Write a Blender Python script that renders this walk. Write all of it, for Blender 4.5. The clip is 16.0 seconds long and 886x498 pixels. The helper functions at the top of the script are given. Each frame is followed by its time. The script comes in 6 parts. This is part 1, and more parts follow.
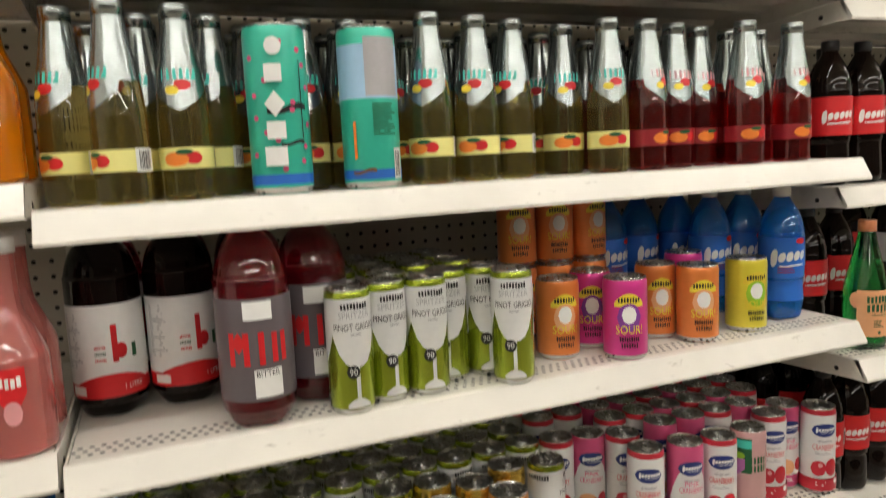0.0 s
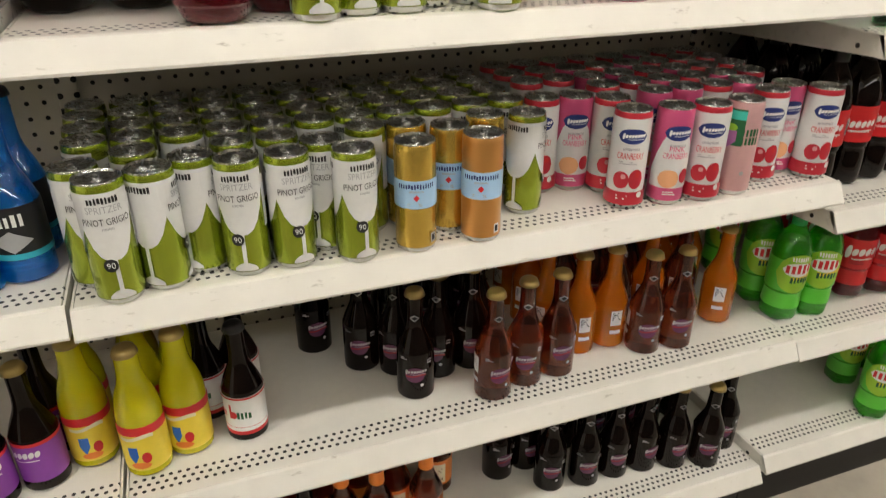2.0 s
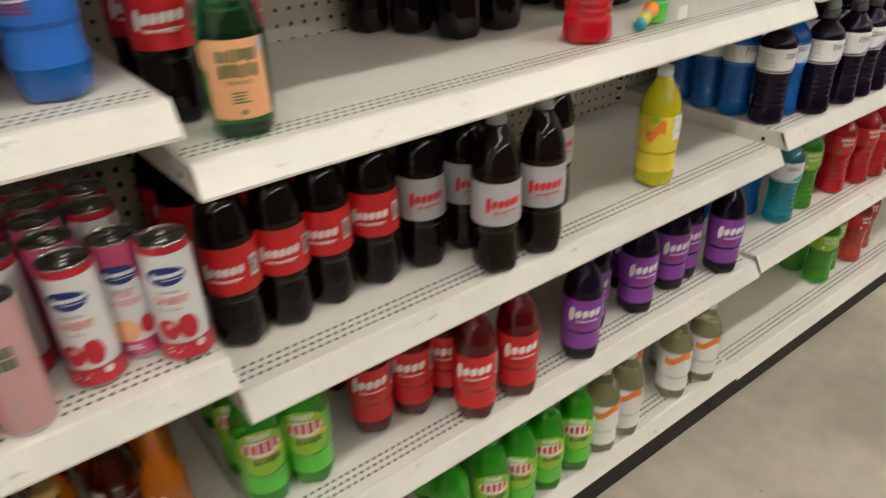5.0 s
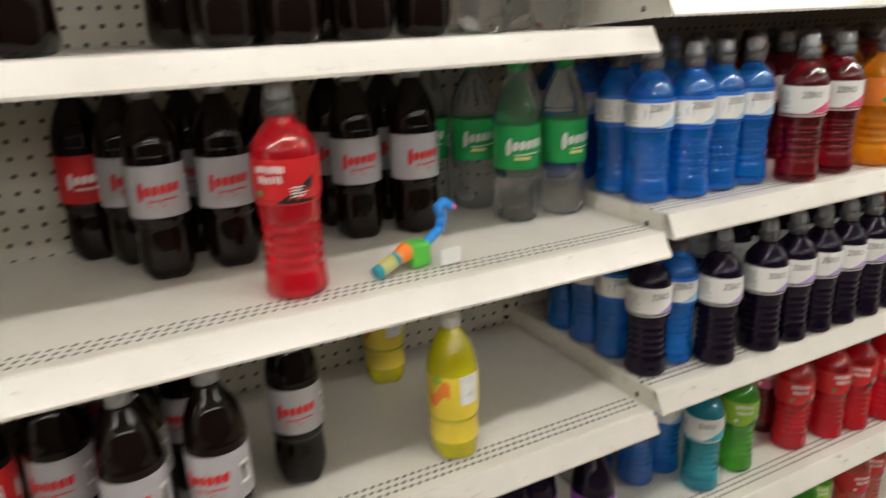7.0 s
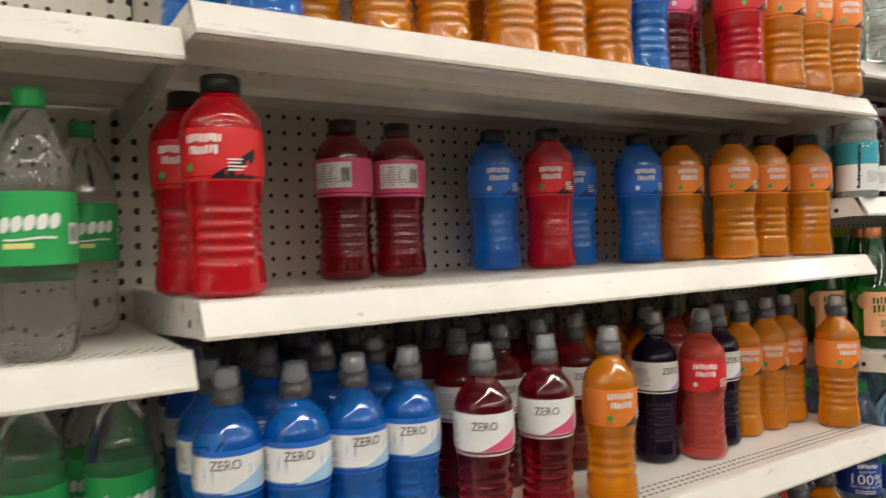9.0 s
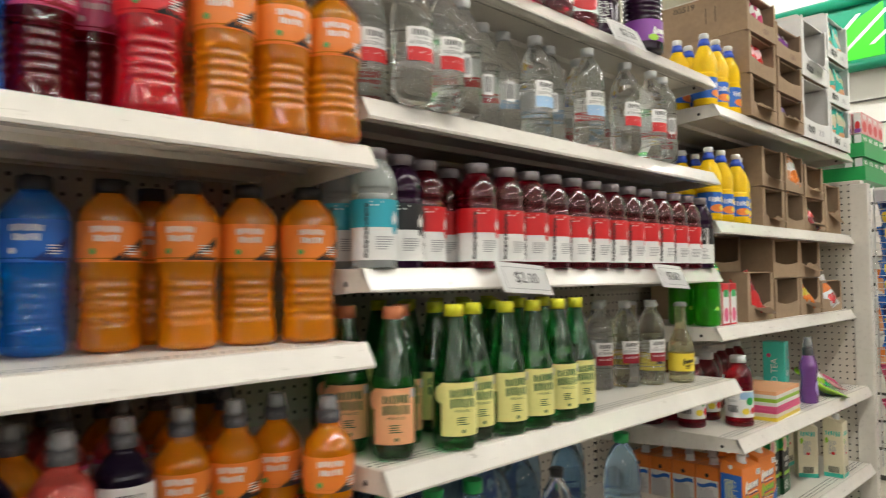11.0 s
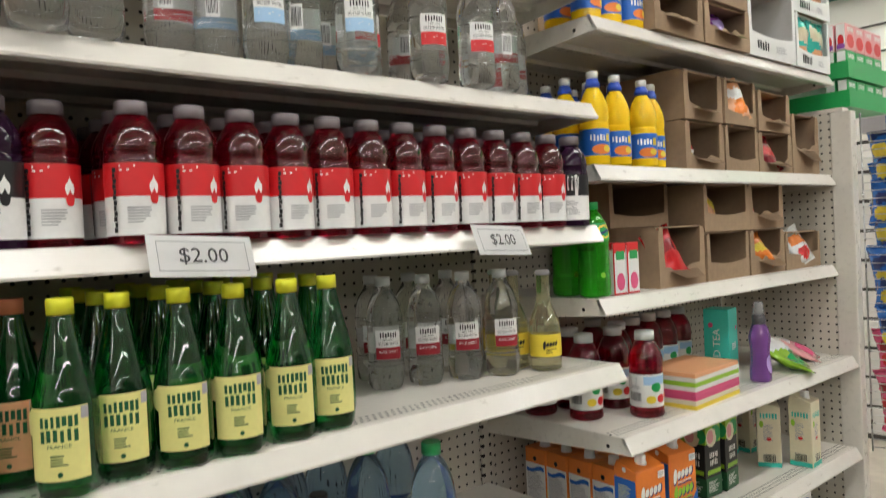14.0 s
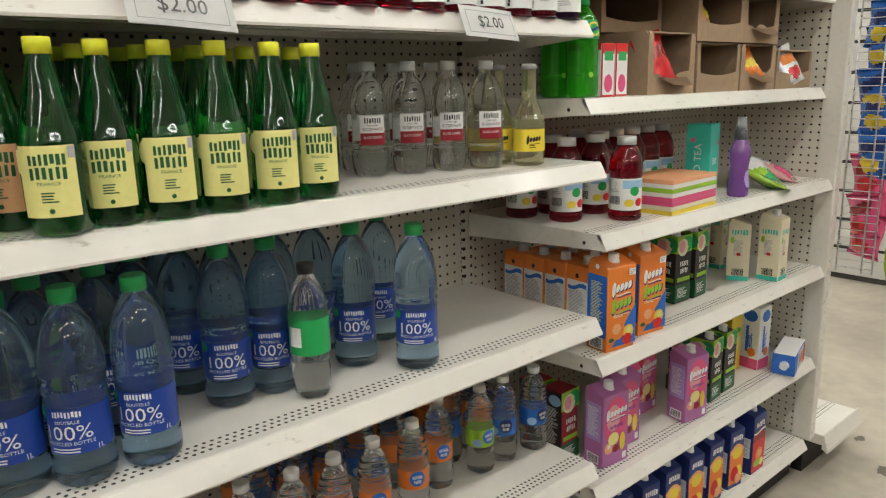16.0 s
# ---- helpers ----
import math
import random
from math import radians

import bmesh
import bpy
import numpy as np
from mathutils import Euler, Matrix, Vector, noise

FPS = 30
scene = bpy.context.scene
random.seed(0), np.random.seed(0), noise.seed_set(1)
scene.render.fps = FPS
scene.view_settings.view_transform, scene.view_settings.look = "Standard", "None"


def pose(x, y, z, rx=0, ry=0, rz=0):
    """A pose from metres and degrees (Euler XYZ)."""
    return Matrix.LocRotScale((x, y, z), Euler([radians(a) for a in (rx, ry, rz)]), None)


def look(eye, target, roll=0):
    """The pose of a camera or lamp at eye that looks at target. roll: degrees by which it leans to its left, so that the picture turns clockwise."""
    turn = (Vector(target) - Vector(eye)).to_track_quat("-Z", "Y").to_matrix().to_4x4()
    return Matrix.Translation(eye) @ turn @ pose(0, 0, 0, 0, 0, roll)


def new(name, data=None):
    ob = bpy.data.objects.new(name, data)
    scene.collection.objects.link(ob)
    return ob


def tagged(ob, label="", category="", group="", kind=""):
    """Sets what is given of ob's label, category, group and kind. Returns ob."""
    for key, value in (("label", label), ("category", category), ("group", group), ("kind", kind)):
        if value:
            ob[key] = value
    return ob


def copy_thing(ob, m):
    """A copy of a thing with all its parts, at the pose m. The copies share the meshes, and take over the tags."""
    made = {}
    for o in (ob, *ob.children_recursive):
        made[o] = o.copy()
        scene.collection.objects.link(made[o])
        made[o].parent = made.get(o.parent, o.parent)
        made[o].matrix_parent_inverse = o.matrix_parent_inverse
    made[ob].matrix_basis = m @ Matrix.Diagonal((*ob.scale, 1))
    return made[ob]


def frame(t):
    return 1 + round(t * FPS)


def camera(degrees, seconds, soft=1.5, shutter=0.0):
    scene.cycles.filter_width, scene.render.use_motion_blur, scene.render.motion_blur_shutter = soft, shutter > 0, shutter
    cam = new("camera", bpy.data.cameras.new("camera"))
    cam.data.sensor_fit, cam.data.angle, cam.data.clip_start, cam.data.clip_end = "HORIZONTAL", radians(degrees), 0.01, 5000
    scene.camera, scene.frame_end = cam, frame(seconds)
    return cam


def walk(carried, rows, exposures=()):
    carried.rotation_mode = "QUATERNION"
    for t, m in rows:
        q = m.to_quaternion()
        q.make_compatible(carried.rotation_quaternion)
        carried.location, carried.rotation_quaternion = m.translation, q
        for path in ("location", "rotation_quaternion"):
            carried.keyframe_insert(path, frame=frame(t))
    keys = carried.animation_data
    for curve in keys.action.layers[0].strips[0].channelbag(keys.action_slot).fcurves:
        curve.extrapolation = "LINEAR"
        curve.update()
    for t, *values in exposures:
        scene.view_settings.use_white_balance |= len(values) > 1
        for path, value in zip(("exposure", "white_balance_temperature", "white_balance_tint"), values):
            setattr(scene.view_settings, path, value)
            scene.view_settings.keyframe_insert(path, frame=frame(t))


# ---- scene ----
cam = camera(63.8, 16.0, soft=1.1, shutter=0.4)
PATH = [
    (0, (0.118, -0.822, 1.469), (0.861, 1.017, 1.209), -2.8),
    (0.5, (0.135, -0.82, 1.411), (0.835, 1.0, 0.968), -0.6),
    (1, (0.144, -0.817, 1.362), (0.808, 0.951, 0.705), 0.7),
    (1.5, (0.15, -0.813, 1.321), (0.799, 0.895, 0.508), 1.2),
    (2, (0.17, -0.817, 1.303), (0.79, 0.841, 0.373), 0.3),
    (2.5, (0.191, -0.824, 1.298), (0.799, 0.796, 0.294), -1.3),
    (3, (0.209, -0.838, 1.294), (0.828, 0.766, 0.271), -2.2),
    (3.5, (0.257, -0.794, 1.283), (0.925, 0.799, 0.276), -3.5),
    (4, (0.418, -0.668, 1.32), (1.27, 0.859, 0.35), -4.0),
    (4.5, (0.659, -0.634, 1.321), (1.723, 0.768, 0.37), -3.9),
    (4.7, (0.815, -0.653, 1.34), (1.87, 0.716, 0.335), -2.6),
    (6.8, (1.614, -0.729, 1.403), (2.442, 0.956, 0.713), -1.8),
    (7, (1.669, -0.741, 1.408), (2.54, 0.948, 0.782), -2.2),
    (7.5, (1.869, -0.701, 1.402), (2.968, 0.905, 0.939), -1.4),
    (8, (2.043, -0.642, 1.46), (3.131, 1.009, 1.165), -0.5),
    (8.2, (2.096, -0.664, 1.456), (3.085, 1.066, 1.284), -1.2),
    (10.3, (2.639, -0.649, 1.533), (3.95, 0.861, 1.586), -1.8),
    (10.5, (2.722, -0.688, 1.532), (4.076, 0.783, 1.587), -1.8),
    (11, (2.992, -0.775, 1.524), (4.408, 0.635, 1.602), -0.7),
    (11.5, (3.223, -0.801, 1.545), (4.695, 0.55, 1.643), -0.7),
    (12, (3.423, -0.764, 1.581), (4.936, 0.53, 1.769), -0.2),
    (12.5, (3.549, -0.822, 1.6), (5.003, 0.536, 1.806), -0.7),
    (13, (3.616, -0.874, 1.583), (4.981, 0.578, 1.745), -1.8),
    (13.5, (3.64, -0.892, 1.56), (4.958, 0.61, 1.643), -2.2),
    (14, (3.644, -0.9, 1.529), (4.925, 0.635, 1.495), -2.8),
    (14.5, (3.641, -0.91, 1.48), (4.897, 0.634, 1.284), -2.8),
    (15, (3.638, -0.914, 1.445), (4.862, 0.626, 1.086), -2.8),
    (15.5, (3.628, -0.918, 1.426), (4.861, 0.6, 1.004), -2.3),
    (16, (3.627, -0.919, 1.413), (4.894, 0.562, 0.964), -1.4),
]
walk(cam, [(t, look(eye, target, roll)) for t, eye, target, roll in PATH], exposures=[(0, -0.16, 6600, 12), (0.6, -0.14, 6600, 12), (1.5, 0.02, 6550, 12), (3.6, 0.02, 6500, 12), (4.6, -0.11, 6450, 12), (7, -0.15, 6350, 13), (8, -0.10, 6350, 13), (10.3, -0.18, 6600, 12), (11.5, -0.24, 6200, 12), (13.5, -0.26, 6150, 12), (16, -0.22, 6250, 11)])

# ---- light ----
world = bpy.data.worlds.new("dim_store")
world.use_nodes = True
world.node_tree.nodes["Background"].inputs[0].default_value = (0.9, 0.92, 1.0, 1)
world.node_tree.nodes["Background"].inputs[1].default_value = 0.02
scene.world = world
TUBE = 29.0


# ---- materials ----
def mat(name, col, rough=0.5, metal=0.0, trans=0.0, ior=1.45, var=0.06, scale=40.0, bump=0.0, coat=0.0, emit=0.0, mottle=0.0):
    m = bpy.data.materials.new(name)
    m.use_nodes = True
    nt = m.node_tree
    b = nt.nodes["Principled BSDF"]
    b.inputs["Roughness"].default_value = rough
    b.inputs["Metallic"].default_value = metal
    b.inputs["Transmission Weight"].default_value = trans
    b.inputs["IOR"].default_value = ior
    b.inputs["Coat Weight"].default_value = coat
    b.inputs["Coat Roughness"].default_value = 0.08
    if emit:
        b.inputs["Emission Color"].default_value = (*col, 1)
        b.inputs["Emission Strength"].default_value = emit
    if not var:
        b.inputs["Base Color"].default_value = (*col, 1)
        return m
    tc = nt.nodes.new("ShaderNodeTexCoord")
    n = nt.nodes.new("ShaderNodeTexNoise")
    n.inputs["Scale"].default_value = scale
    n.inputs["Detail"].default_value = 6
    nt.links.new(tc.outputs["Object"], n.inputs["Vector"])
    info = nt.nodes.new("ShaderNodeObjectInfo")
    add = nt.nodes.new("ShaderNodeMath")
    add.operation = "MULTIPLY_ADD"
    add.inputs[1].default_value = 0.35
    nt.links.new(info.outputs["Random"], add.inputs[0])
    nt.links.new(n.outputs["Fac"], add.inputs[2])
    r = nt.nodes.new("ShaderNodeMapRange")
    r.inputs["From Min"].default_value, r.inputs["From Max"].default_value = 0.3, 1.05
    r.inputs["To Min"].default_value, r.inputs["To Max"].default_value = 1 - var, 1 + var
    nt.links.new(add.outputs[0], r.inputs["Value"])
    mul = nt.nodes.new("ShaderNodeVectorMath")
    mul.operation = "SCALE"
    mul.inputs[0].default_value = col
    nt.links.new(r.outputs[0], mul.inputs["Scale"])
    last = mul.outputs[0]
    if mottle:
        n2 = nt.nodes.new("ShaderNodeTexNoise")
        n2.inputs["Scale"].default_value = scale * 0.12
        n2.inputs["Detail"].default_value = 3
        nt.links.new(tc.outputs["Object"], n2.inputs["Vector"])
        r2 = nt.nodes.new("ShaderNodeMapRange")
        r2.inputs["From Min"].default_value, r2.inputs["From Max"].default_value = 0.35, 0.65
        r2.inputs["To Min"].default_value, r2.inputs["To Max"].default_value = 1 - mottle, 1
        nt.links.new(n2.outputs["Fac"], r2.inputs["Value"])
        m2 = nt.nodes.new("ShaderNodeVectorMath")
        m2.operation = "SCALE"
        nt.links.new(last, m2.inputs[0])
        nt.links.new(r2.outputs[0], m2.inputs["Scale"])
        last = m2.outputs[0]
    nt.links.new(last, b.inputs["Base Color"])
    rr = nt.nodes.new("ShaderNodeMapRange")
    rr.inputs["To Min"].default_value, rr.inputs["To Max"].default_value = max(rough - 0.06, 0.0), rough + 0.08
    nt.links.new(n.outputs["Fac"], rr.inputs["Value"])
    nt.links.new(rr.outputs[0], b.inputs["Roughness"])
    if bump:
        bp = nt.nodes.new("ShaderNodeBump")
        bp.inputs["Strength"].default_value = bump
        bp.inputs["Distance"].default_value = 0.002
        nt.links.new(n.outputs["Fac"], bp.inputs["Height"])
        nt.links.new(bp.outputs[0], b.inputs["Normal"])
    return m


def perforate(m, axes, pitch, radius, lo=None, hi=None, stagger=False, hole=(0.012, 0.011, 0.01)):
    """Punched round holes in a sheet: dark and matt where the metal is gone. axes: the two local axes of the sheet."""
    nt = m.node_tree
    b = nt.nodes["Principled BSDF"]

    def math_node(op, a, c=None):
        q = nt.nodes.new("ShaderNodeMath")
        q.operation = op
        for k, v in enumerate((a, c)):
            if v is None:
                continue
            if isinstance(v, (int, float)):
                q.inputs[k].default_value = v
            else:
                nt.links.new(v, q.inputs[k])
        return q.outputs[0]

    tc = nt.nodes.new("ShaderNodeTexCoord")
    sp = nt.nodes.new("ShaderNodeSeparateXYZ")
    nt.links.new(tc.outputs["Object"], sp.inputs[0])
    u = math_node("DIVIDE", sp.outputs[axes[0]], pitch)
    v = math_node("DIVIDE", sp.outputs[axes[1]], pitch)
    if stagger:
        row = math_node("FLOOR", v)
        u = math_node("ADD", u, math_node("MULTIPLY", row, 0.5))
    fu = math_node("SUBTRACT", math_node("FRACT", u), 0.5)
    fv = math_node("SUBTRACT", math_node("FRACT", v), 0.5)
    d = math_node("SQRT", math_node("ADD", math_node("MULTIPLY", fu, fu), math_node("MULTIPLY", fv, fv)))
    k = math_node("LESS_THAN", d, radius / pitch)
    if lo is not None:
        k = math_node("MULTIPLY", k, math_node("GREATER_THAN", sp.outputs[axes[1]], lo))
        k = math_node("MULTIPLY", k, math_node("LESS_THAN", sp.outputs[axes[1]], hi))
    mix = nt.nodes.new("ShaderNodeMix")
    mix.data_type = "RGBA"
    old = b.inputs["Base Color"].links[0].from_socket
    nt.links.new(k, mix.inputs["Factor"])
    nt.links.new(old, mix.inputs["A"])
    mix.inputs["B"].default_value = (*hole, 1)
    nt.links.new(mix.outputs["Result"], b.inputs["Base Color"])
    bp = nt.nodes.new("ShaderNodeBump")
    bp.inputs["Strength"].default_value = 0.8
    bp.inputs["Distance"].default_value = 0.002
    bp.invert = True
    nt.links.new(k, bp.inputs["Height"])
    nt.links.new(bp.outputs[0], b.inputs["Normal"])
    return m


def scuff(m, dirt=(0.40, 0.36, 0.31), amount=0.75):
    """Grey rubs and chips along an enamelled edge, longer than they are high."""
    nt = m.node_tree
    b = nt.nodes["Principled BSDF"]
    tc = nt.nodes.new("ShaderNodeTexCoord")
    mp = nt.nodes.new("ShaderNodeMapping")
    mp.inputs["Scale"].default_value = (22, 60, 75)
    info = nt.nodes.new("ShaderNodeObjectInfo")
    add = nt.nodes.new("ShaderNodeVectorMath")
    add.operation = "ADD"
    nt.links.new(tc.outputs["Object"], add.inputs[0])
    nt.links.new(info.outputs["Location"], add.inputs[1])
    nt.links.new(add.outputs[0], mp.inputs["Vector"])
    n = nt.nodes.new("ShaderNodeTexNoise")
    n.inputs["Scale"].default_value = 1.0
    n.inputs["Detail"].default_value = 5
    n.inputs["Roughness"].default_value = 0.7
    nt.links.new(mp.outputs[0], n.inputs["Vector"])
    r = nt.nodes.new("ShaderNodeMapRange")
    r.inputs["From Min"].default_value, r.inputs["From Max"].default_value = 0.62, 0.72
    r.inputs["To Max"].default_value = amount
    nt.links.new(n.outputs["Fac"], r.inputs["Value"])
    mix = nt.nodes.new("ShaderNodeMix")
    mix.data_type = "RGBA"
    nt.links.new(r.outputs[0], mix.inputs["Factor"])
    nt.links.new(b.inputs["Base Color"].links[0].from_socket, mix.inputs["A"])
    mix.inputs["B"].default_value = (*dirt, 1)
    nt.links.new(mix.outputs["Result"], b.inputs["Base Color"])
    return m


CREAM = (0.76, 0.73, 0.66)
M = {}
M["enamel"] = mat("shelf_enamel", CREAM, 0.28, var=0.04, scale=60, coat=0.2, mottle=0.05)
M["deck"] = perforate(mat("deck_enamel", CREAM, 0.33, var=0.04, scale=60, mottle=0.06), (0, 1), 0.0125, 0.0031, 0.0375, 0.075, True)
M["lip"] = scuff(mat("lip_enamel", (0.77, 0.74, 0.68), 0.22, var=0.05, scale=25, coat=0.2, bump=0.05, mottle=0.06))
M["peg"] = perforate(mat("pegboard", (0.62, 0.58, 0.49), 0.5, var=0.05, scale=40, mottle=0.08), (0, 2), 0.0254, 0.0036)
M["pegside"] = perforate(mat("pegboard_side", (0.66, 0.62, 0.53), 0.5, var=0.05, scale=40, mottle=0.08), (1, 2), 0.0254, 0.0036)
M["slots"] = perforate(mat("upright_enamel", (0.62, 0.58, 0.49), 0.4, var=0.05), (0, 2), 0.025, 0.005)
M["kick"] = mat("kick_plate", (0.018, 0.015, 0.013), 0.6, var=0.3, scale=20)
M["floor"] = mat("concrete", (0.50, 0.445, 0.365), 0.36, var=0.20, scale=14, bump=0.12, mottle=0.34)
M["joint"] = mat("floor_joint", (0.12, 0.10, 0.08), 0.8, var=0.2)
M["stain"] = mat("floor_stain", (0.14, 0.12, 0.095), 0.4, var=0.3, scale=60)
M["ceiling"] = mat("ceiling_paint", (0.72, 0.70, 0.58), 0.8, var=0.04, scale=3, mottle=0.06)
M["aisle"] = mat("opposite_aisle", (0.15, 0.135, 0.12), 0.7, var=0.3, scale=6, mottle=0.4)
M["wall"] = mat("wall_paint", (0.80, 0.79, 0.74), 0.7, var=0.03, scale=4, mottle=0.05)
M["slat"] = mat("slatwall", (0.60, 0.58, 0.55), 0.45, var=0.05, scale=5, mottle=0.08)
M["groove"] = mat("slat_groove", (0.06, 0.055, 0.05), 0.6, var=0.2)
M["tube"] = mat("tube_light", (1.0, 0.97, 0.90), 0.5, var=0, emit=TUBE)
M["fixture"] = mat("fixture_enamel", (0.8, 0.8, 0.78), 0.4, var=0.02)
M["steel"] = mat("wire_steel", (0.55, 0.55, 0.56), 0.28, 1.0, var=0.05)
M["lidmetal"] = mat("can_lid_metal", (0.56, 0.56, 0.55), 0.26, 1.0, var=0.06, scale=260)
M["alu"] = mat("can_aluminium", (0.62, 0.62, 0.61), 0.22, 1.0, var=0.08, scale=200)
M["card"] = mat("cardboard", (0.36, 0.25, 0.155), 0.8, var=0.12, scale=70, bump=0.15, mottle=0.14)
# darker copy of the cardboard: the shade inside the boxes put into the colour
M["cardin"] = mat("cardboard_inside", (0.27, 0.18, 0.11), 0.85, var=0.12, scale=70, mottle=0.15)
M["whitecard"] = mat("white_card", (0.74, 0.74, 0.72), 0.6, var=0.04, scale=40)
M["clear"] = mat("clear_bottle", (0.93, 0.95, 0.95), 0.02, trans=0.975, ior=1.33, var=0)
M["water"] = mat("blue_water_bottle", (0.48, 0.70, 0.90), 0.02, trans=0.96, ior=1.33, var=0)
M["greenglass"] = mat("green_bottle", (0.022, 0.34, 0.07), 0.02, trans=0.96, ior=1.34, var=0)


INK = {}


def ink(name, col, rough=0.4, coat=0.15, metal=0.0, var=0.05):
    INK[name] = col
    M[name] = mat(name, col, rough, metal, var=0 if metal > 0.3 else var, scale=120, coat=coat)


def wavy(m, scale=45.0, strength=0.045, gloss=0.45):
    """Blown plastic: a clear gloss over gently uneven walls."""
    nt = m.node_tree
    b = nt.nodes["Principled BSDF"]
    tc = nt.nodes.new("ShaderNodeTexCoord")
    n = nt.nodes.new("ShaderNodeTexNoise")
    n.inputs["Scale"].default_value = scale
    n.inputs["Detail"].default_value = 1
    nt.links.new(tc.outputs["Object"], n.inputs["Vector"])
    bp = nt.nodes.new("ShaderNodeBump")
    bp.inputs["Strength"].default_value = strength
    bp.inputs["Distance"].default_value = 0.002
    nt.links.new(n.outputs["Fac"], bp.inputs["Height"])
    nt.links.new(bp.outputs[0], b.inputs["Normal"])
    nt.links.new(bp.outputs[0], b.inputs["Coat Normal"])
    b.inputs["Coat Weight"].default_value = gloss
    b.inputs["Coat Roughness"].default_value = 0.04
    b.inputs["Coat IOR"].default_value = 1.6
    return m


def drink(name, col, trans=0.6, rough=0.02):
    M[name] = wavy(mat(name, col, rough, trans=trans, ior=1.40 if trans > 0.3 else 1.27, var=0), gloss=0.4 if trans > 0.3 else 0.15)


for key in ("clear", "water", "greenglass"):
    wavy(M[key])
M["dome"] = mat("clear_cap_dome", (0.55, 0.56, 0.58), 0.10, trans=0.65, ior=1.4, var=0, coat=1.0)
M["paper"] = mat("white_paper", (0.90, 0.90, 0.89), 0.6, var=0.02, scale=60)


for args in (("white", (0.80, 0.80, 0.78)), ("grey", (0.40, 0.40, 0.41)), ("black", (0.012, 0.012, 0.013)), ("red", (0.62, 0.018, 0.022)),
             ("darkred", (0.28, 0.012, 0.02)), ("pink", (0.70, 0.09, 0.22)), ("rose", (0.72, 0.33, 0.34)), ("orange", (0.80, 0.22, 0.03)),
             ("yellow", (0.80, 0.62, 0.05)), ("lemon", (0.78, 0.74, 0.27)), ("lime", (0.30, 0.55, 0.03)), ("green", (0.02, 0.36, 0.09)),
             ("darkgreen", (0.012, 0.10, 0.035)), ("teal", (0.05, 0.52, 0.42)), ("aqua", (0.03, 0.36, 0.46)), ("blue", (0.02, 0.14, 0.55)),
             ("navy", (0.015, 0.03, 0.16)), ("sky", (0.36, 0.56, 0.78)), ("purple", (0.24, 0.05, 0.34)), ("lilac", (0.42, 0.30, 0.62)),
             ("brown", (0.16, 0.07, 0.03)), ("peach", (0.80, 0.40, 0.20)), ("cream", (0.76, 0.70, 0.50)), ("silver", (0.42, 0.41, 0.43)),
             ("mauve", (0.42, 0.14, 0.36)), ("plum", (0.10, 0.02, 0.07))):
    ink(*args)
ink("canwhite", (0.72, 0.72, 0.71), 0.34, 0.3, 0.15)
ink("cangreen", (0.34, 0.42, 0.035), 0.24, 0.25, 0.75)
ink("cangold", (0.72, 0.48, 0.09), 0.26, 0.2, 0.8)
ink("cancopper", (0.70, 0.34, 0.10), 0.28, 0.2, 0.75)
ink("canred", (0.55, 0.03, 0.05), 0.3, 0.3, 0.35)
ink("canpink", (0.66, 0.10, 0.24), 0.3, 0.3, 0.35)
ink("canorange", (0.80, 0.24, 0.06), 0.3, 0.3, 0.3)
ink("canyellow", (0.76, 0.66, 0.06), 0.3, 0.3, 0.3)
ink("canmagenta", (0.72, 0.05, 0.30), 0.3, 0.3, 0.3)
ink("canteal", (0.04, 0.50, 0.36), 0.33, 0.3, 0.15)
ink("foil", (0.34, 0.38, 0.38), 0.24, 0.1, 0.95)
ink("brass", (0.45, 0.33, 0.12), 0.35, 0.1, 0.8)
ink("capgrey", (0.34, 0.34, 0.35), 0.45, 0.1)
ink("capmauve", (0.20, 0.17, 0.18), 0.4, 0.1)
ink("capdark", (0.075, 0.075, 0.08), 0.25, 0.3)
for args in (("cola", (0.006, 0.003, 0.002), 0.0, 0.03), ("colared", (0.30, 0.004, 0.014), 0.8), ("gold_drink", (0.70, 0.60, 0.20), 0.96),
             ("ruby_drink", (0.42, 0.02, 0.02), 0.92), ("root_drink", (0.30, 0.05, 0.014), 0.95), ("orange_drink", (0.95, 0.33, 0.004), 0.60),
             ("cream_orange", (0.94, 0.28, 0.008), 0.62), ("pink_drink", (0.84, 0.30, 0.27), 0.65), ("yellow_drink", (0.84, 0.78, 0.008), 0.45),
             ("blue_drink", (0.004, 0.24, 0.84), 0.66), ("cyan_drink", (0.02, 0.48, 0.62), 0.75), ("red_drink", (0.82, 0.008, 0.025), 0.62),
             ("crimson_drink", (0.38, 0.004, 0.020), 0.90), ("coral_drink", (0.84, 0.13, 0.10), 0.65), ("purple_drink", (0.010, 0.005, 0.018), 0.2),
             ("lime_drink", (0.10, 0.58, 0.03), 0.7), ("green_drink", (0.05, 0.62, 0.015), 0.7), ("pale_drink", (0.75, 0.72, 0.45), 0.85),
             ("white_drink", (0.72, 0.78, 0.76), 0.7), ("sun_drink", (0.95, 0.62, 0.008), 0.15), ("lilac_drink", (0.36, 0.14, 0.54), 0.6),
             ("grape_drink", (0.02, 0.006, 0.02), 0.1)):
    drink(*args)
for key in ("red", "white", "yellow", "peach", "orange", "darkred", "pink", "purple", "lilac", "rose", "blue", "navy", "lime", "green", "cream", "teal", "sky", "aqua", "silver"):
    M["film_" + key] = mat("bag_film_" + key, INK[key], 0.16, 0.1, var=0.10, scale=60, bump=0.5, coat=0.5, mottle=0.15)


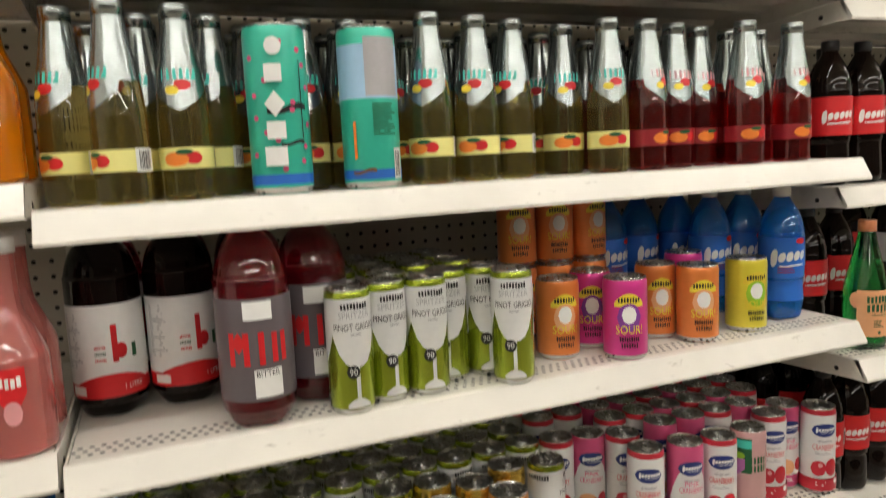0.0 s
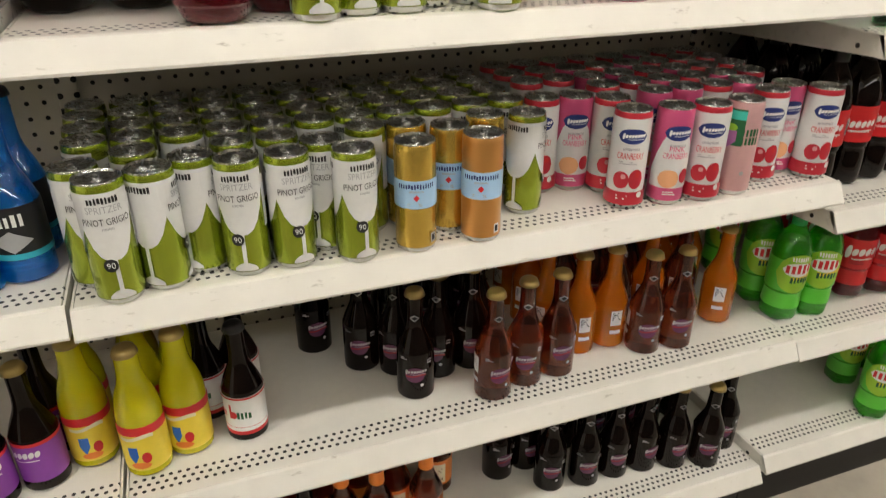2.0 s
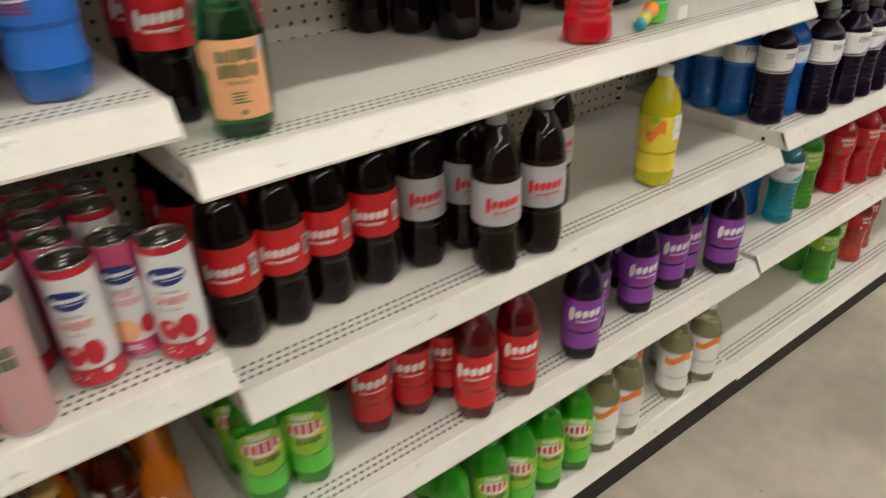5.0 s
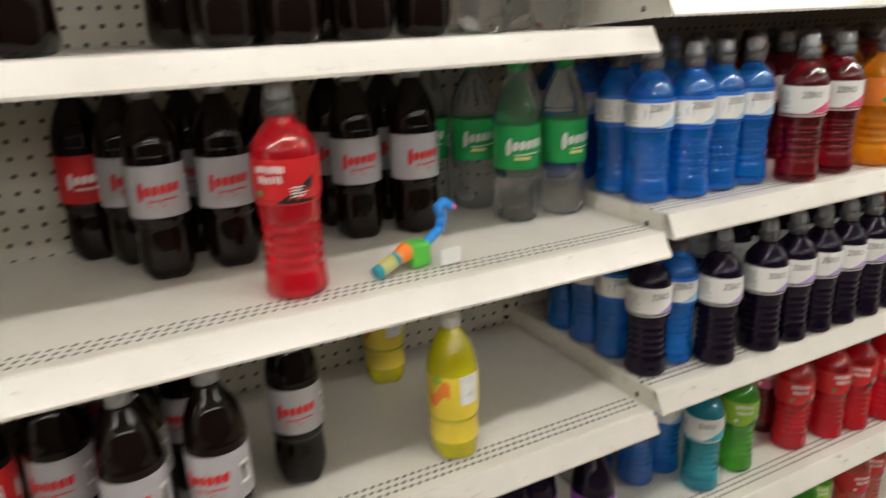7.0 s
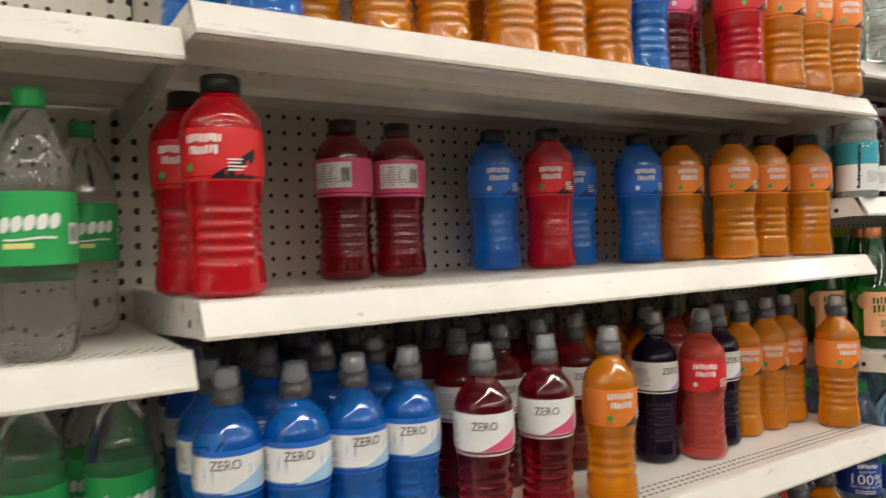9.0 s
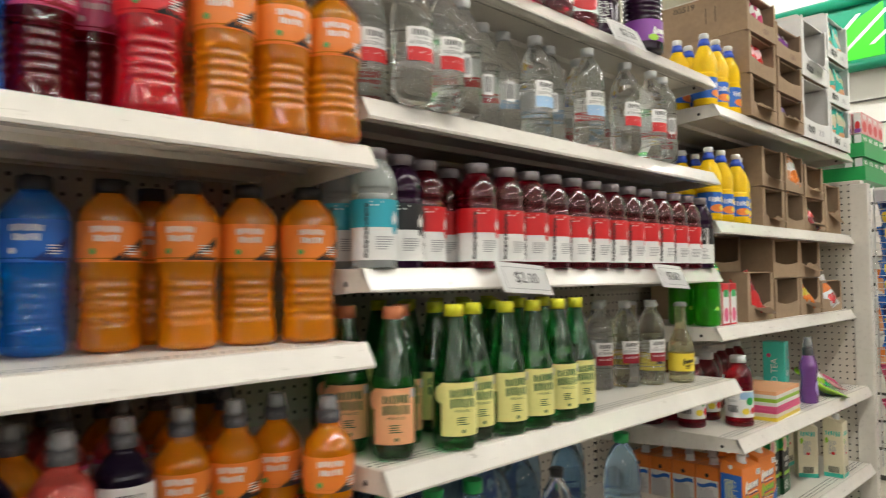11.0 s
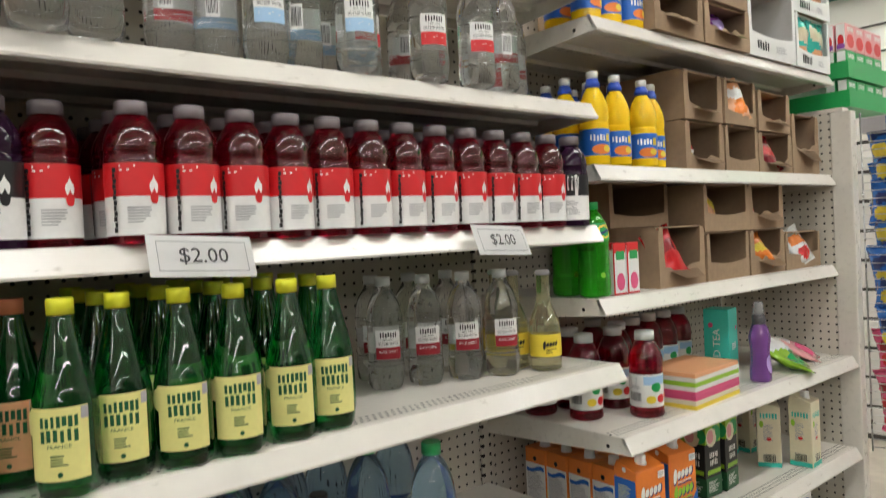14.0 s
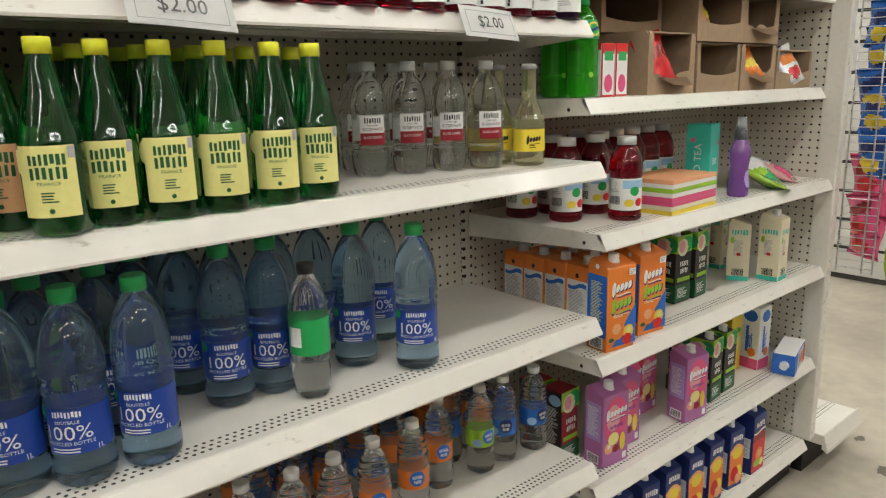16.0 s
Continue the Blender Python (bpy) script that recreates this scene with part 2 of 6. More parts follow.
# ---- mesh helpers ----
def box(bm, lo, hi, mi=0, bevel=0.0):
    r = bmesh.ops.create_cube(bm, size=1, matrix=Matrix.LocRotScale([(a + b) / 2 for a, b in zip(lo, hi)], None, [b - a for a, b in zip(lo, hi)]))
    faces = {f for v in r["verts"] for f in v.link_faces}
    for f in faces:
        f.material_index = mi
    if bevel:
        edges = {e for v in r["verts"] for e in v.link_edges}
        for f in bmesh.ops.bevel(bm, geom=list(edges), offset=bevel, segments=2, affect="EDGES", profile=0.5)["faces"]:
            f.material_index = mi


def prism(bm, outline, x0, x1, mi=0):
    """A bar along x with the given outline in y and z."""
    a = [bm.verts.new((x0, y, z)) for y, z in outline]
    b = [bm.verts.new((x1, y, z)) for y, z in outline]
    n = len(a)
    faces = [bm.faces.new(a[::-1]), bm.faces.new(b)]
    faces += [bm.faces.new((a[i], a[(i + 1) % n], b[(i + 1) % n], b[i])) for i in range(n)]
    for f in faces:
        f.material_index = mi
    bmesh.ops.recalc_face_normals(bm, faces=faces)


def rod(bm, p, q, r, seg=6, mi=0):
    p, q = Vector(p), Vector(q)
    turn = (q - p).to_track_quat("Z", "Y").to_matrix().to_4x4()
    out = bmesh.ops.create_cone(bm, cap_ends=True, segments=seg, radius1=r, radius2=r, depth=(q - p).length, matrix=Matrix.Translation((p + q) / 2) @ turn)
    for f in {f for v in out["verts"] for f in v.link_faces}:
        f.material_index = mi
        f.smooth = True


def part(name, bm, mats, parent=None, label="", smooth=False):
    me = bpy.data.meshes.new(name)
    if smooth:
        for f in bm.faces:
            f.smooth = True
    bm.to_mesh(me)
    bm.free()
    for m in mats if isinstance(mats, (list, tuple)) else [mats]:
        me.materials.append(M[m])
    ob = new(name, me)
    if parent:
        ob.parent = parent
    if label:
        ob["label"] = label
    return ob


def curve_through(pts, n=4):
    """A smooth line through the points (r, z)."""
    out = []
    for i in range(len(pts) - 1):
        p0, p1, p2, p3 = pts[max(i - 1, 0)], pts[i], pts[i + 1], pts[min(i + 2, len(pts) - 1)]
        for k in range(n):
            t = k / n
            out.append(tuple(0.5 * (2 * b + (c - a) * t + (2 * a - 5 * b + 4 * c - d) * t * t + (3 * b - a - 3 * c + d) * t ** 3)
                             for a, b, c, d in zip(p0, p1, p2, p3)))
    out.append(pts[-1])
    return [(max(r, 0.0004), z) for r, z in out]


def revolve(bm, prof, seg=24, mi=0, shape=None, close=True):
    rings = []
    for r, z in prof:
        ring = []
        for k in range(seg):
            a = 2 * math.pi * k / seg
            rr = r * (shape(a, z) if shape else 1)
            ring.append(bm.verts.new((rr * math.sin(a), -rr * math.cos(a), z)))
        rings.append(ring)
    for lo, hi in zip(rings, rings[1:]):
        for k in range(seg):
            f = bm.faces.new((lo[k], lo[(k + 1) % seg], hi[(k + 1) % seg], hi[k]))
            f.material_index = mi
            f.smooth = True
    if close:
        for ring, flip in ((rings[0], True), (rings[-1], False)):
            f = bm.faces.new(ring[::-1] if flip else ring)
            f.material_index = mi


LETTERS = {}


def letters(text):
    """The outline of a word as (points, faces), one unit high, centred."""
    if text not in LETTERS:
        cu = bpy.data.curves.new("word", "FONT")
        cu.body, cu.align_x, cu.align_y, cu.resolution_u = text, "CENTER", "CENTER", 2
        ob = bpy.data.objects.new("word", cu)
        me = bpy.data.meshes.new_from_object(ob)
        LETTERS[text] = ([tuple(v.co[:2]) for v in me.vertices], [tuple(p.vertices) for p in me.polygons])
        bpy.data.objects.remove(ob)
        bpy.data.curves.remove(cu)
        bpy.data.meshes.remove(me)
    return LETTERS[text]


SHAPES = {
    "rect": (lambda u: 1, lambda u: -1),
    "oval": (lambda u: math.sqrt(max(0, 1 - u * u)), lambda u: -math.sqrt(max(0, 1 - u * u))),
    "diamond": (lambda u: 1 - abs(u), lambda u: abs(u) - 1),
    "shield": (lambda u: 1, lambda u: -1 + 0.9 * abs(u) ** 1.3),
    "goblet": (lambda u: 1, lambda u: -1 + 1.5 * abs(u) ** 2.6),
    "hill": (lambda u: 1 - 1.4 * u * u, lambda u: -1),
    "drop": (lambda u: 0.25 + 0.75 * (1 - abs(u)) ** 2.2 if abs(u) < 1 else 0, lambda u: -0.25 - 0.7 * math.sqrt(max(0, 1 - u * u))),
    "wave": (lambda u: 0.45 + 0.55 * math.sin(2.6 * u), lambda u: -0.55 + 0.45 * math.sin(2.6 * u)),
    "slash": (lambda u: min(1, 1.2 + 1.0 * u), lambda u: -1),
    "corner": (lambda u: u, lambda u: -1),
}


def around(rad, angle):
    """Lays a flat drawing round a bottle, its middle at that angle (degrees, 0 faces the aisle)."""
    a0 = radians(angle)

    def at(s, z, off):
        r = rad(z) + off
        a = a0 + s / max(r, 0.005)
        return (r * math.sin(a), -r * math.cos(a), z)
    return at


def flat(origin, right, out):
    o, u, n = Vector(origin), Vector(right), Vector(out)
    return lambda s, z, off: tuple(o + u * s + n * off + Vector((0, 0, z)))


def draw(bm, at, items, slot):
    """Printed pieces, each a thin sheet on the surface: (colour, shape, s, z, width, height)."""
    for layer, it in enumerate(items):
        col, shape, s, z, w, h = it[:6]
        mi, off = slot(col), 0.0005 + 0.00025 * layer

        def sheet(top, bot, s, z, w, h, n, m):
            prev = None
            for i in range(n + 1):
                u = -1 + 2 * i / n
                t, b = top(u) * h / 2, bot(u) * h / 2
                col_v = [bm.verts.new(at(s + u * w / 2, z + b + (t - b) * k / m, off)) for k in range(m + 1)]
                if prev:
                    for k in range(m):
                        f = bm.faces.new((prev[k], col_v[k], col_v[k + 1], prev[k + 1]))
                        f.material_index = mi
                        f.smooth = True
                prev = col_v

        if shape in SHAPES:
            n = max(2, int(w / 0.008)) if shape == "rect" else 10
            sheet(*SHAPES[shape], s, z, w, h, n, max(1, int(h / 0.02)))
        elif shape == "code":
            rnd = random.Random(int(w * 1e5) + layer)
            x = s - w / 2
            while x < s + w / 2 - 0.0012:
                k = rnd.choice((0.0006, 0.0009, 0.0014))
                sheet(*SHAPES["rect"], x + k / 2, z, k, h, 1, 1)
                x += k + rnd.choice((0.0006, 0.001))
        elif shape == "lines":
            rnd = random.Random(int(h * 1e5) + layer)
            n = max(2, int(h / 0.0035))
            for k in range(n):
                ww = w * rnd.uniform(0.55, 1)
                sheet(*SHAPES["rect"], s - (w - ww) / 2, z + h / 2 - (k + 0.5) * h / n, ww, h / n * 0.45, max(1, int(ww / 0.012)), 1)
        elif shape == "blocks":
            rnd = random.Random(int(w * 1e5) + int(h * 1e5))
            n = max(4, min(14, round(w / h * 2.0)))
            step = w / n
            for k in range(n):
                tall = h * rnd.choice((1.0, 0.92, 0.84))
                sheet(*SHAPES["rect"], s - w / 2 + (k + 0.5) * step, z + (h - tall) * rnd.choice((-0.5, 0.5)), step * rnd.choice((0.52, 0.62, 0.72)), tall, 1, 1)
        elif shape == "script":
            n = max(5, min(8, round(w / h * 2.8)))
            step = w / n
            for k in range(n):
                tall = h * (0.85 if k == 0 else 0.46)
                lean = (lambda u: (1 - 0.55 * abs(u) ** 3) + 0.3 * u, lambda u: -(1 - 0.55 * abs(u) ** 3) + 0.3 * u)
                sheet(*lean, s - w / 2 + (k + 0.5) * step, z + h * 0.18 * (k / n - 0.5), step * 0.90, tall, 6, 1)
            sheet(*SHAPES["wave"], s + w * 0.08, z - h * 0.48, w * 0.7, h * 0.14, 8, 1)
        elif shape[:2] in ("t:", "v:"):
            pts, faces = letters(shape[2:])
            xs, ys = [p[0] for p in pts], [p[1] for p in pts]
            sx, sy = 1 / (max(xs) - min(xs)), 1 / (max(ys) - min(ys))
            cx, cy = (max(xs) + min(xs)) / 2, (max(ys) + min(ys)) / 2
            vs = []
            for x, y in pts:
                x, y = (x - cx) * sx, (y - cy) * sy
                if shape[0] == "v":
                    x, y = -y * w, x * h
                else:
                    x, y = x * w, y * h
                vs.append(bm.verts.new(at(s + x, z + y, off)))
            for f in faces:
                try:
                    bm.faces.new([vs[i] for i in f]).material_index = mi
                except ValueError:
                    pass


def slots():
    names = []

    def slot(n):
        if n not in names:
            names.append(n)
        return names.index(n)
    return names, slot


def empty(name, label, category, group="", kind=""):
    return tagged(new(name), label, category, group, kind)


# ---- kinds of goods ----
def petal(depth, top, n=5):
    return lambda a, z: 1 - (depth * (0.5 + 0.5 * math.cos(n * a)) * max(0, 1 - z / top) if z < top else 0)


def bottle(name, label, prof, body, cap, bands=(), art=(), seg=24, shape=None, group="drinks on the shelves", ribs=None, category="bottle"):
    """prof: (r, z) from base to mouth. cap: (r, z0, z1, colour, kind). bands: (z0, z1, colour). art: (angle, pieces)."""
    root = empty(name, label, category, group)
    line = curve_through(prof)
    if ribs:
        z0, z1, n, d = ribs
        dense = [z for z in (z0 + (z1 - z0) * k / (n * 4) for k in range(n * 4 + 1))]
        zs, rs = [z for _, z in line], [r for r, _ in line]
        ribbed = [(float(np.interp(z, zs, rs)) - d * (0.5 - 0.5 * math.cos(2 * math.pi * (z - z0) / (z1 - z0) * n)), z) for z in dense]
        line = [p for p in line if p[1] < z0] + ribbed + [p for p in line if p[1] > z1]
    zs, rs = [], []
    for r, z in line:
        if not zs or z > zs[-1] + 1e-5:
            zs.append(z)
            rs.append(r)

    def rad(z):
        return float(np.interp(z, zs, rs))
    bm = bmesh.new()
    revolve(bm, line, seg, 0, shape)
    part("body", bm, body, root)
    r, z0, z1, col, kind = cap
    bm = bmesh.new()
    if kind == "sport" and col == "capdark":
        h = z1 - z0
        revolve(bm, [(r, z0), (r * 1.03, z0 + h * 0.04), (r * 1.03, z0 + h * 0.42), (r * 0.80, z0 + h * 0.46), (r * 0.5, z0 + h * 0.60)], 18)
        dome = bmesh.new()
        revolve(dome, [(r * 0.94, z0 + h * 0.43), (r * 0.90, z0 + h * 0.60), (r * 0.78, z0 + h * 0.86), (r * 0.72, z0 + h * 0.97), (r * 0.55, z1)], 18)
        part("dust_cap", dome, "dome", root, "clear grey plastic dome")
    elif kind == "sport":
        h = z1 - z0
        revolve(bm, [(r, z0), (r * 1.02, z0 + h * 0.30), (r * 0.92, z0 + h * 0.34), (r * 0.72, z0 + h * 0.62), (r * 0.66, z0 + h * 0.97), (r * 0.5, z1)], 16)
    elif kind == "crown":
        revolve(bm, [(r * 1.08, z0), (r * 1.02, z0 + (z1 - z0) * 0.5), (r * 0.9, z0 + (z1 - z0) * 0.85), (r * 0.6, z1)], 21, 0, lambda a, z: 1 + (0.04 * math.cos(21 * a) if z < z0 + 0.001 else 0))
    else:
        revolve(bm, [(r, z0), (r, z1 - 0.0015), (r * 0.93, z1)], 28, 0, lambda a, z: 1 + 0.018 * (int(a / (2 * math.pi) * 28 + 0.5) % 2))
    part("cap", bm, col, root)
    if kind == "sport" and col == "bluecap":
        bm = bmesh.new()
        h = z1 - z0
        revolve(bm, [(r * 0.80, z0 + h * 0.60), (r * 0.82, z0 + h * 0.95), (r * 0.72, z1 + 0.002)], 16)
        part("spout", bm, "white", root, "white pull-up spout")
    sheets = [(a, b, col, []) for a, b, col in bands] + [(0.0, 1.0, None, [])]
    for angle, items in art:
        for sheet in sheets:
            inside = [q for q in items if not any(q in done for _, _, _, got in sheets for ang, done in got if ang == angle) and sheet[0] - 0.004 <= q[3] <= sheet[1] + 0.004]
            if inside:
                sheet[3].append((angle, inside))
    for a, b, col, pieces in sheets:
        if col is None and not pieces:
            continue
        names, slot = slots()
        bm = bmesh.new()
        if col:
            n = max(1, int((b - a) / 0.008))
            revolve(bm, [(rad(a + (b - a) * k / n) + 0.00035, a + (b - a) * k / n) for k in range(n + 1)], seg, slot(col), None, False)
        for angle, items in pieces:
            draw(bm, around(lambda z: rad(z) + 0.0002, angle), items, slot)
        part("neck_foil" if col == "foil" else "label" if col else "print", bm, names, root, "crumpled silver foil" if col == "foil" else "printed label")
    return root


def can(name, label, r, h, body, bands, art, group="drinks on the shelves"):
    root = empty(name, label, "drink can", group)
    names, slot = slots()
    slot(body)
    bm = bmesh.new()
    line = [(r * 0.80, 0.001), (r * 0.84, 0.0), (r * 0.93, 0.003), (r, 0.009), (r, h - 0.011), (r * 0.985, h - 0.006), (r * 0.945, h - 0.0025)]
    revolve(bm, line, 24, 0, None, False)
    part("body", bm, names, root)
    bm = bmesh.new()
    revolve(bm, [(r * 0.93, h - 0.003), (r * 0.965, h - 0.002), (r * 0.965, h - 0.0004), (r * 0.93, h), (r * 0.905, h - 0.0005), (r * 0.87, h - 0.0045), (r * 0.82, h - 0.0048), (r * 0.77, h - 0.0032), (r * 0.60, h - 0.0030), (r * 0.57, h - 0.0036), (r * 0.10, h - 0.0036)], 24, 0)
    part("lid", bm, "lidmetal", root)
    bm = bmesh.new()
    for ring_y, rx, ry in ((-0.0055, 0.0068, 0.0062), (0.0055, 0.0066, 0.0075)):
        n = 14
        loops = [[bm.verts.new((rx * k * math.sin(2 * math.pi * i / n), ring_y + ry * k * math.cos(2 * math.pi * i / n), z)) for i in range(n)] for k, z in ((1.0, h - 0.0032), (1.0, h - 0.0018), (0.62, h - 0.0018), (0.62, h - 0.0032))]
        for lo, hi in zip(loops, loops[1:]):
            for i in range(n):
                bm.faces.new((lo[i], hi[i], hi[(i + 1) % n], lo[(i + 1) % n]))
    bmesh.ops.recalc_face_normals(bm, faces=list(bm.faces))
    part("pull_tab", bm, "lidmetal", root)
    bm = bmesh.new()
    revolve(bm, [(r * 0.84, 0.0002), (r * 0.935, 0.0028), (r + 0.0002, 0.0085)], 24, 0, None, False)
    part("base_rim", bm, "alu", root, "bare aluminium rim")
    names, slot = slots()
    bm = bmesh.new()

    def rad(z):
        return float(np.interp(z, [q[1] for q in line[2:]], [q[0] for q in line[2:]]))
    for a, b, col in bands:
        n = 3
        revolve(bm, [(rad(a + (b - a) * k / n) + 0.0003, a + (b - a) * k / n) for k in range(n + 1)], 24, slot(col), None, False)
    for angle, items in art:
        draw(bm, around(rad, angle), items, slot)
    part("print", bm, names, root, "printed graphics")
    return root


def carton(name, label, w, d, h, side, front, art_front=(), art_side=(), cap="white", gable=0.0, group="juice cartons"):
    """A drink carton: w along the aisle, d deep; art on the face to the aisle and on its end face."""
    root = empty(name, label, "carton", group)
    names, slot = slots()
    bm = bmesh.new()
    a, b = slot(front), slot(side)
    lo, hi = h - gable, h
    outline = [(-d / 2, 0), (d / 2, 0), (d / 2, lo), (d / 2 - gable * 0.4, hi) if gable else (d / 2, hi), (-d / 2, lo)] if gable else [(-d / 2, 0), (d / 2, 0), (d / 2, h), (-d / 2, h)]
    prism(bm, outline, -w / 2, w / 2, b)
    for f in bm.faces:
        if abs(f.normal.y) > 0.6 or f.normal.z > 0.5:
            f.material_index = a
    bmesh.ops.bevel(bm, geom=list(bm.edges), offset=0.0018, segments=1, affect="EDGES")
    part("body", bm, names, root)
    if cap:
        bm = bmesh.new()
        z = h - gable * 0.55 if gable else h
        revolve(bm, [(0.015, z - 0.004), (0.0135, z + 0.004), (0.0125, z + 0.005), (0.0125, z + 0.017), (0.0115, z + 0.018)], 18)
        ob = part("cap", bm, cap, root)
        ob.location = (0, -d * 0.05, 0)
    if art_front or art_side:
        names, slot = slots()
        bm = bmesh.new()
        draw(bm, flat((0, -d / 2, 0), (1, 0, 0), (0, -1, 0)), art_front, slot)
        draw(bm, flat((-w / 2, 0, 0), (0, -1, 0), (-1, 0, 0)), art_side, slot)
        part("print", bm, names, root, "printed graphics")
    return root


SPOTS, TAKEN, USED = {}, {}, {}

# ---- the setting ----
def setting(name, bm, mats, label=""):
    return tagged(part(name, bm, mats), label, kind="structure")


bm = bmesh.new()
box(bm, (-4, -13, -0.1), (9, 6, 0))
setting("floor", bm, "floor", "worn polished concrete floor with stains")
bm = bmesh.new()
for y in (-0.62, -2.0):
    box(bm, (-4, y, 0.0), (9, y + 0.006, 0.0015))
for x in (1.08, 4.13, 7.18):
    box(bm, (x, -3, 0.0), (x + 0.006, 0.06, 0.0015))
setting("floor_joint", bm, "joint", "saw-cut joints in the concrete")
bm = bmesh.new()
rnd = random.Random(5)
for k in range(46):
    cx, cy = rnd.uniform(0.6, 7.2), -rnd.uniform(0.02, 0.55) ** 1.0
    rr = rnd.uniform(0.004, 0.016) if k > 8 else rnd.uniform(0.02, 0.05)
    n = 14
    ring = [bm.verts.new((cx + rr * rnd.uniform(0.6, 1.2) * math.cos(q), cy + 0.6 * rr * rnd.uniform(0.6, 1.2) * math.sin(q), 0.0008 + k * 1e-5))
            for q in (2 * math.pi * j / n for j in range(n))]
    bm.faces.new(ring)
setting("floor_stains", bm, "stain", "dark drips and scuffs on the floor")
bm = bmesh.new()
box(bm, (-4, -13, 3.95), (9, 6, 4.05))
setting("ceiling", bm, "ceiling")
for name, lo, hi in (("wall_south", (-4, -13.1, 0), (9, -13, 3.95)), ("wall_north", (-4, 6, 0), (9, 6.1, 3.95)),
                     ("wall_west", (-4.1, -13.1, 0), (-4, 6.1, 3.95)), ("wall_east", (9, -13.1, 0), (9.1, 6.1, 3.95))):
    bm = bmesh.new()
    box(bm, lo, hi)
    setting(name, bm, "wall")

bm = bmesh.new()
box(bm, (-3, -3.2, 0), (6.4, -2.45, 1.95))
setting("wall_opposite", bm, "aisle", "plain block of the opposite shelving run")

# slatwall on the far wall: boards with dark grooves between
slatwall = tagged(new("slatwall"), "pale grey slatwall boards on the far wall", "slatwall", kind="structure")
bm = bmesh.new()
box(bm, (8.975, -6.5, 0), (8.998, 6, 2.44))
part("backing", bm, "groove", slatwall)
board = None
for k in range(12):
    z = 0.04 + k * 0.2
    if board is None:
        bm = bmesh.new()
        box(bm, (8.955, -6.5, 0.0), (8.973, 6, 0.178), 0, 0.004)
        board = part("board", bm, "slat", slatwall)
        board.location.z = z
    else:
        ob = board.copy()
        scene.collection.objects.link(ob)
        ob.location.z = z
for z in (2.62, 2.80):
    bm = bmesh.new()
    box(bm, (8.985, -6.5, z), (8.998, 6, z + 0.012))
    part("groove_line", bm, "groove", slatwall)


def banner(name, at, length, height, turn):
    """A green wall sign with pale slanting stripes between two rounded rails."""
    root = empty(name, "long green wall sign with white slanting stripes", "sign")
    bm = bmesh.new()
    box(bm, (0, -0.01, 0), (length, 0.01, height))
    part("panel", bm, "sign_green", root)
    for z in (0.0, height):
        bm = bmesh.new()
        rod(bm, (0, -0.02, z), (length, -0.02, z), 0.045, 12)
        part("rail", bm, "sign_rail", root, "rounded green rail")
    x, flip = 0.0, False
    while x < length - 0.9:
        bm = bmesh.new()
        p = [(x + 0.75, 0.05), (x + 0.05, 0.05), (x + 0.05, height - 0.05)] if flip else [(x + 0.05, 0.05), (x + 0.75, 0.05), (x + 0.75, height - 0.05)]
        vs = [bm.verts.new((a, -0.013, b)) for a, b in p]
        bm.faces.new(vs)
        part("light_field", bm, "sign_lime", root, "bright green field")
        for k in range(4):
            bm = bmesh.new()
            a = x + 0.08 + k * 0.19
            s = -1 if flip else 1
            u0, u1 = (a, a + 0.3) if not flip else (a + 0.3, a)
            z1 = min(height - 0.05, 0.05 + 0.34)
            vs = [bm.verts.new(q) for q in ((u0, -0.016, 0.05 + 0.03 * k), (u0 + 0.035, -0.016, 0.05 + 0.03 * k), (u1 + 0.035, -0.016, z1), (u1, -0.016, z1))]
            bm.faces.new(vs)
            part("stripe", bm, "sign_white", root, "white slanting stripe")
        x += 0.82
        flip = not flip
    root.matrix_basis = pose(*at, 0, 0, turn)
    return root


ink("sign_green", (0.0, 0.24, 0.13))
ink("sign_rail", (0.0, 0.20, 0.11), 0.3)
ink("sign_lime", (0.06, 0.62, 0.03))
ink("sign_white", (0.8, 0.82, 0.8))
banner("wall_sign", (8.93, 1.30, 3.06), 4.2, 0.50, -90)
banner("wall_sign", (4.6, 5.95, 3.30), 4.2, 0.50, 0)


def ceiling_light(x, y, length, along):
    root = empty("ceiling_light", "white fluorescent strip fixture with a bright tube", "ceiling light", "ceiling lights")
    bm = bmesh.new()
    prism(bm, [(-0.10, 0.06), (0.10, 0.06), (0.08, 0.0), (-0.08, 0.0)], -length / 2, length / 2)
    part("housing", bm, "fixture", root)
    bm = bmesh.new()
    prism(bm, [(-0.08, -0.002), (0.08, -0.002), (0.066, -0.035), (-0.066, -0.035)], -length / 2 + 0.02, length / 2 - 0.02)
    part("diffuser", bm, "tube", root, "glowing ribbed diffuser")
    for s in (-1, 1):
        bm = bmesh.new()
        box(bm, (s * length / 2 - 0.018, -0.095, -0.045), (s * length / 2 + 0.018, 0.095, 0.01), 0, 0.004)
        part("end_cap", bm, "fixture", root)
    root.matrix_basis = pose(x, y, 3.885, 0, 0, 0 if along == "x" else 90)


for x in (-2.2, 0.5, 3.2, 5.9):
    ceiling_light(x, -1.35, 2.4, "x")
    # unseen rows beyond the opposite shelving, added to light the shelf backs
    for y in (-4.1, -6.85, -9.6):
        ceiling_light(x, y, 2.4, "x")
    ceiling_light(x + 1.1, 2.56, 2.4, "x")
ceiling_light(8.40, 0.6, 2.4, "y")
ceiling_light(8.40, -2.0, 2.2, "y")
ceiling_light(8.40, 4.2, 2.4, "y")

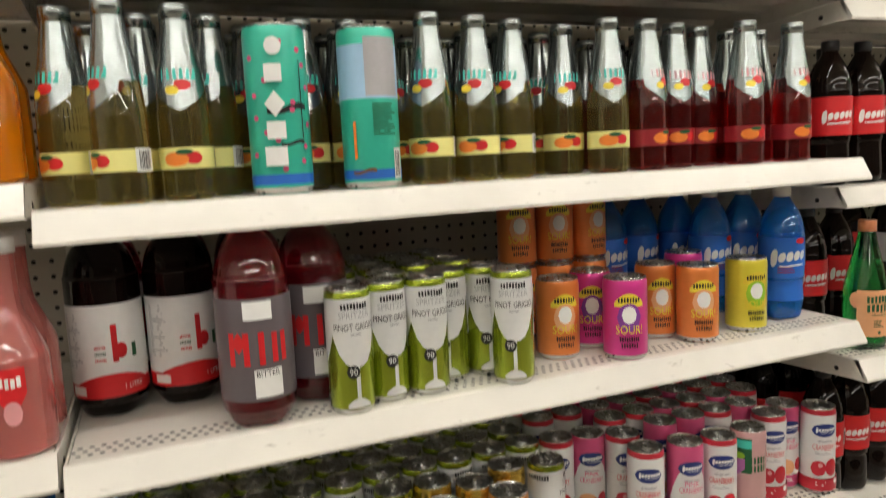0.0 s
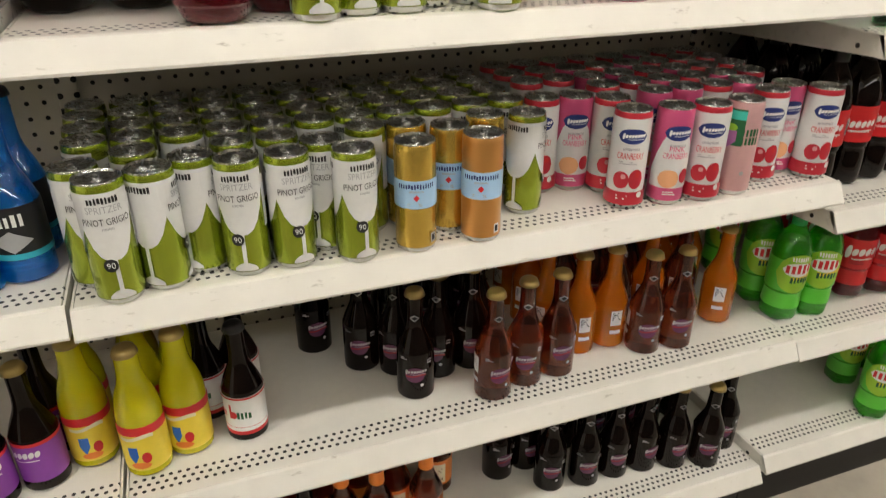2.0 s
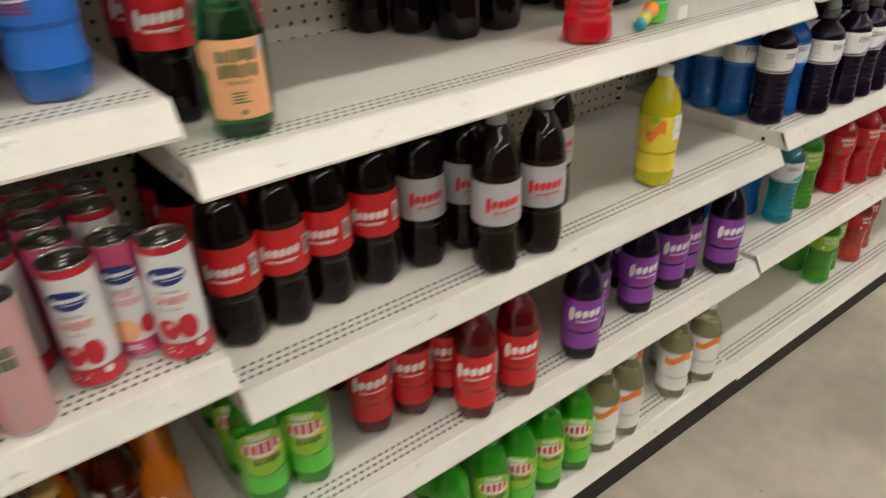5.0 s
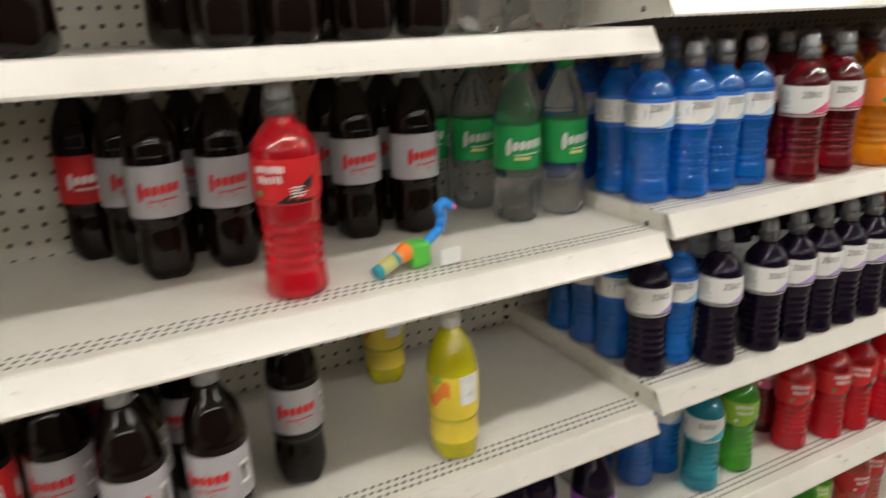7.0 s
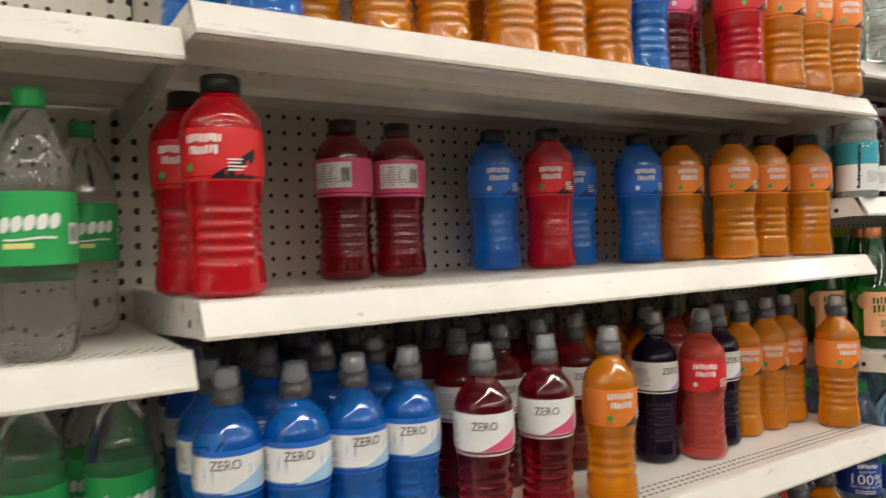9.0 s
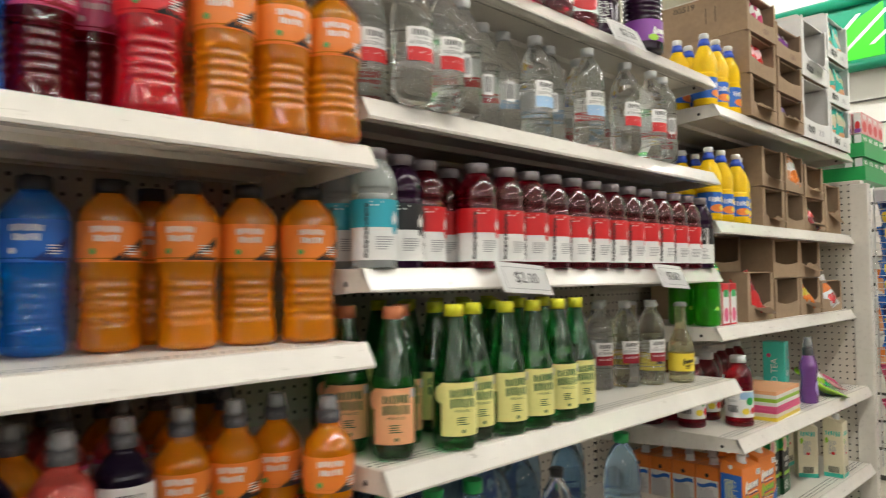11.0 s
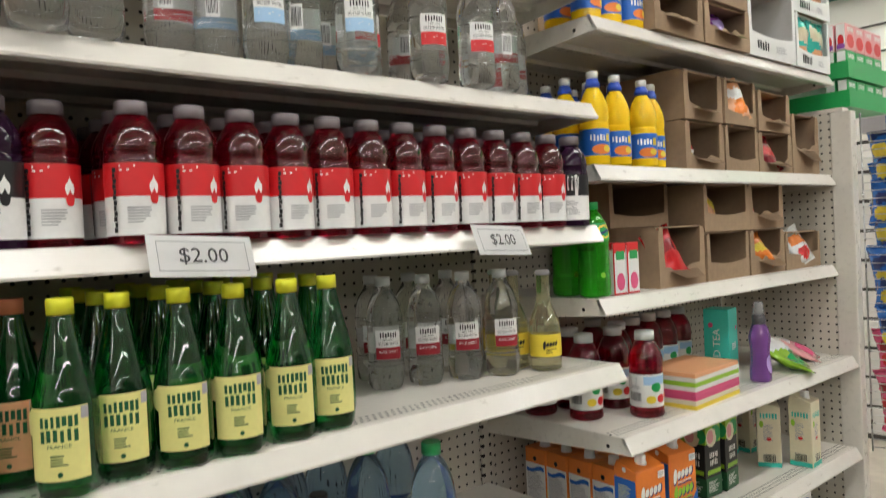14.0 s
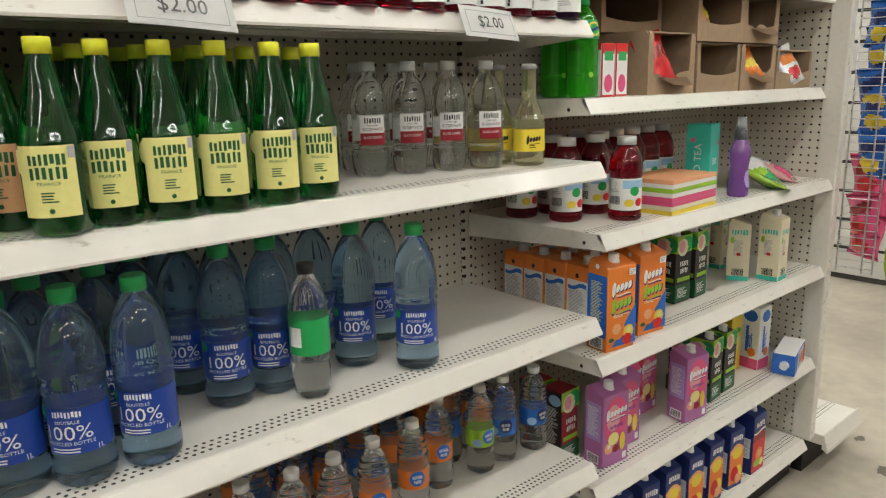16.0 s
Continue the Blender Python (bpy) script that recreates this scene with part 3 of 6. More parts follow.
# ---- gondola shelving: bays of 1.22 m along x, fronts near y = 0 ----
BAY = {"Z": -1.22, "A": 0.0, "B": 1.22, "C": 2.44, "D": 3.66, "E": 4.88}
LEVEL = {"Z0": (1.68, 0.047), "Z1": (1.425, 0), "Z2": (1.135, 0), "Z3": (0.806, 0), "Z4": (0.47, 0), "Z5": (0.136, 0),
         "A0": (1.695, 0.045), "A1": (1.396, 0), "A2": (1.118, 0), "A3": (0.80, 0), "A4": (0.465, 0), "A5": (0.136, 0),
         "B0": (1.662, 0.047), "B1": (1.345, 0.047), "B2": (1.047, 0), "B3": (0.74, 0), "B4": (0.46, 0), "B5": (0.16, 0),
         "CT": (1.985, 0.04), "C0": (1.683, 0.022), "C1": (1.393, 0.03), "C2": (1.074, 0), "C3": (0.772, 0), "C4": (0.47, 0), "C5": (0.15, 0),
         "D0": (2.027, 0.049), "D1": (1.763, 0.044), "D2": (1.502, 0.044), "D3": (1.209, 0), "D4": (0.858, 0), "D5": (0.498, 0), "D6": (0.13, 0),
         "E1": (1.953, 0.041), "E2": (1.633, 0.047), "E3": (1.341, 0.05), "E4": (1.048, 0), "E5": (0.753, 0), "E6": (0.425, 0), "E7": (0.115, 0)}
LIP = 0.036
BACK = 0.452


def top_of(shelf):
    return LEVEL[shelf][0] + LIP


def shelf_unit(code):
    z, front = LEVEL[code]
    x0 = BAY[code[0]] + 0.002
    w = 1.216
    base = code in ("Z5", "A5", "B5", "C5", "D6", "E7")
    root = empty("shelf", "cream enamelled steel base shelf with punched front" if base else "cream enamelled steel gondola shelf with punched front edge",
                 "shelf", "gondola shelves")
    bm = bmesh.new()
    d = BACK - 0.012 - front
    box(bm, (0.004, 0.020, -0.016), (w - 0.004, d, 0.0), 0, 0.0012)
    part("deck", bm, "deck", root)
    bm = bmesh.new()
    prism(bm, [(0.022, 0.001), (0.026, -0.002), (0.006, -LIP + 0.002), (0.0, -LIP), (-0.001, -LIP + 0.004), (0.017, -0.001)], 0, w)
    prism(bm, [(0.004, -LIP), (0.024, -LIP), (0.024, -LIP + 0.003), (0.006, -LIP + 0.003)], 0.001, w - 0.001)
    part("front_lip", bm, "lip", root, "scuffed price-channel lip")
    for s in (0.0, w - 0.003):
        bm = bmesh.new()
        prism(bm, [(0.018, -0.001), (d, -0.001), (d, -0.062), (d - 0.1, -0.056), (0.03, -LIP), (0.004, -LIP)], s, s + 0.003)
        rod(bm, (s - 0.0006, 0.06, -0.024), (s + 0.0036, 0.06, -0.024), 0.0045, 10, 1)
        part("bracket", bm, ["enamel", "kick"], root, "side bracket with a small round hole")
    for y in (0.16, 0.30):
        bm = bmesh.new()
        prism(bm, [(y, -0.016), (y + 0.03, -0.016), (y + 0.026, -0.026), (y + 0.004, -0.026)], 0.01, w - 0.01)
        part("stiffener", bm, "enamel", root)
    root.location = (x0, front, z + LIP)
    if base:
        bm = bmesh.new()
        box(bm, (x0, 0.055, 0.0), (x0 + w, 0.075, z + 0.002))
        setting("kick_plate", bm, "kick", "black recessed kick plate")


for code in LEVEL:
    shelf_unit(code)
for k, x in enumerate(BAY.values()):
    bm = bmesh.new()
    box(bm, (x + 0.016, BACK, 0.1), (x + 1.204, BACK + 0.012, 2.13))
    ob = setting("back_panel", bm, "peg", "beige pegboard back panel")
    bm = bmesh.new()
    box(bm, (-0.016, BACK - 0.008, 0.0), (0.016, BACK + 0.03, 2.14), 0, 0.002)
    post = setting("upright", bm, "slots", "slotted steel upright between bays")
    post.location.x = x
bm = bmesh.new()
box(bm, (-1.3, BACK + 0.03, 0.0), (6.1, BACK + 0.05, 2.12))
setting("gondola_core", bm, "wall", "rear face of the shelving run")
# end of the run: pegboard side and a wide front stile
bm = bmesh.new()
box(bm, (6.102, 0.06, 0.02), (6.118, 0.46, 1.868))
setting("end_panel", bm, "pegside", "beige pegboard end panel")
bm = bmesh.new()
box(bm, (6.100, -0.004, 0.15), (6.142, 0.06, 1.868), 0, 0.004)
setting("end_stile", bm, "enamel", "cream end stile of the shelving")
bm = bmesh.new()
box(bm, (6.10, 0.02, 1.868), (6.15, 0.47, 1.882), 0, 0.002)
setting("end_cap_rail", bm, "enamel")


def end_base():
    root = empty("end_shelf", "cream base shelf of the end display", "shelf")
    bm = bmesh.new()
    box(bm, (6.145, -0.03, 0.125), (6.45, 0.92, 0.165), 0, 0.003)
    part("deck", bm, "deck", root)
    bm = bmesh.new()
    vs = [(6.45, 0.165), (6.49, 0.105), (6.475, 0.10), (6.435, 0.125)]
    a = [bm.verts.new((x, -0.032, z)) for x, z in vs]
    b = [bm.verts.new((x, 0.925, z)) for x, z in vs]
    for i in range(4):
        bm.faces.new((a[i], b[i], b[(i + 1) % 4], a[(i + 1) % 4]))
    bm.faces.new(a)
    bm.faces.new(b[::-1])
    bmesh.ops.recalc_face_normals(bm, faces=list(bm.faces))
    part("front_lip", bm, "lip", root)
    bm = bmesh.new()
    prism(bm, [(-0.034, 0.11), (-0.050, 0.10), (-0.050, 0.112), (-0.034, 0.166), (-0.030, 0.166), (-0.030, 0.11)], 6.145, 6.47)
    part("side_lip", bm, "lip", root)
    bm = bmesh.new()
    box(bm, (6.14, 0.03, 0.0), (6.40, 0.9, 0.124))
    part("kick", bm, "kick", root, "black kick plate")


end_base()

# ---- where the goods stand: (x, y) of each base, shelf by shelf ----
SPOTS["A1 gold"] = [(0.036, 0.100), (0.092, 0.055), (0.161, 0.072), (0.200, 0.125), (0.472, 0.075), (0.543, 0.082), (0.606, 0.095), (0.708, 0.125), (0.752, 0.072)]
SPOTS["A1 red"] = [(0.822, 0.072), (0.890, 0.092), (0.955, 0.112), (1.003, 0.060), (1.105, 0.062)]
SPOTS["A1 tallcan"] = [(0.269, 0.06), (0.383, 0.06)]
SPOTS["A2 pinot"] = [(0.332, 0.038), (0.386, 0.06), (0.444, 0.059), (0.49, 0.095), (0.548, 0.094), (0.564, 0.038)]
SPOTS["A2 sour"] = [(0.678, 0.107), (0.756, 0.135), (0.762, 0.052), (0.878, 0.126), (0.919, 0.073), (1.028, 0.079)]
SPOTS["A2 faygo"] = [(1.138, 0.108)]
SPOTS["A3 pinot"] = [(0.033, 0.089), (0.062, 0.038), (0.118, 0.053), (0.168, 0.081), (0.22, 0.054), (0.282, 0.054), (0.333, 0.088), (0.366, 0.04), (0.647, 0.104)]
SPOTS["A3 pell"] = [(0.45, 0.041), (0.517, 0.087), (0.548, 0.039)]
SPOTS["A3 cran"] = [(0.706, 0.171), (0.763, 0.163), (0.814, 0.135), (0.809, 0.068), (0.88, 0.059), (0.943, 0.052), (1.009, 0.054), (1.09, 0.087), (1.145, 0.108), (1.188, 0.068)]
SPOTS["Z3 jones"] = [(-0.05, 0.125), (-0.108, 0.096)]
SPOTS["A4 yellow"] = [(0.037, 0.104), (0.1, 0.128)]
SPOTS["A4 brio"] = [(0.187, 0.13), (0.128, 0.203)]
SPOTS["A4 stew"] = [(0.335, 0.324), (0.407, 0.24), (0.464, 0.205), (0.475, 0.131), (0.531, 0.173), (0.597, 0.177), (0.6, 0.082), (0.667, 0.098), (0.734, 0.103), (0.924, 0.107), (0.991, 0.101)]
SPOTS["A4 orange"] = [(0.805, 0.15), (0.872, 0.15), (1.125, 0.148)]
SPOTS["A5 stew"] = [(0.677, 0.203), (0.744, 0.209), (0.766, 0.137), (0.841, 0.124), (0.91, 0.123), (0.978, 0.118), (1.045, 0.103), (1.114, 0.08), (1.183, 0.114)]
SPOTS["A5 beer"] = [(0.330, 0.135), (0.393, 0.120), (0.440, 0.170), (0.490, 0.125), (0.543, 0.215)]
SPOTS["A5 purple"] = [(0.262, 0.130), (0.20, 0.14)]
SPOTS["B4 moon"] = [(1.26, 0.189), (1.26, 0.114), (1.333, 0.107)]
SPOTS["B4 faygo"] = [(1.467, 0.138), (1.545, 0.129), (1.618, 0.125), (1.623, 0.052), (1.717, 0.048)]
SPOTS["B4 purple"] = [(1.88, 0.048), (2.079, 0.078), (2.202, 0.091), (2.349, 0.056)]
SPOTS["B5 moon"] = [(1.596, 0.172), (1.561, 0.053), (1.653, 0.048), (1.726, 0.048), (1.802, 0.048), (1.887, 0.048)]
SPOTS["B5 orangelab"] = [(1.967, 0.048), (2.046, 0.048), (2.23, 0.056), (2.332, 0.048)]
SPOTS["B3 cola"] = [(1.278, 0.133), (1.351, 0.135), (1.424, 0.141), (1.506, 0.142)]
SPOTS["B3 diet"] = [(1.59, 0.137), (1.676, 0.136), (1.665, 0.048), (1.759, 0.048), (1.884, 0.15)]
SPOTS["B2 cola"] = [(1.679, 0.396)]
SPOTS["B2 diet"] = [(1.759, 0.248), (1.848, 0.25), (2.047, 0.27), (2.135, 0.249)]
SPOTS["B2 sprite"] = [(2.281, 0.317), (2.298, 0.207), (2.388, 0.205)]
SPOTS["B2 perrier"] = [(1.309, 0.074)]
SPOTS["B1 cola"] = [(1.643, 0.12), (1.845, 0.12), (1.924, 0.12), (2.018, 0.12), (2.097, 0.12), (2.191, 0.12), (2.309, 0.12)]
SPOTS["C2 blue"] = [(2.48, 0.178), (2.48, 0.105), (2.551, 0.089), (2.624, 0.096), (2.697, 0.097)]
SPOTS["C2 red"] = [(2.778, 0.056), (2.885, 0.065)]
SPOTS["C3 bottles"] = [(2.48, 0.314), (2.48, 0.238), (2.48, 0.165), (2.48, 0.086), (2.552, 0.096), (2.613, 0.055), (2.718, 0.048), (2.793, 0.048), (2.866, 0.048), (2.939, 0.048), (3.012, 0.048)]
SPOTS["C4 bottles"] = [(2.554, 0.171), (2.627, 0.174), (2.65, 0.094), (2.756, 0.103), (2.922, 0.17), (2.915, 0.097), (3.017, 0.084), (3.093, 0.076), (3.184, 0.068)]
SPOTS["D0 juice"] = [(3.988, 0.10), (4.090, 0.092), (4.192, 0.096), (4.295, 0.102), (4.400, 0.112), (4.465, 0.195), (4.575, 0.096)]
SPOTS["D2 vit"] = [(3.845, 0.118), (3.938, 0.080), (4.015, 0.080), (4.089, 0.080), (4.162, 0.080), (4.235, 0.080), (4.309, 0.080), (4.382, 0.080), (4.455, 0.080), (4.528, 0.080), (4.601, 0.080), (4.675, 0.080), (4.748, 0.080), (4.821, 0.080)]
SPOTS["D4 dasani"] = [(3.752, 0.121), (3.83, 0.09), (3.918, 0.081), (4.084, 0.182), (4.167, 0.18), (4.34, 0.179), (4.417, 0.086), (4.455, 0.258), (4.052, 0.279)]
SPOTS["D4 sprite"] = [(4.201, 0.108)]
SPOTS["D5 pure"] = [(4.553, 0.198), (4.667, 0.181), (4.745, 0.183), (4.837, 0.17)]

MAKE, FIRST, KR = {}, {}, {}
order = random.Random(11)


def kind(key, radius, fn, *a, **k):
    MAKE[key], KR[key] = (fn, a, k), radius


PET = [(0.020, 0.0), (0.031, 0.004), (0.0355, 0.018), (0.0348, 0.05), (0.0335, 0.076), (0.036, 0.090), (0.036, 0.164), (0.0356, 0.175), (0.033, 0.194), (0.026, 0.216), (0.0165, 0.235), (0.0125, 0.244), (0.0125, 0.252)]


def pet(scale, wide=1.0):
    return [(r * wide, z * scale) for r, z in PET]


def pet_bottle(name, label, body, cap, lab, art, h=0.256, wide=1.04, span=(0.092, 0.162)):
    s = h / 0.264
    return bottle(name, label, pet(s, wide), body, (0.0145, 0.245 * s, 0.264 * s, cap, "screw"), [(span[0] * s, span[1] * s, lab)] if lab else (), art, shape=petal(0.16, 0.035))


Z = 0.124
script_red = [("white", "script", 0, Z, 0.058, 0.026), ("white", "blocks", 0, Z - 0.014, 0.04, 0.004), ("white", "rect", 0.045, Z, 0.014, 0.03), ("black", "code", 0.045, Z, 0.011, 0.022)]
script_grey = [("red", "script", 0, Z + 0.002, 0.056, 0.028), ("red", "lines", 0, Z - 0.017, 0.03, 0.008), ("white", "rect", 0.05, Z, 0.016, 0.03), ("black", "code", 0.05, Z, 0.013, 0.02)]
kind("cola", 0.0375, pet_bottle, "cola_bottle", "dark cola in a plastic bottle with a red label", "cola", "black", "red", [(0, script_red), (150, script_red)])
kind("diet", 0.0375, pet_bottle, "diet_cola_bottle", "dark diet cola in a plastic bottle with a silver label", "cola", "capgrey", "silver", [(0, script_grey), (150, script_grey)])
green_art = [("white", "script", 0, Z + 0.004, 0.064, 0.030), ("lemon", "rect", -0.005, Z - 0.017, 0.026, 0.005), ("white", "rect", 0.048, Z - 0.006, 0.014, 0.02), ("black", "code", 0.048, Z - 0.006, 0.011, 0.014)]
kind("sprite", 0.0375, pet_bottle, "lemon_lime_soda_bottle", "clear soda bottle with a bright green label", "clear", "green", "green", [(0, green_art), (150, green_art)])
kind("sprite_small", 0.034, pet_bottle, "lemon_lime_soda_bottle", "small clear soda bottle with a green label and black cap", "clear", "black", "green",
     [(-20, [("white", "rect", -0.02, Z - 0.01, 0.024, 0.034), ("grey", "lines", -0.02, Z - 0.01, 0.02, 0.03)])], h=0.235, wide=0.95)
moon_art = [("lime", "oval", 0, Z - 0.010, 0.085, 0.085), ("yellow", "wave", 0.012, Z - 0.016, 0.05, 0.016), ("white", "oval", 0, Z + 0.000, 0.062, 0.030), ("red", "blocks", 0, Z + 0.002, 0.054, 0.020), ("white", "blocks", 0, Z + 0.022, 0.035, 0.010), ("darkgreen", "blocks", 0.006, Z - 0.023, 0.04, 0.013)]
ink("moongreen", (0.10, 0.52, 0.04), 0.3)
kind("moon", 0.0375, pet_bottle, "green_soda_bottle", "bright green soda bottle with a red and yellow print", "green_drink", "green", "moongreen", [(0, moon_art), (160, moon_art)], h=0.225, span=(0.040, 0.166))
fay = [("white", "script", 0, Z - 0.01, 0.064, 0.034), ("darkred", "lines", 0, Z - 0.034, 0.04, 0.012), ("white", "rect", 0.05, Z - 0.01, 0.014, 0.04), ("black", "code", 0.05, Z - 0.01, 0.011, 0.03)]
kind("faygo", 0.0375, pet_bottle, "cherry_soda_bottle", "dark red soda bottle with a red label and white script", "colared", "black", "red", [(0, fay), (160, fay)], h=0.225, span=(0.040, 0.166))
kind("faypurple", 0.0375, pet_bottle, "grape_soda_bottle", "purple grape soda bottle with a purple label", "purple_drink", "black", "purple", [(0, fay), (160, fay)], h=0.225, span=(0.040, 0.166))
kind("fayblue", 0.0375, pet_bottle, "blue_soda_bottle", "blue soda bottle with a blue label and white script", "blue_drink", "white", "blue", [(0, fay + [("red", "oval", 0.02, Z + 0.016, 0.02, 0.01)]), (160, fay)], h=0.232, span=(0.040, 0.166))
kind("clearlab", 0.0375, pet_bottle, "orange_soda_bottle", "clear soda bottle with a white and orange label", "pale_drink", "white", "white", [(0, [("orange", "wave", 0, Z, 0.06, 0.036), ("grey", "lines", 0.04, Z, 0.02, 0.03)])], h=0.222, span=(0.040, 0.166))
kind("lemonade", 0.0375, pet_bottle, "lemonade_bottle", "yellow lemonade bottle with a white and orange label", "yellow_drink", "white", "yellow",
     [(-12, [("orange", "wave", -0.022, Z - 0.01, 0.035, 0.045), ("lime", "oval", -0.025, Z + 0.012, 0.016, 0.012), ("white", "rect", 0.026, Z - 0.004, 0.032, 0.046), ("grey", "lines", 0.026, Z - 0.004, 0.027, 0.042)])], h=0.225, span=(0.040, 0.166))
LITRE = [(0.026, 0.0), (0.038, 0.005), (0.0445, 0.02), (0.0455, 0.035), (0.0455, 0.168), (0.044, 0.186), (0.036, 0.212), (0.021, 0.232), (0.0135, 0.238), (0.0135, 0.242)]
kind("brio_big", 0.046, bottle, "bitter_soda_bottle", "large black soda bottle with white label and red band", LITRE, "cola", (0.0150, 0.236, 0.250, "black", "screw"), [(0.048, 0.150, "white"), (0.030, 0.048, "red")],
     [(18, [("red", "hill", 0, 0.053, 0.09, 0.016), ("red", "rect", 0.006, 0.100, 0.007, 0.048), ("red", "oval", 0.013, 0.090, 0.016, 0.020), ("red", "blocks", -0.012, 0.096, 0.014, 0.004), ("darkgreen", "blocks", -0.012, 0.088, 0.014, 0.004), ("red", "blocks", -0.012, 0.080, 0.014, 0.004), ("darkgreen", "rect", 0.030, 0.088, 0.006, 0.018), ("white", "t:1 LITRE", 0.026, 0.042, 0.024, 0.006)]),
      (-40, [("grey", "lines", 0, 0.105, 0.03, 0.07), ("white", "rect", 0, 0.04, 0.024, 0.012)])], shape=petal(0.14, 0.03))
kind("mio", 0.046, bottle, "bitter_soda_bottle", "large red soda bottle with smoky grey label, red letters", LITRE, "colared", (0.0150, 0.236, 0.250, "white", "screw"), [(0.036, 0.160, "smoke")],
     [(8, [("red", "rect", -0.030, 0.100, 0.007, 0.040), ("red", "rect", -0.012, 0.100, 0.007, 0.040), ("red", "diamond", -0.021, 0.108, 0.018, 0.026), ("red", "rect", 0.006, 0.100, 0.007, 0.040), ("red", "rect", 0.022, 0.100, 0.007, 0.036), ("red", "rect", 0.034, 0.100, 0.007, 0.036),
           ("white", "rect", 0.004, 0.146, 0.034, 0.022), ("white", "rect", 0.012, 0.058, 0.034, 0.034), ("black", "t:BITTER", 0.012, 0.070, 0.028, 0.007)])], shape=petal(0.14, 0.03))
ink("smoke", (0.13, 0.11, 0.12), 0.3)

FLASK = [(0.030, 0.0), (0.0385, 0.004), (0.0410, 0.012), (0.0395, 0.032), (0.0385, 0.085), (0.0400, 0.118), (0.0418, 0.128), (0.0420, 0.172), (0.0385, 0.188), (0.026, 0.204), (0.0185, 0.212), (0.0175, 0.222)]


def sport_drink(name, label, body, lab, dark, sport=False, h=None):
    if sport:
        prof = [(r * 0.885, z * 0.945) for r, z in FLASK]
        cap, zb = (0.0172, 0.206, 0.244, "capdark", "sport"), 0.140
    else:
        prof, cap, zb = FLASK, (0.0205, 0.212, 0.231, "black", "screw"), 0.149
    if h:
        s = h / 0.244
        prof, cap, zb = [(r * 1.08, z * s) for r, z in prof], (0.0185, 0.206 * s, 0.244 * s, cap[3], cap[4]), zb * s
    art = [(dark, "corner", 0.018, zb - 0.012, 0.05, 0.032), ("white", "blocks", -0.012, zb + 0.013, 0.040, 0.009), ("white", "blocks", -0.012, zb + 0.001, 0.032, 0.009), ("white", "lines", 0.024, zb - 0.014, 0.022, 0.014), ("green" if dark == "black" else "white", "oval", -0.028, zb - 0.016, 0.008, 0.008)]
    back = [("white", "rect", 0, zb, 0.06, 0.036), ("grey", "lines", -0.006, zb, 0.044, 0.03), ("black", "code", 0.022, zb, 0.012, 0.02)]
    return bottle(name, label, prof, body, cap, [(zb - 0.03, zb + 0.024, lab)] if not sport or h else [(zb - 0.028, zb + 0.022, lab)], [(0, art), (165, back)], ribs=(0.035, 0.100, 5, 0.0024), seg=24)


def zero_drink(name, label, body, lab, accent):
    prof = [(r * 0.875, z * 0.945) for r, z in FLASK]
    zb = 0.140
    art = [("white", "rect", 0, zb, 0.21, 0.036), (accent, "corner", 0.014, zb - 0.008, 0.05, 0.024), ("black", "t:ZERO", -0.006, zb + 0.010, 0.032, 0.010), ("grey", "lines", -0.055, zb, 0.03, 0.03), ("grey", "lines", 0.06, zb, 0.036, 0.03)]
    return bottle(name, label, prof, body, (0.0170, 0.206, 0.244, "capdark", "sport"), [(zb - 0.026, zb + 0.024, lab)], [(0, art)], ribs=(0.035, 0.098, 5, 0.0024), seg=24)


for key, body, lab, dark, word in (("p_red", "red_drink", "red", "black", "red"), ("p_crim", "crimson_drink", "pink", "darkred", "dark red"), ("p_blue", "blue_drink", "blue", "navy", "deep blue"),
                                   ("p_orange", "orange_drink", "orange", "black", "orange"), ("p_coral", "coral_drink", "red", "darkred", "coral red"), ("p_lime", "lime_drink", "lime", "darkgreen", "lime green")):
    kind(key, 0.0425, sport_drink, "sports_drink_bottle", word + " sports drink bottle, ribbed, with black cap", body, lab, dark)
    kind(key + "_s", 0.0375, sport_drink, "sports_drink_bottle", word + " sports drink bottle, ribbed, with grey sport cap", body, lab, dark, True)
kind("p_red_big", 0.041, sport_drink, "sports_drink_bottle", "tall red sports drink with a red label and grey sport cap", "red_drink", "red", "black", True, 0.262)
for key, body, lab, acc, word in (("z_blue", "blue_drink", "blue", "sky", "deep blue"), ("z_red", "crimson_drink", "white", "pink", "dark red"), ("z_purple", "purple_drink", "white", "lilac", "dark purple"),
                                  ("z_cyan", "cyan_drink", "white", "aqua", "turquoise"), ("z_orange", "orange_drink", "orange", "white", "orange"), ("z_coral", "coral_drink", "pink", "red", "coral pink")):
    kind(key, 0.0365, zero_drink, "sports_drink_bottle", word + " sports drink bottle with white label and sport cap", body, lab, acc)

VIT = [(r, z * 0.95) for r, z in [(0.030, 0.0), (0.0355, 0.003), (0.0365, 0.010), (0.0365, 0.112), (0.0350, 0.118), (0.0352, 0.128), (0.0365, 0.133), (0.033, 0.152), (0.024, 0.170), (0.0185, 0.178), (0.0185, 0.186)]]


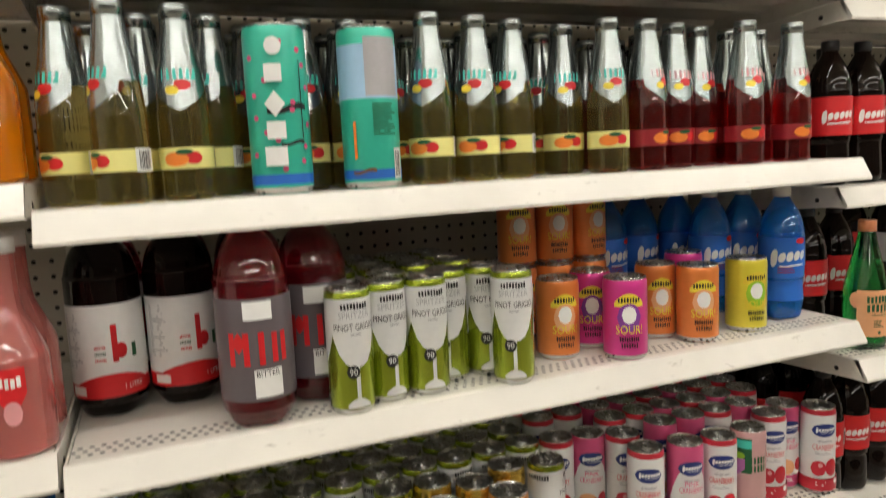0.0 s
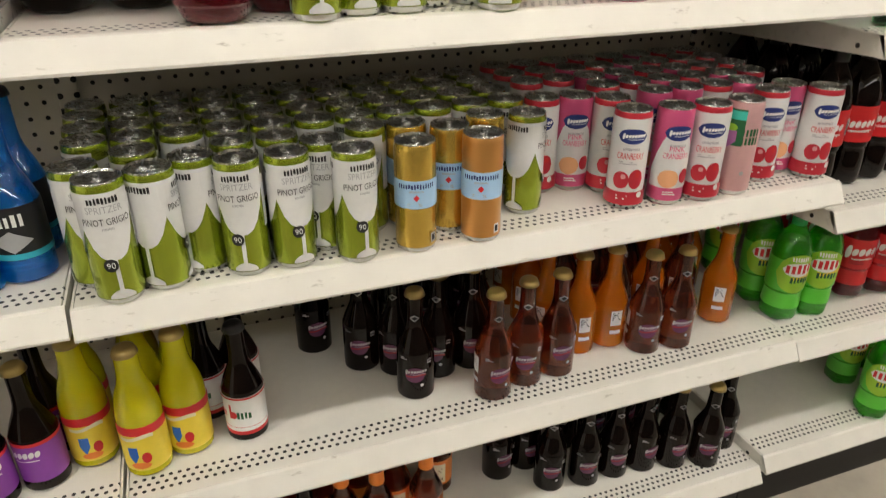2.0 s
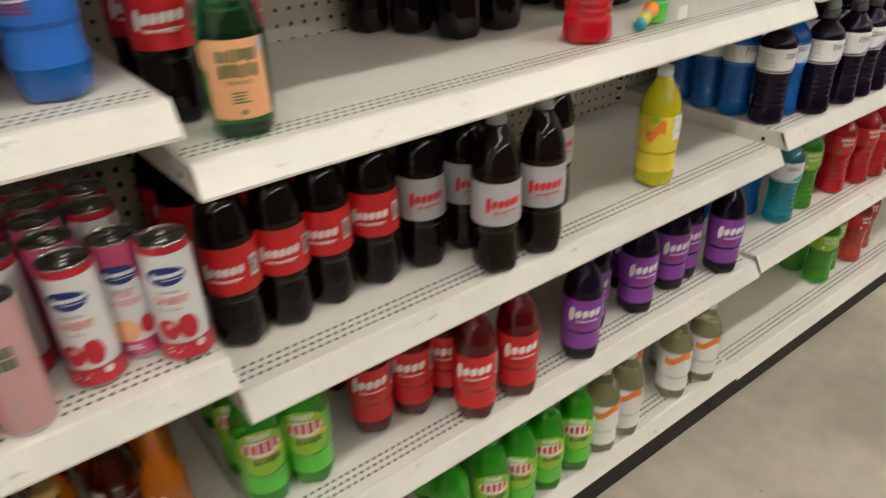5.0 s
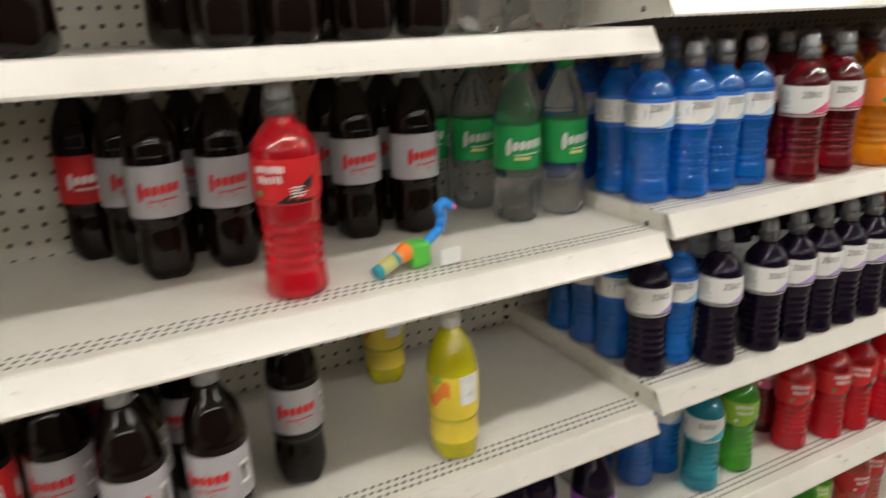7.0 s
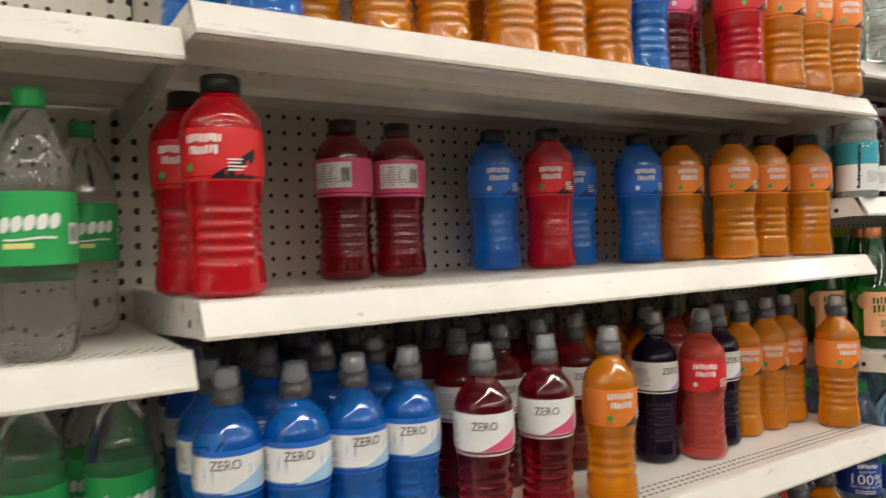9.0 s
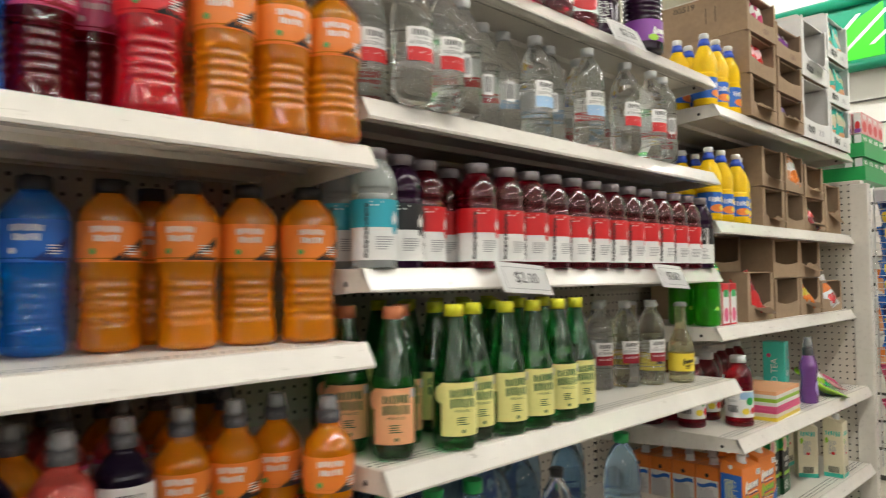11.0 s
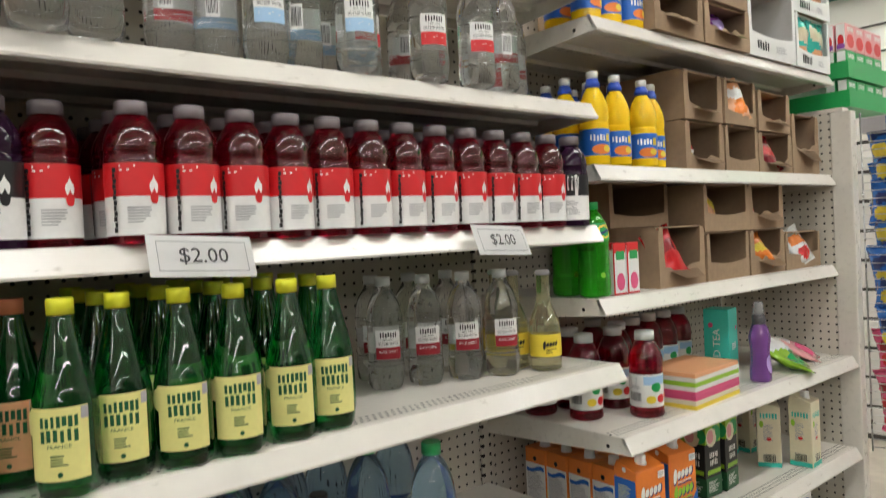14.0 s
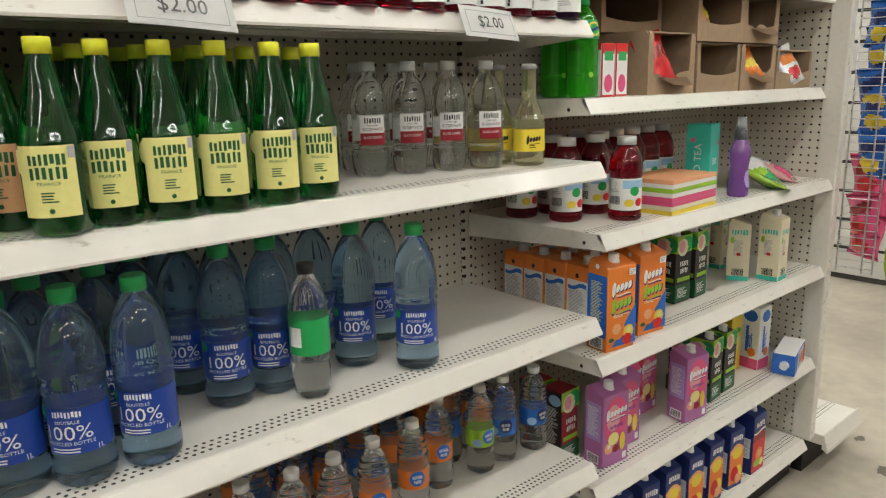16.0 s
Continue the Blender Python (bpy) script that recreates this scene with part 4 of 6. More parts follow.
def enhanced(name, label, body, top, low):
    art = [(top, "rect", 0, 0.0835, 0.228, 0.043), ("white", "lines", -0.012, 0.098, 0.022, 0.010), ("white", "drop", 0.020, 0.076, 0.013, 0.026), (top, "drop", 0.020, 0.062, 0.012, 0.022), ("grey", "lines", 0.0, 0.038, 0.03, 0.022)] + [("black", "rect", -0.031 + 0.0008 * (k % 2), 0.019 + 0.0069 * k, 0.0048 - 0.0012 * (k % 3 == 1), 0.0062) for k in range(12)]
    back = [("white", "rect", 0, 0.088, 0.024, 0.028), ("black", "code", 0, 0.09, 0.020, 0.02), ("grey", "lines", -0.004, 0.038, 0.04, 0.03)]
    return bottle(name, label, VIT, body, (0.0205, 0.169, 0.187, "capmauve", "screw"), [(0.012, 0.105, low)], [(0, art), (170, back)])


kind("vit", 0.0368, enhanced, "vitamin_drink_bottle", "dark red vitamin drink with a red and white label", "crimson_drink", "red", "white")
kind("vitdark", 0.0368, enhanced, "vitamin_drink_bottle", "nearly black vitamin drink with a grey label", "grape_drink", "black", "white")
kind("vitteal", 0.0368, enhanced, "vitamin_drink_bottle", "pale vitamin drink with a turquoise and white label", "white_drink", "aqua", "white")

SELT = [(r * 0.93, z * 0.915) for r, z in [(0.024, 0.0), (0.034, 0.004), (0.0375, 0.016), (0.0375, 0.05), (0.0365, 0.06), (0.0365, 0.13), (0.0375, 0.14), (0.036, 0.16), (0.029, 0.185), (0.017, 0.205), (0.013, 0.215), (0.013, 0.223)]]


def seltzer(name, label, colour, low=False):
    zc = 0.086
    art = [("white", "rect", 0, zc + 0.012, 0.05, 0.034), ("black", "blocks", 0, zc + 0.020, 0.034, 0.010), ("black", "t:NEW YORK", 0, zc + 0.011, 0.022, 0.003), ("black", "t:SELTZER WATER", 0, zc + 0.004, 0.040, 0.0055), (colour, "rect", 0, zc - 0.014, 0.05, 0.022),
           ("white", "t:BLACK CHERRY" if low else "lines", 0, zc - 0.011, 0.036, 0.005)]
    if low:
        art += [("darkred", "oval", 0.018, zc - 0.020, 0.014, 0.012)]
    back = [("white", "lines", 0, zc, 0.04, 0.05), ("white", "rect", 0.03, zc, 0.02, 0.04), ("black", "code", 0.03, zc, 0.016, 0.03)]
    return bottle(name, label, SELT, "clear", (0.0145, 0.196, 0.213, "whitecap", "screw"), (), [(0, art), (150, back)], shape=petal(0.14, 0.03))


ink("whitecap", (0.62, 0.64, 0.64), 0.35)
kind("hals_red", 0.0355, seltzer, "seltzer_bottle", "clear seltzer water bottle with a white and red label", "red")
kind("hals_blue", 0.0355, seltzer, "seltzer_bottle", "clear seltzer water bottle with a white and light blue label", "sky")
kind("hals_cherry", 0.0355, seltzer, "seltzer_bottle", "clear black cherry seltzer bottle with a white and dark red label", "darkred", True)

MINERAL = [(r * 0.885, z * 0.862) for r, z in [(0.022, 0.0), (0.036, 0.004), (0.0415, 0.018), (0.0415, 0.115), (0.039, 0.14), (0.0315, 0.175), (0.022, 0.215), (0.0165, 0.243), (0.0145, 0.252)]]


def mineral(name, label, cap, field, word):
    z = 0.068
    art = [(field, "rect", 0, z, 0.070, 0.084), (field, "oval", -0.032, z + 0.024, 0.034, 0.030), (word, "blocks", 0.002, z + 0.026, 0.044, 0.013), (word, "blocks", 0.002, z + 0.010, 0.044, 0.015),
           (word, "t:FRANCE", 0.002, z - 0.002, 0.026, 0.004), (word, "lines", 0.002, z - 0.018, 0.02, 0.014), ("grey", "rect", 0.031, z + 0.034, 0.009, 0.014), (word, "oval", 0.002, z - 0.034, 0.006, 0.006)]
    return bottle(name, label, MINERAL, "greenglass", (0.0150, 0.214, 0.2335, cap, "screw"), (), [(0, art)], shape=petal(0.18, 0.03))


kind("perrier", 0.0372, mineral, "sparkling_water_bottle", "green sparkling water bottle with a yellow label and cap", "lemoncap", "lemon", "darkgreen")
kind("peach", 0.0372, mineral, "sparkling_water_bottle", "green sparkling water bottle with a peach label and cap", "peachcap", "peach", "darkgreen")
ink("lemoncap", (0.72, 0.72, 0.03), 0.4)
ink("peachcap", (0.62, 0.22, 0.10), 0.4)

DAS = [(r * 0.95, z * 0.965) for r, z in [(0.026, 0.0), (0.039, 0.005), (0.0435, 0.018), (0.043, 0.045), (0.0415, 0.052), (0.0415, 0.118), (0.043, 0.126), (0.0435, 0.15), (0.043, 0.18), (0.038, 0.215), (0.026, 0.245), (0.0155, 0.260), (0.0155, 0.268)]]


def spring_water():
    z = 0.086
    art = [("white", "blocks", -0.006, z + 0.024, 0.040, 0.009), ("white", "t:BOUTEILLE", -0.006, z + 0.013, 0.032, 0.0045), ("white", "t:100%", -0.006, z - 0.002, 0.062, 0.020), ("white", "t:RECYCLED BOTTLE", -0.006, z - 0.017, 0.066, 0.005),
           ("white", "lines", -0.006, z - 0.027, 0.05, 0.008), ("white", "t:1L", 0.034, z - 0.027, 0.008, 0.007), ("green", "oval", -0.046, z + 0.024, 0.016, 0.016)]
    return bottle("water_bottle", "large clear water bottle with a dark blue label and green cap", DAS, "water", (0.0172, 0.254, 0.275, "green", "screw"), [(0.053, 0.117, "navyblue")], [(0, art), (175, art)], ribs=(0.12, 0.15, 2, 0.0015))


ink("navyblue", (0.012, 0.05, 0.30), 0.35)
kind("dasani", 0.042, spring_water)


def small_water(name, label, lab, ring):
    art = [(ring, "oval", 0, 0.095, 0.034, 0.034), ("white", "blocks", 0, 0.098, 0.022, 0.008), ("white", "blocks", 0, 0.088, 0.016, 0.007), ("grey", "lines", 0.04, 0.095, 0.02, 0.04), ("orange" if lab == "orange" else "sky", "oval", -0.03, 0.082, 0.024, 0.020)]
    return bottle(name, label, [(r * 0.97, z) for r, z in SELT], "clear", (0.0145, 0.196, 0.212, "white", "screw"), [(0.070, 0.112, lab)], [(0, art)], shape=petal(0.12, 0.03), ribs=(0.118, 0.15, 3, 0.002))


kind("pure_orange", 0.037, small_water, "flavoured_water_bottle", "clear flavoured water bottle with an orange and white label", "orange", "blue")
kind("pure_blue", 0.037, small_water, "flavoured_water_bottle", "clear water bottle with a blue round label", "blue", "navy")
kind("pure_lime", 0.037, small_water, "flavoured_water_bottle", "clear flavoured water bottle with a green and blue label", "lime", "blue")

GLASS = [(0.026, 0.0), (0.0315, 0.004), (0.0325, 0.012), (0.0325, 0.085), (0.031, 0.098), (0.024, 0.117), (0.0168, 0.135), (0.014, 0.155), (0.0135, 0.185), (0.0135, 0.196), (0.0145, 0.199)]


def soda_glass(name, label, body, cap="brass", bands=(), art=()):
    return bottle(name, label, GLASS, body, (0.0155, 0.195, 0.206, cap, "crown"), bands, art)


stew = [("plum", "oval", 0, 0.055, 0.036, 0.030), ("silver", "script", 0.002, 0.062, 0.038, 0.011), ("darkred", "wave", 0.002, 0.054, 0.036, 0.006), ("silver", "lines", 0.028, 0.080, 0.012, 0.01), ("silver", "lines", -0.02, 0.088, 0.014, 0.006), ("silver", "oval", 0.012, 0.035, 0.006, 0.006), ("silver", "diamond", 0, 0.158, 0.018, 0.012), ("black", "diamond", 0, 0.158, 0.012, 0.008)]
code = [("white", "rect", 0, 0.068, 0.022, 0.032), ("black", "lines", 0, 0.072, 0.018, 0.018), ("white", "rect", 0, 0.038, 0.022, 0.008)]
kind("stew_dark", 0.0328, soda_glass, "glass_soda_bottle", "dark glass soda bottle with a small dark red print", "cola", "brass", (), [(0, stew), (140, code)])
kind("stew_brown", 0.0328, soda_glass, "glass_soda_bottle", "brown root beer in a clear glass bottle with crown cap", "root_drink", "brass", (), [(10, stew), (-80, code)])
kind("stew_orange", 0.0328, soda_glass, "glass_soda_bottle", "orange cream soda in a clear glass bottle", "cream_orange", "brass", (), [(-10, code), (150, stew)])
hero = [("red", "rect", 0, 0.088, 0.2, 0.014), ("cream", "wave", 0, 0.077, 0.05, 0.012), ("blue", "shield", -0.008, 0.045, 0.014, 0.030), ("red", "oval", 0.010, 0.040, 0.014, 0.020), ("orange", "oval", 0.0, 0.026, 0.03, 0.012)]
kind("yellow_glass", 0.0335, bottle, "glass_soda_bottle", "bright yellow soda in glass with a yellow and red label", [(0.028, 0.0), (0.0325, 0.005), (0.0335, 0.014), (0.0335, 0.095), (0.0325, 0.115), (0.0275, 0.138), (0.0205, 0.158), (0.0175, 0.178), (0.0165, 0.20), (0.0155, 0.206)], "yellow_drink", (0.0165, 0.205, 0.217, "brass", "crown"), [(0.015, 0.085, "yellow"), (0.085, 0.096, "red")], [(0, hero)])
kind("purple_glass", 0.0315, soda_glass, "glass_soda_bottle", "dark glass soda bottle with a purple and white label", "cola", "brass", [(0.02, 0.09, "purple")], [(0, [("white", "script", 0, 0.07, 0.05, 0.022), ("red", "rect", 0, 0.088, 0.2, 0.006)])])
kind("brio", 0.0315, soda_glass, "glass_soda_bottle", "black glass soda bottle with a white label and red band", "cola", "black", [(0.022, 0.088, "white"), (0.015, 0.030, "red")],
     [(0, [("red", "rect", -0.014, 0.060, 0.004, 0.026), ("red", "oval", -0.009, 0.054, 0.012, 0.014), ("darkgreen", "blocks", 0.008, 0.054, 0.024, 0.013), ("red", "blocks", -0.026, 0.056, 0.008, 0.012), ("red", "rect", 0, 0.086, 0.19, 0.003)])])
kind("beer", 0.0315, soda_glass, "root_beer_bottle", "brown glass bottle with an orange and cream label", "root_drink", "brass", [(0.025, 0.088, "orange"), (0.150, 0.180, "orange")],
     [(0, [("cream", "rect", 0, 0.055, 0.034, 0.05), ("brown", "t:BEER", 0, 0.040, 0.026, 0.009), ("brown", "lines", 0, 0.062, 0.024, 0.016)])])
kind("jones", 0.0325, bottle, "glass_soda_bottle", "bright blue soda in glass with a black and white label", [(r * 1.06, z * 1.1) for r, z in GLASS], "blue_drink", (0.0158, 0.214, 0.226, "black", "crown"), [(0.035, 0.105, "black")],
     [(0, [("white", "blocks", 0, 0.088, 0.04, 0.016), ("grey", "diamond", 0, 0.06, 0.05, 0.03), ("aqua", "rect", 0, 0.040, 0.2, 0.008)])])
kind("pinkfizz", 0.0365, bottle, "glass_juice_bottle", "pink lemonade in a clear bottle with a red print", [(r * 1.18, z * 1.13) for r, z in GLASS], "pink_drink", (0.0175, 0.218, 0.236, "white", "screw"), (),
     [(15, [("red", "shield", 0, 0.075, 0.03, 0.05), ("white", "blocks", 0, 0.085, 0.022, 0.012), ("rose", "oval", 0, 0.052, 0.018, 0.026)])])
kind("orangefizz", 0.0365, bottle, "orange_drink_bottle", "orange drink in a clear bottle with a white label", [(r * 1.18, z * 1.13) for r, z in GLASS], "orange_drink", (0.0175, 0.218, 0.236, "orange", "screw"), (), [(30, [("white", "rect", 0, 0.09, 0.025, 0.06), ("grey", "lines", 0, 0.09, 0.02, 0.05)])])
CIDER = [(0.026, 0.0), (0.0300, 0.004), (0.0305, 0.012), (0.0305, 0.085), (0.0296, 0.105), (0.0258, 0.138), (0.0208, 0.170), (0.0165, 0.198), (0.0152, 0.216)]
for key, body, words, field in (("cider", "gold_drink", "gold sparkling cider in glass with a silver foil neck", "teal"), ("rosecider", "ruby_drink", "ruby sparkling cider in glass with a pink foil neck", "rose")):
    kind(key, 0.0310, bottle, "cider_bottle", words, CIDER, body, (0.0168, 0.204, 0.2215, "foil", "smooth"), [(0.134, 0.206, "foil"), (0.036, 0.060, "lemon" if key == "cider" else "darkred")],
         [(0, [("foil", "shield", 0, 0.126, 0.066, 0.050), (field, "rect", 0, 0.142, 0.040, 0.012), ("red", "oval", 0.004, 0.130, 0.02, 0.012), ("yellow", "oval", -0.008, 0.124, 0.016, 0.010), ("red", "oval", 0.010, 0.048, 0.02, 0.014), ("orange", "oval", -0.010, 0.047, 0.03, 0.016), ("darkgreen", "oval", 0.0, 0.055, 0.02, 0.006)]),
          (110, [("white", "rect", 0, 0.048, 0.026, 0.026), ("black", "code", 0, 0.048, 0.018, 0.02)])])
kind("bruce", 0.029, soda_glass, "ginger_soda_bottle", "clear glass soda bottle with a bright yellow label", "pale_drink", "silver", [(0.03, 0.075, "yellow")], [(0, [("black", "script", 0, 0.055, 0.032, 0.020), ("black", "lines", 0, 0.04, 0.02, 0.008)])])
JUG = [(0.024, 0.0), (0.031, 0.004), (0.033, 0.012), (0.033, 0.085), (0.0315, 0.095), (0.033, 0.11), (0.031, 0.135), (0.022, 0.160), (0.0150, 0.172), (0.0150, 0.180)]
kind("sunny", 0.0335, bottle, "orange_juice_bottle", "yellow citrus drink bottle with a blue label and blue cap", JUG, "sun_drink", (0.0165, 0.174, 0.208, "bluecap", "sport"), [(0.022, 0.080, "blue")],
     [(0, [("white", "blocks", -0.006, 0.060, 0.038, 0.014), ("yellow", "rect", 0.020, 0.060, 0.010, 0.016), ("orange", "oval", 0.004, 0.035, 0.05, 0.022), ("yellow", "oval", 0.016, 0.036, 0.02, 0.014)]), (150, [("white", "rect", 0, 0.05, 0.05, 0.05), ("grey", "lines", 0, 0.05, 0.044, 0.044)])])
ink("bluecap", (0.03, 0.09, 0.50), 0.4)
kind("jar", 0.0405, bottle, "juice_bottle", "dark red juice bottle with a fruit label and white cap", [(0.034, 0.0), (0.0395, 0.004), (0.040, 0.012), (0.039, 0.022), (0.039, 0.105), (0.040, 0.118), (0.038, 0.145), (0.027, 0.170), (0.020, 0.178), (0.020, 0.186)], "crimson_drink", (0.0225, 0.180, 0.200, "whitecap", "screw"), [(0.026, 0.102, "white")],
     [(0, [("sky", "rect", 0, 0.088, 0.06, 0.02), ("green", "oval", 0, 0.072, 0.026, 0.022), ("red", "oval", 0.012, 0.045, 0.022, 0.02), ("yellow", "oval", -0.014, 0.044, 0.024, 0.018), ("orange", "oval", 0.03, 0.05, 0.014, 0.014)]), (-75, [("black", "code", 0, 0.05, 0.03, 0.02), ("grey", "lines", 0, 0.08, 0.03, 0.03)])])
kind("grapejuice", 0.050, bottle, "grape_juice_bottle", "large dark grape juice bottle with a purple label", [(0.04, 0.0), (0.047, 0.005), (0.049, 0.016), (0.048, 0.13), (0.049, 0.15), (0.043, 0.19), (0.026, 0.225), (0.0175, 0.238), (0.0175, 0.248)], "grape_drink", (0.020, 0.240, 0.262, "black", "screw"), [(0.022, 0.075, "purple")],
     [(0, [("white", "script", 0.0, 0.047, 0.064, 0.026), ("lime", "oval", -0.03, 0.03, 0.03, 0.016)])], ribs=(0.08, 0.14, 5, 0.002))
kind("darkjuice", 0.050, bottle, "grape_juice_bottle", "large nearly black grape juice bottle with ribbed waist", [(0.04, 0.0), (0.047, 0.005), (0.049, 0.016), (0.048, 0.13), (0.049, 0.15), (0.043, 0.19), (0.026, 0.225), (0.0175, 0.238), (0.0175, 0.248)], "grape_drink", (0.020, 0.240, 0.262, "black", "screw"), (),
     [(0, [("white", "lines", -0.02, 0.05, 0.03, 0.05)])], ribs=(0.08, 0.14, 5, 0.002))
kind("redjuice", 0.050, bottle, "cranberry_juice_bottle", "large red juice bottle with a white and red label", [(0.04, 0.0), (0.047, 0.005), (0.049, 0.016), (0.048, 0.13), (0.049, 0.15), (0.043, 0.19), (0.026, 0.225), (0.0175, 0.238), (0.0175, 0.248)], "crimson_drink", (0.020, 0.240, 0.262, "white", "screw"), [(0.022, 0.12, "white")],
     [(0, [("red", "oval", 0.0, 0.045, 0.07, 0.04), ("grey", "lines", 0.05, 0.07, 0.03, 0.08), ("red", "rect", 0, 0.11, 0.3, 0.014)])])
kind("greenjuice", 0.034, bottle, "green_juice_bottle", "bright green bottle with a yellow and blue label", [(r * 1.05, z * 1.0) for r, z in SELT], "green_drink", (0.015, 0.196, 0.213, "green", "screw"), [(0.125, 0.165, "green")], [(0, [("yellow", "oval", 0.01, 0.146, 0.04, 0.03), ("navy", "wave", 0.01, 0.146, 0.034, 0.012), ("lime", "oval", 0.0, 0.05, 0.012, 0.012)])])
kind("lilacbottle", 0.029, bottle, "purple_squeeze_bottle", "purple squeeze bottle with a clear grey pump cap", [(0.024, 0.0), (0.0285, 0.004), (0.029, 0.03), (0.026, 0.06), (0.0255, 0.085), (0.029, 0.115), (0.028, 0.13), (0.021, 0.152), (0.0175, 0.160)], "lilac_drink", (0.0175, 0.158, 0.222, "capdark", "sport"), (), [(0, [("lilac", "oval", 0, 0.05, 0.03, 0.05)])])

r, h = 0.0288, 0.158
wine = [("canwhite", "goblet", 0, 0.104, 0.074, 0.086), ("canwhite", "rect", 0, 0.042, 0.005, 0.050), ("canwhite", "hill", 0, 0.016, 0.03, 0.012), ("black", "blocks", 0, 0.138, 0.036, 0.008), ("grey", "t:SPRITZER", 0, 0.127, 0.042, 0.0085), ("black", "t:PINOT GRIGIO", 0, 0.112, 0.056, 0.0085), ("grey", "blocks", 0, 0.103, 0.014, 0.003), ("black", "oval", -0.006, 0.056, 0.017, 0.017), ("white", "t:90", -0.006, 0.056, 0.010, 0.008)]
back = [("canwhite", "rect", 0, 0.10, 0.05, 0.07), ("grey", "lines", 0, 0.10, 0.04, 0.055), ("white", "rect", 0.004, 0.034, 0.024, 0.034), ("black", "code", 0.004, 0.034, 0.020, 0.026)]
kind("pinot", 0.029, can, "spritzer_can", "slim green and white wine spritzer can", r, h, "cangreen", (), [(0, wine), (118, back), (-120, wine[:4])])
berry = [("canwhite", "rect", 0, 0.0885, 0.182, 0.117), ("navy", "oval", 0, 0.120, 0.046, 0.024), ("white", "script", 0.002, 0.121, 0.036, 0.011), ("grey", "blocks", 0, 0.100, 0.026, 0.004), ("red", "t:CRANBERRY", 0, 0.089, 0.042, 0.010), ("grey", "lines", 0, 0.078, 0.034, 0.006), ("canred", "oval", -0.011, 0.050, 0.026, 0.028), ("canred", "oval", 0.012, 0.052, 0.024, 0.032), ("rose", "oval", -0.008, 0.056, 0.008, 0.008), ("red", "oval", 0.014, 0.060, 0.008, 0.010), ("canred", "rect", 0, 0.020, 0.182, 0.022), ("white", "lines", -0.004, 0.022, 0.024, 0.010), ("white", "oval", 0.022, 0.026, 0.010, 0.010)]
facts = [("white", "rect", 0, 0.080, 0.034, 0.105), ("grey", "lines", 0, 0.086, 0.028, 0.09), ("black", "code", 0, 0.020, 0.022, 0.012)]
kind("cran", 0.029, can, "cranberry_can", "slim red and white sparkling cranberry can", r, h, "canred", (), [(0, berry), (150, facts)])
pinkb = [("canwhite", "hill", 0, 0.080, 0.08, 0.10)] + [(("canpink" if c == "canred" else c), s, a, b, w, q) for c, s, a, b, w, q in berry[1:4]] + [("pink", "t:PINK", 0, 0.095, 0.024, 0.008), ("pink", "t:CRANBERRY", 0, 0.084, 0.042, 0.009), ("peach", "oval", -0.008, 0.046, 0.034, 0.030), ("canred", "oval", 0.018, 0.050, 0.018, 0.024), ("white", "lines", -0.002, 0.022, 0.024, 0.008)]
kind("cranpink", 0.029, can, "cranberry_can", "slim pink and white sparkling cranberry can", r, h, "canpink", (), [(0, pinkb), (150, facts)])
kind("blushcan", 0.029, can, "sparkling_water_can", "slim frosted pink and green sparkling water can", r, h, "rosecan", (), [(-55, [("darkgreen", "rect", 0, 0.115, 0.05, 0.06), ("teal", "rect", 0, 0.135, 0.05, 0.014), ("lime", "oval", 0.006, 0.115, 0.018, 0.012), ("mauve", "shield", 0, 0.095, 0.03, 0.03)]), (10, [("darkgreen", "blocks", 0, 0.108, 0.036, 0.012), ("darkgreen", "blocks", 0, 0.094, 0.036, 0.012), ("grey", "oval", 0, 0.04, 0.007, 0.007)])])
ink("rosecan", (0.62, 0.36, 0.36), 0.4, 0.2, 0.3)
fizz = [("sky", "rect", 0, 0.088, 0.182, 0.040), ("navy", "blocks", 0, 0.100, 0.054, 0.007), ("grey", "blocks", 0, 0.093, 0.02, 0.003), ("red", "diamond", 0, 0.084, 0.009, 0.010), ("grey", "lines", 0, 0.074, 0.026, 0.005), ("white", "rect", 0.026, 0.022, 0.009, 0.014), ("black", "rect", 0.026, 0.022, 0.006, 0.010)]
kind("pell", 0.029, can, "sparkling_water_can", "slim gold can with a light blue band", r, h, "cangold", (), [(0, fizz), (180, fizz)])
kind("pellcop", 0.029, can, "sparkling_water_can", "slim copper can with a light blue band", r, h, "cancopper", (), [(0, fizz), (180, fizz)])


def sour(key, col, low, word):
    art = [("yellow", "hill", 0, 0.092, 0.044, 0.020), ("black", "blocks", 0, 0.092, 0.034, 0.008), (low, "oval", 0, 0.066, 0.036, 0.042), ("white", "oval", 0, 0.070, 0.022, 0.026), ("yellow", "t:SOUR!", 0, 0.048, 0.040, 0.013), ("black", "blocks", 0, 0.034, 0.03, 0.007), ("black", "blocks", 0, 0.024, 0.026, 0.007)]
    kind(key, 0.0335, can, "sour_soda_can", word + " soda can with a cartoon-like splash", 0.033, 0.123, col, (), [(0, art), (140, [("silver", "rect", 0, 0.06, 0.04, 0.09), ("black", "code", 0.008, 0.06, 0.018, 0.07)])])


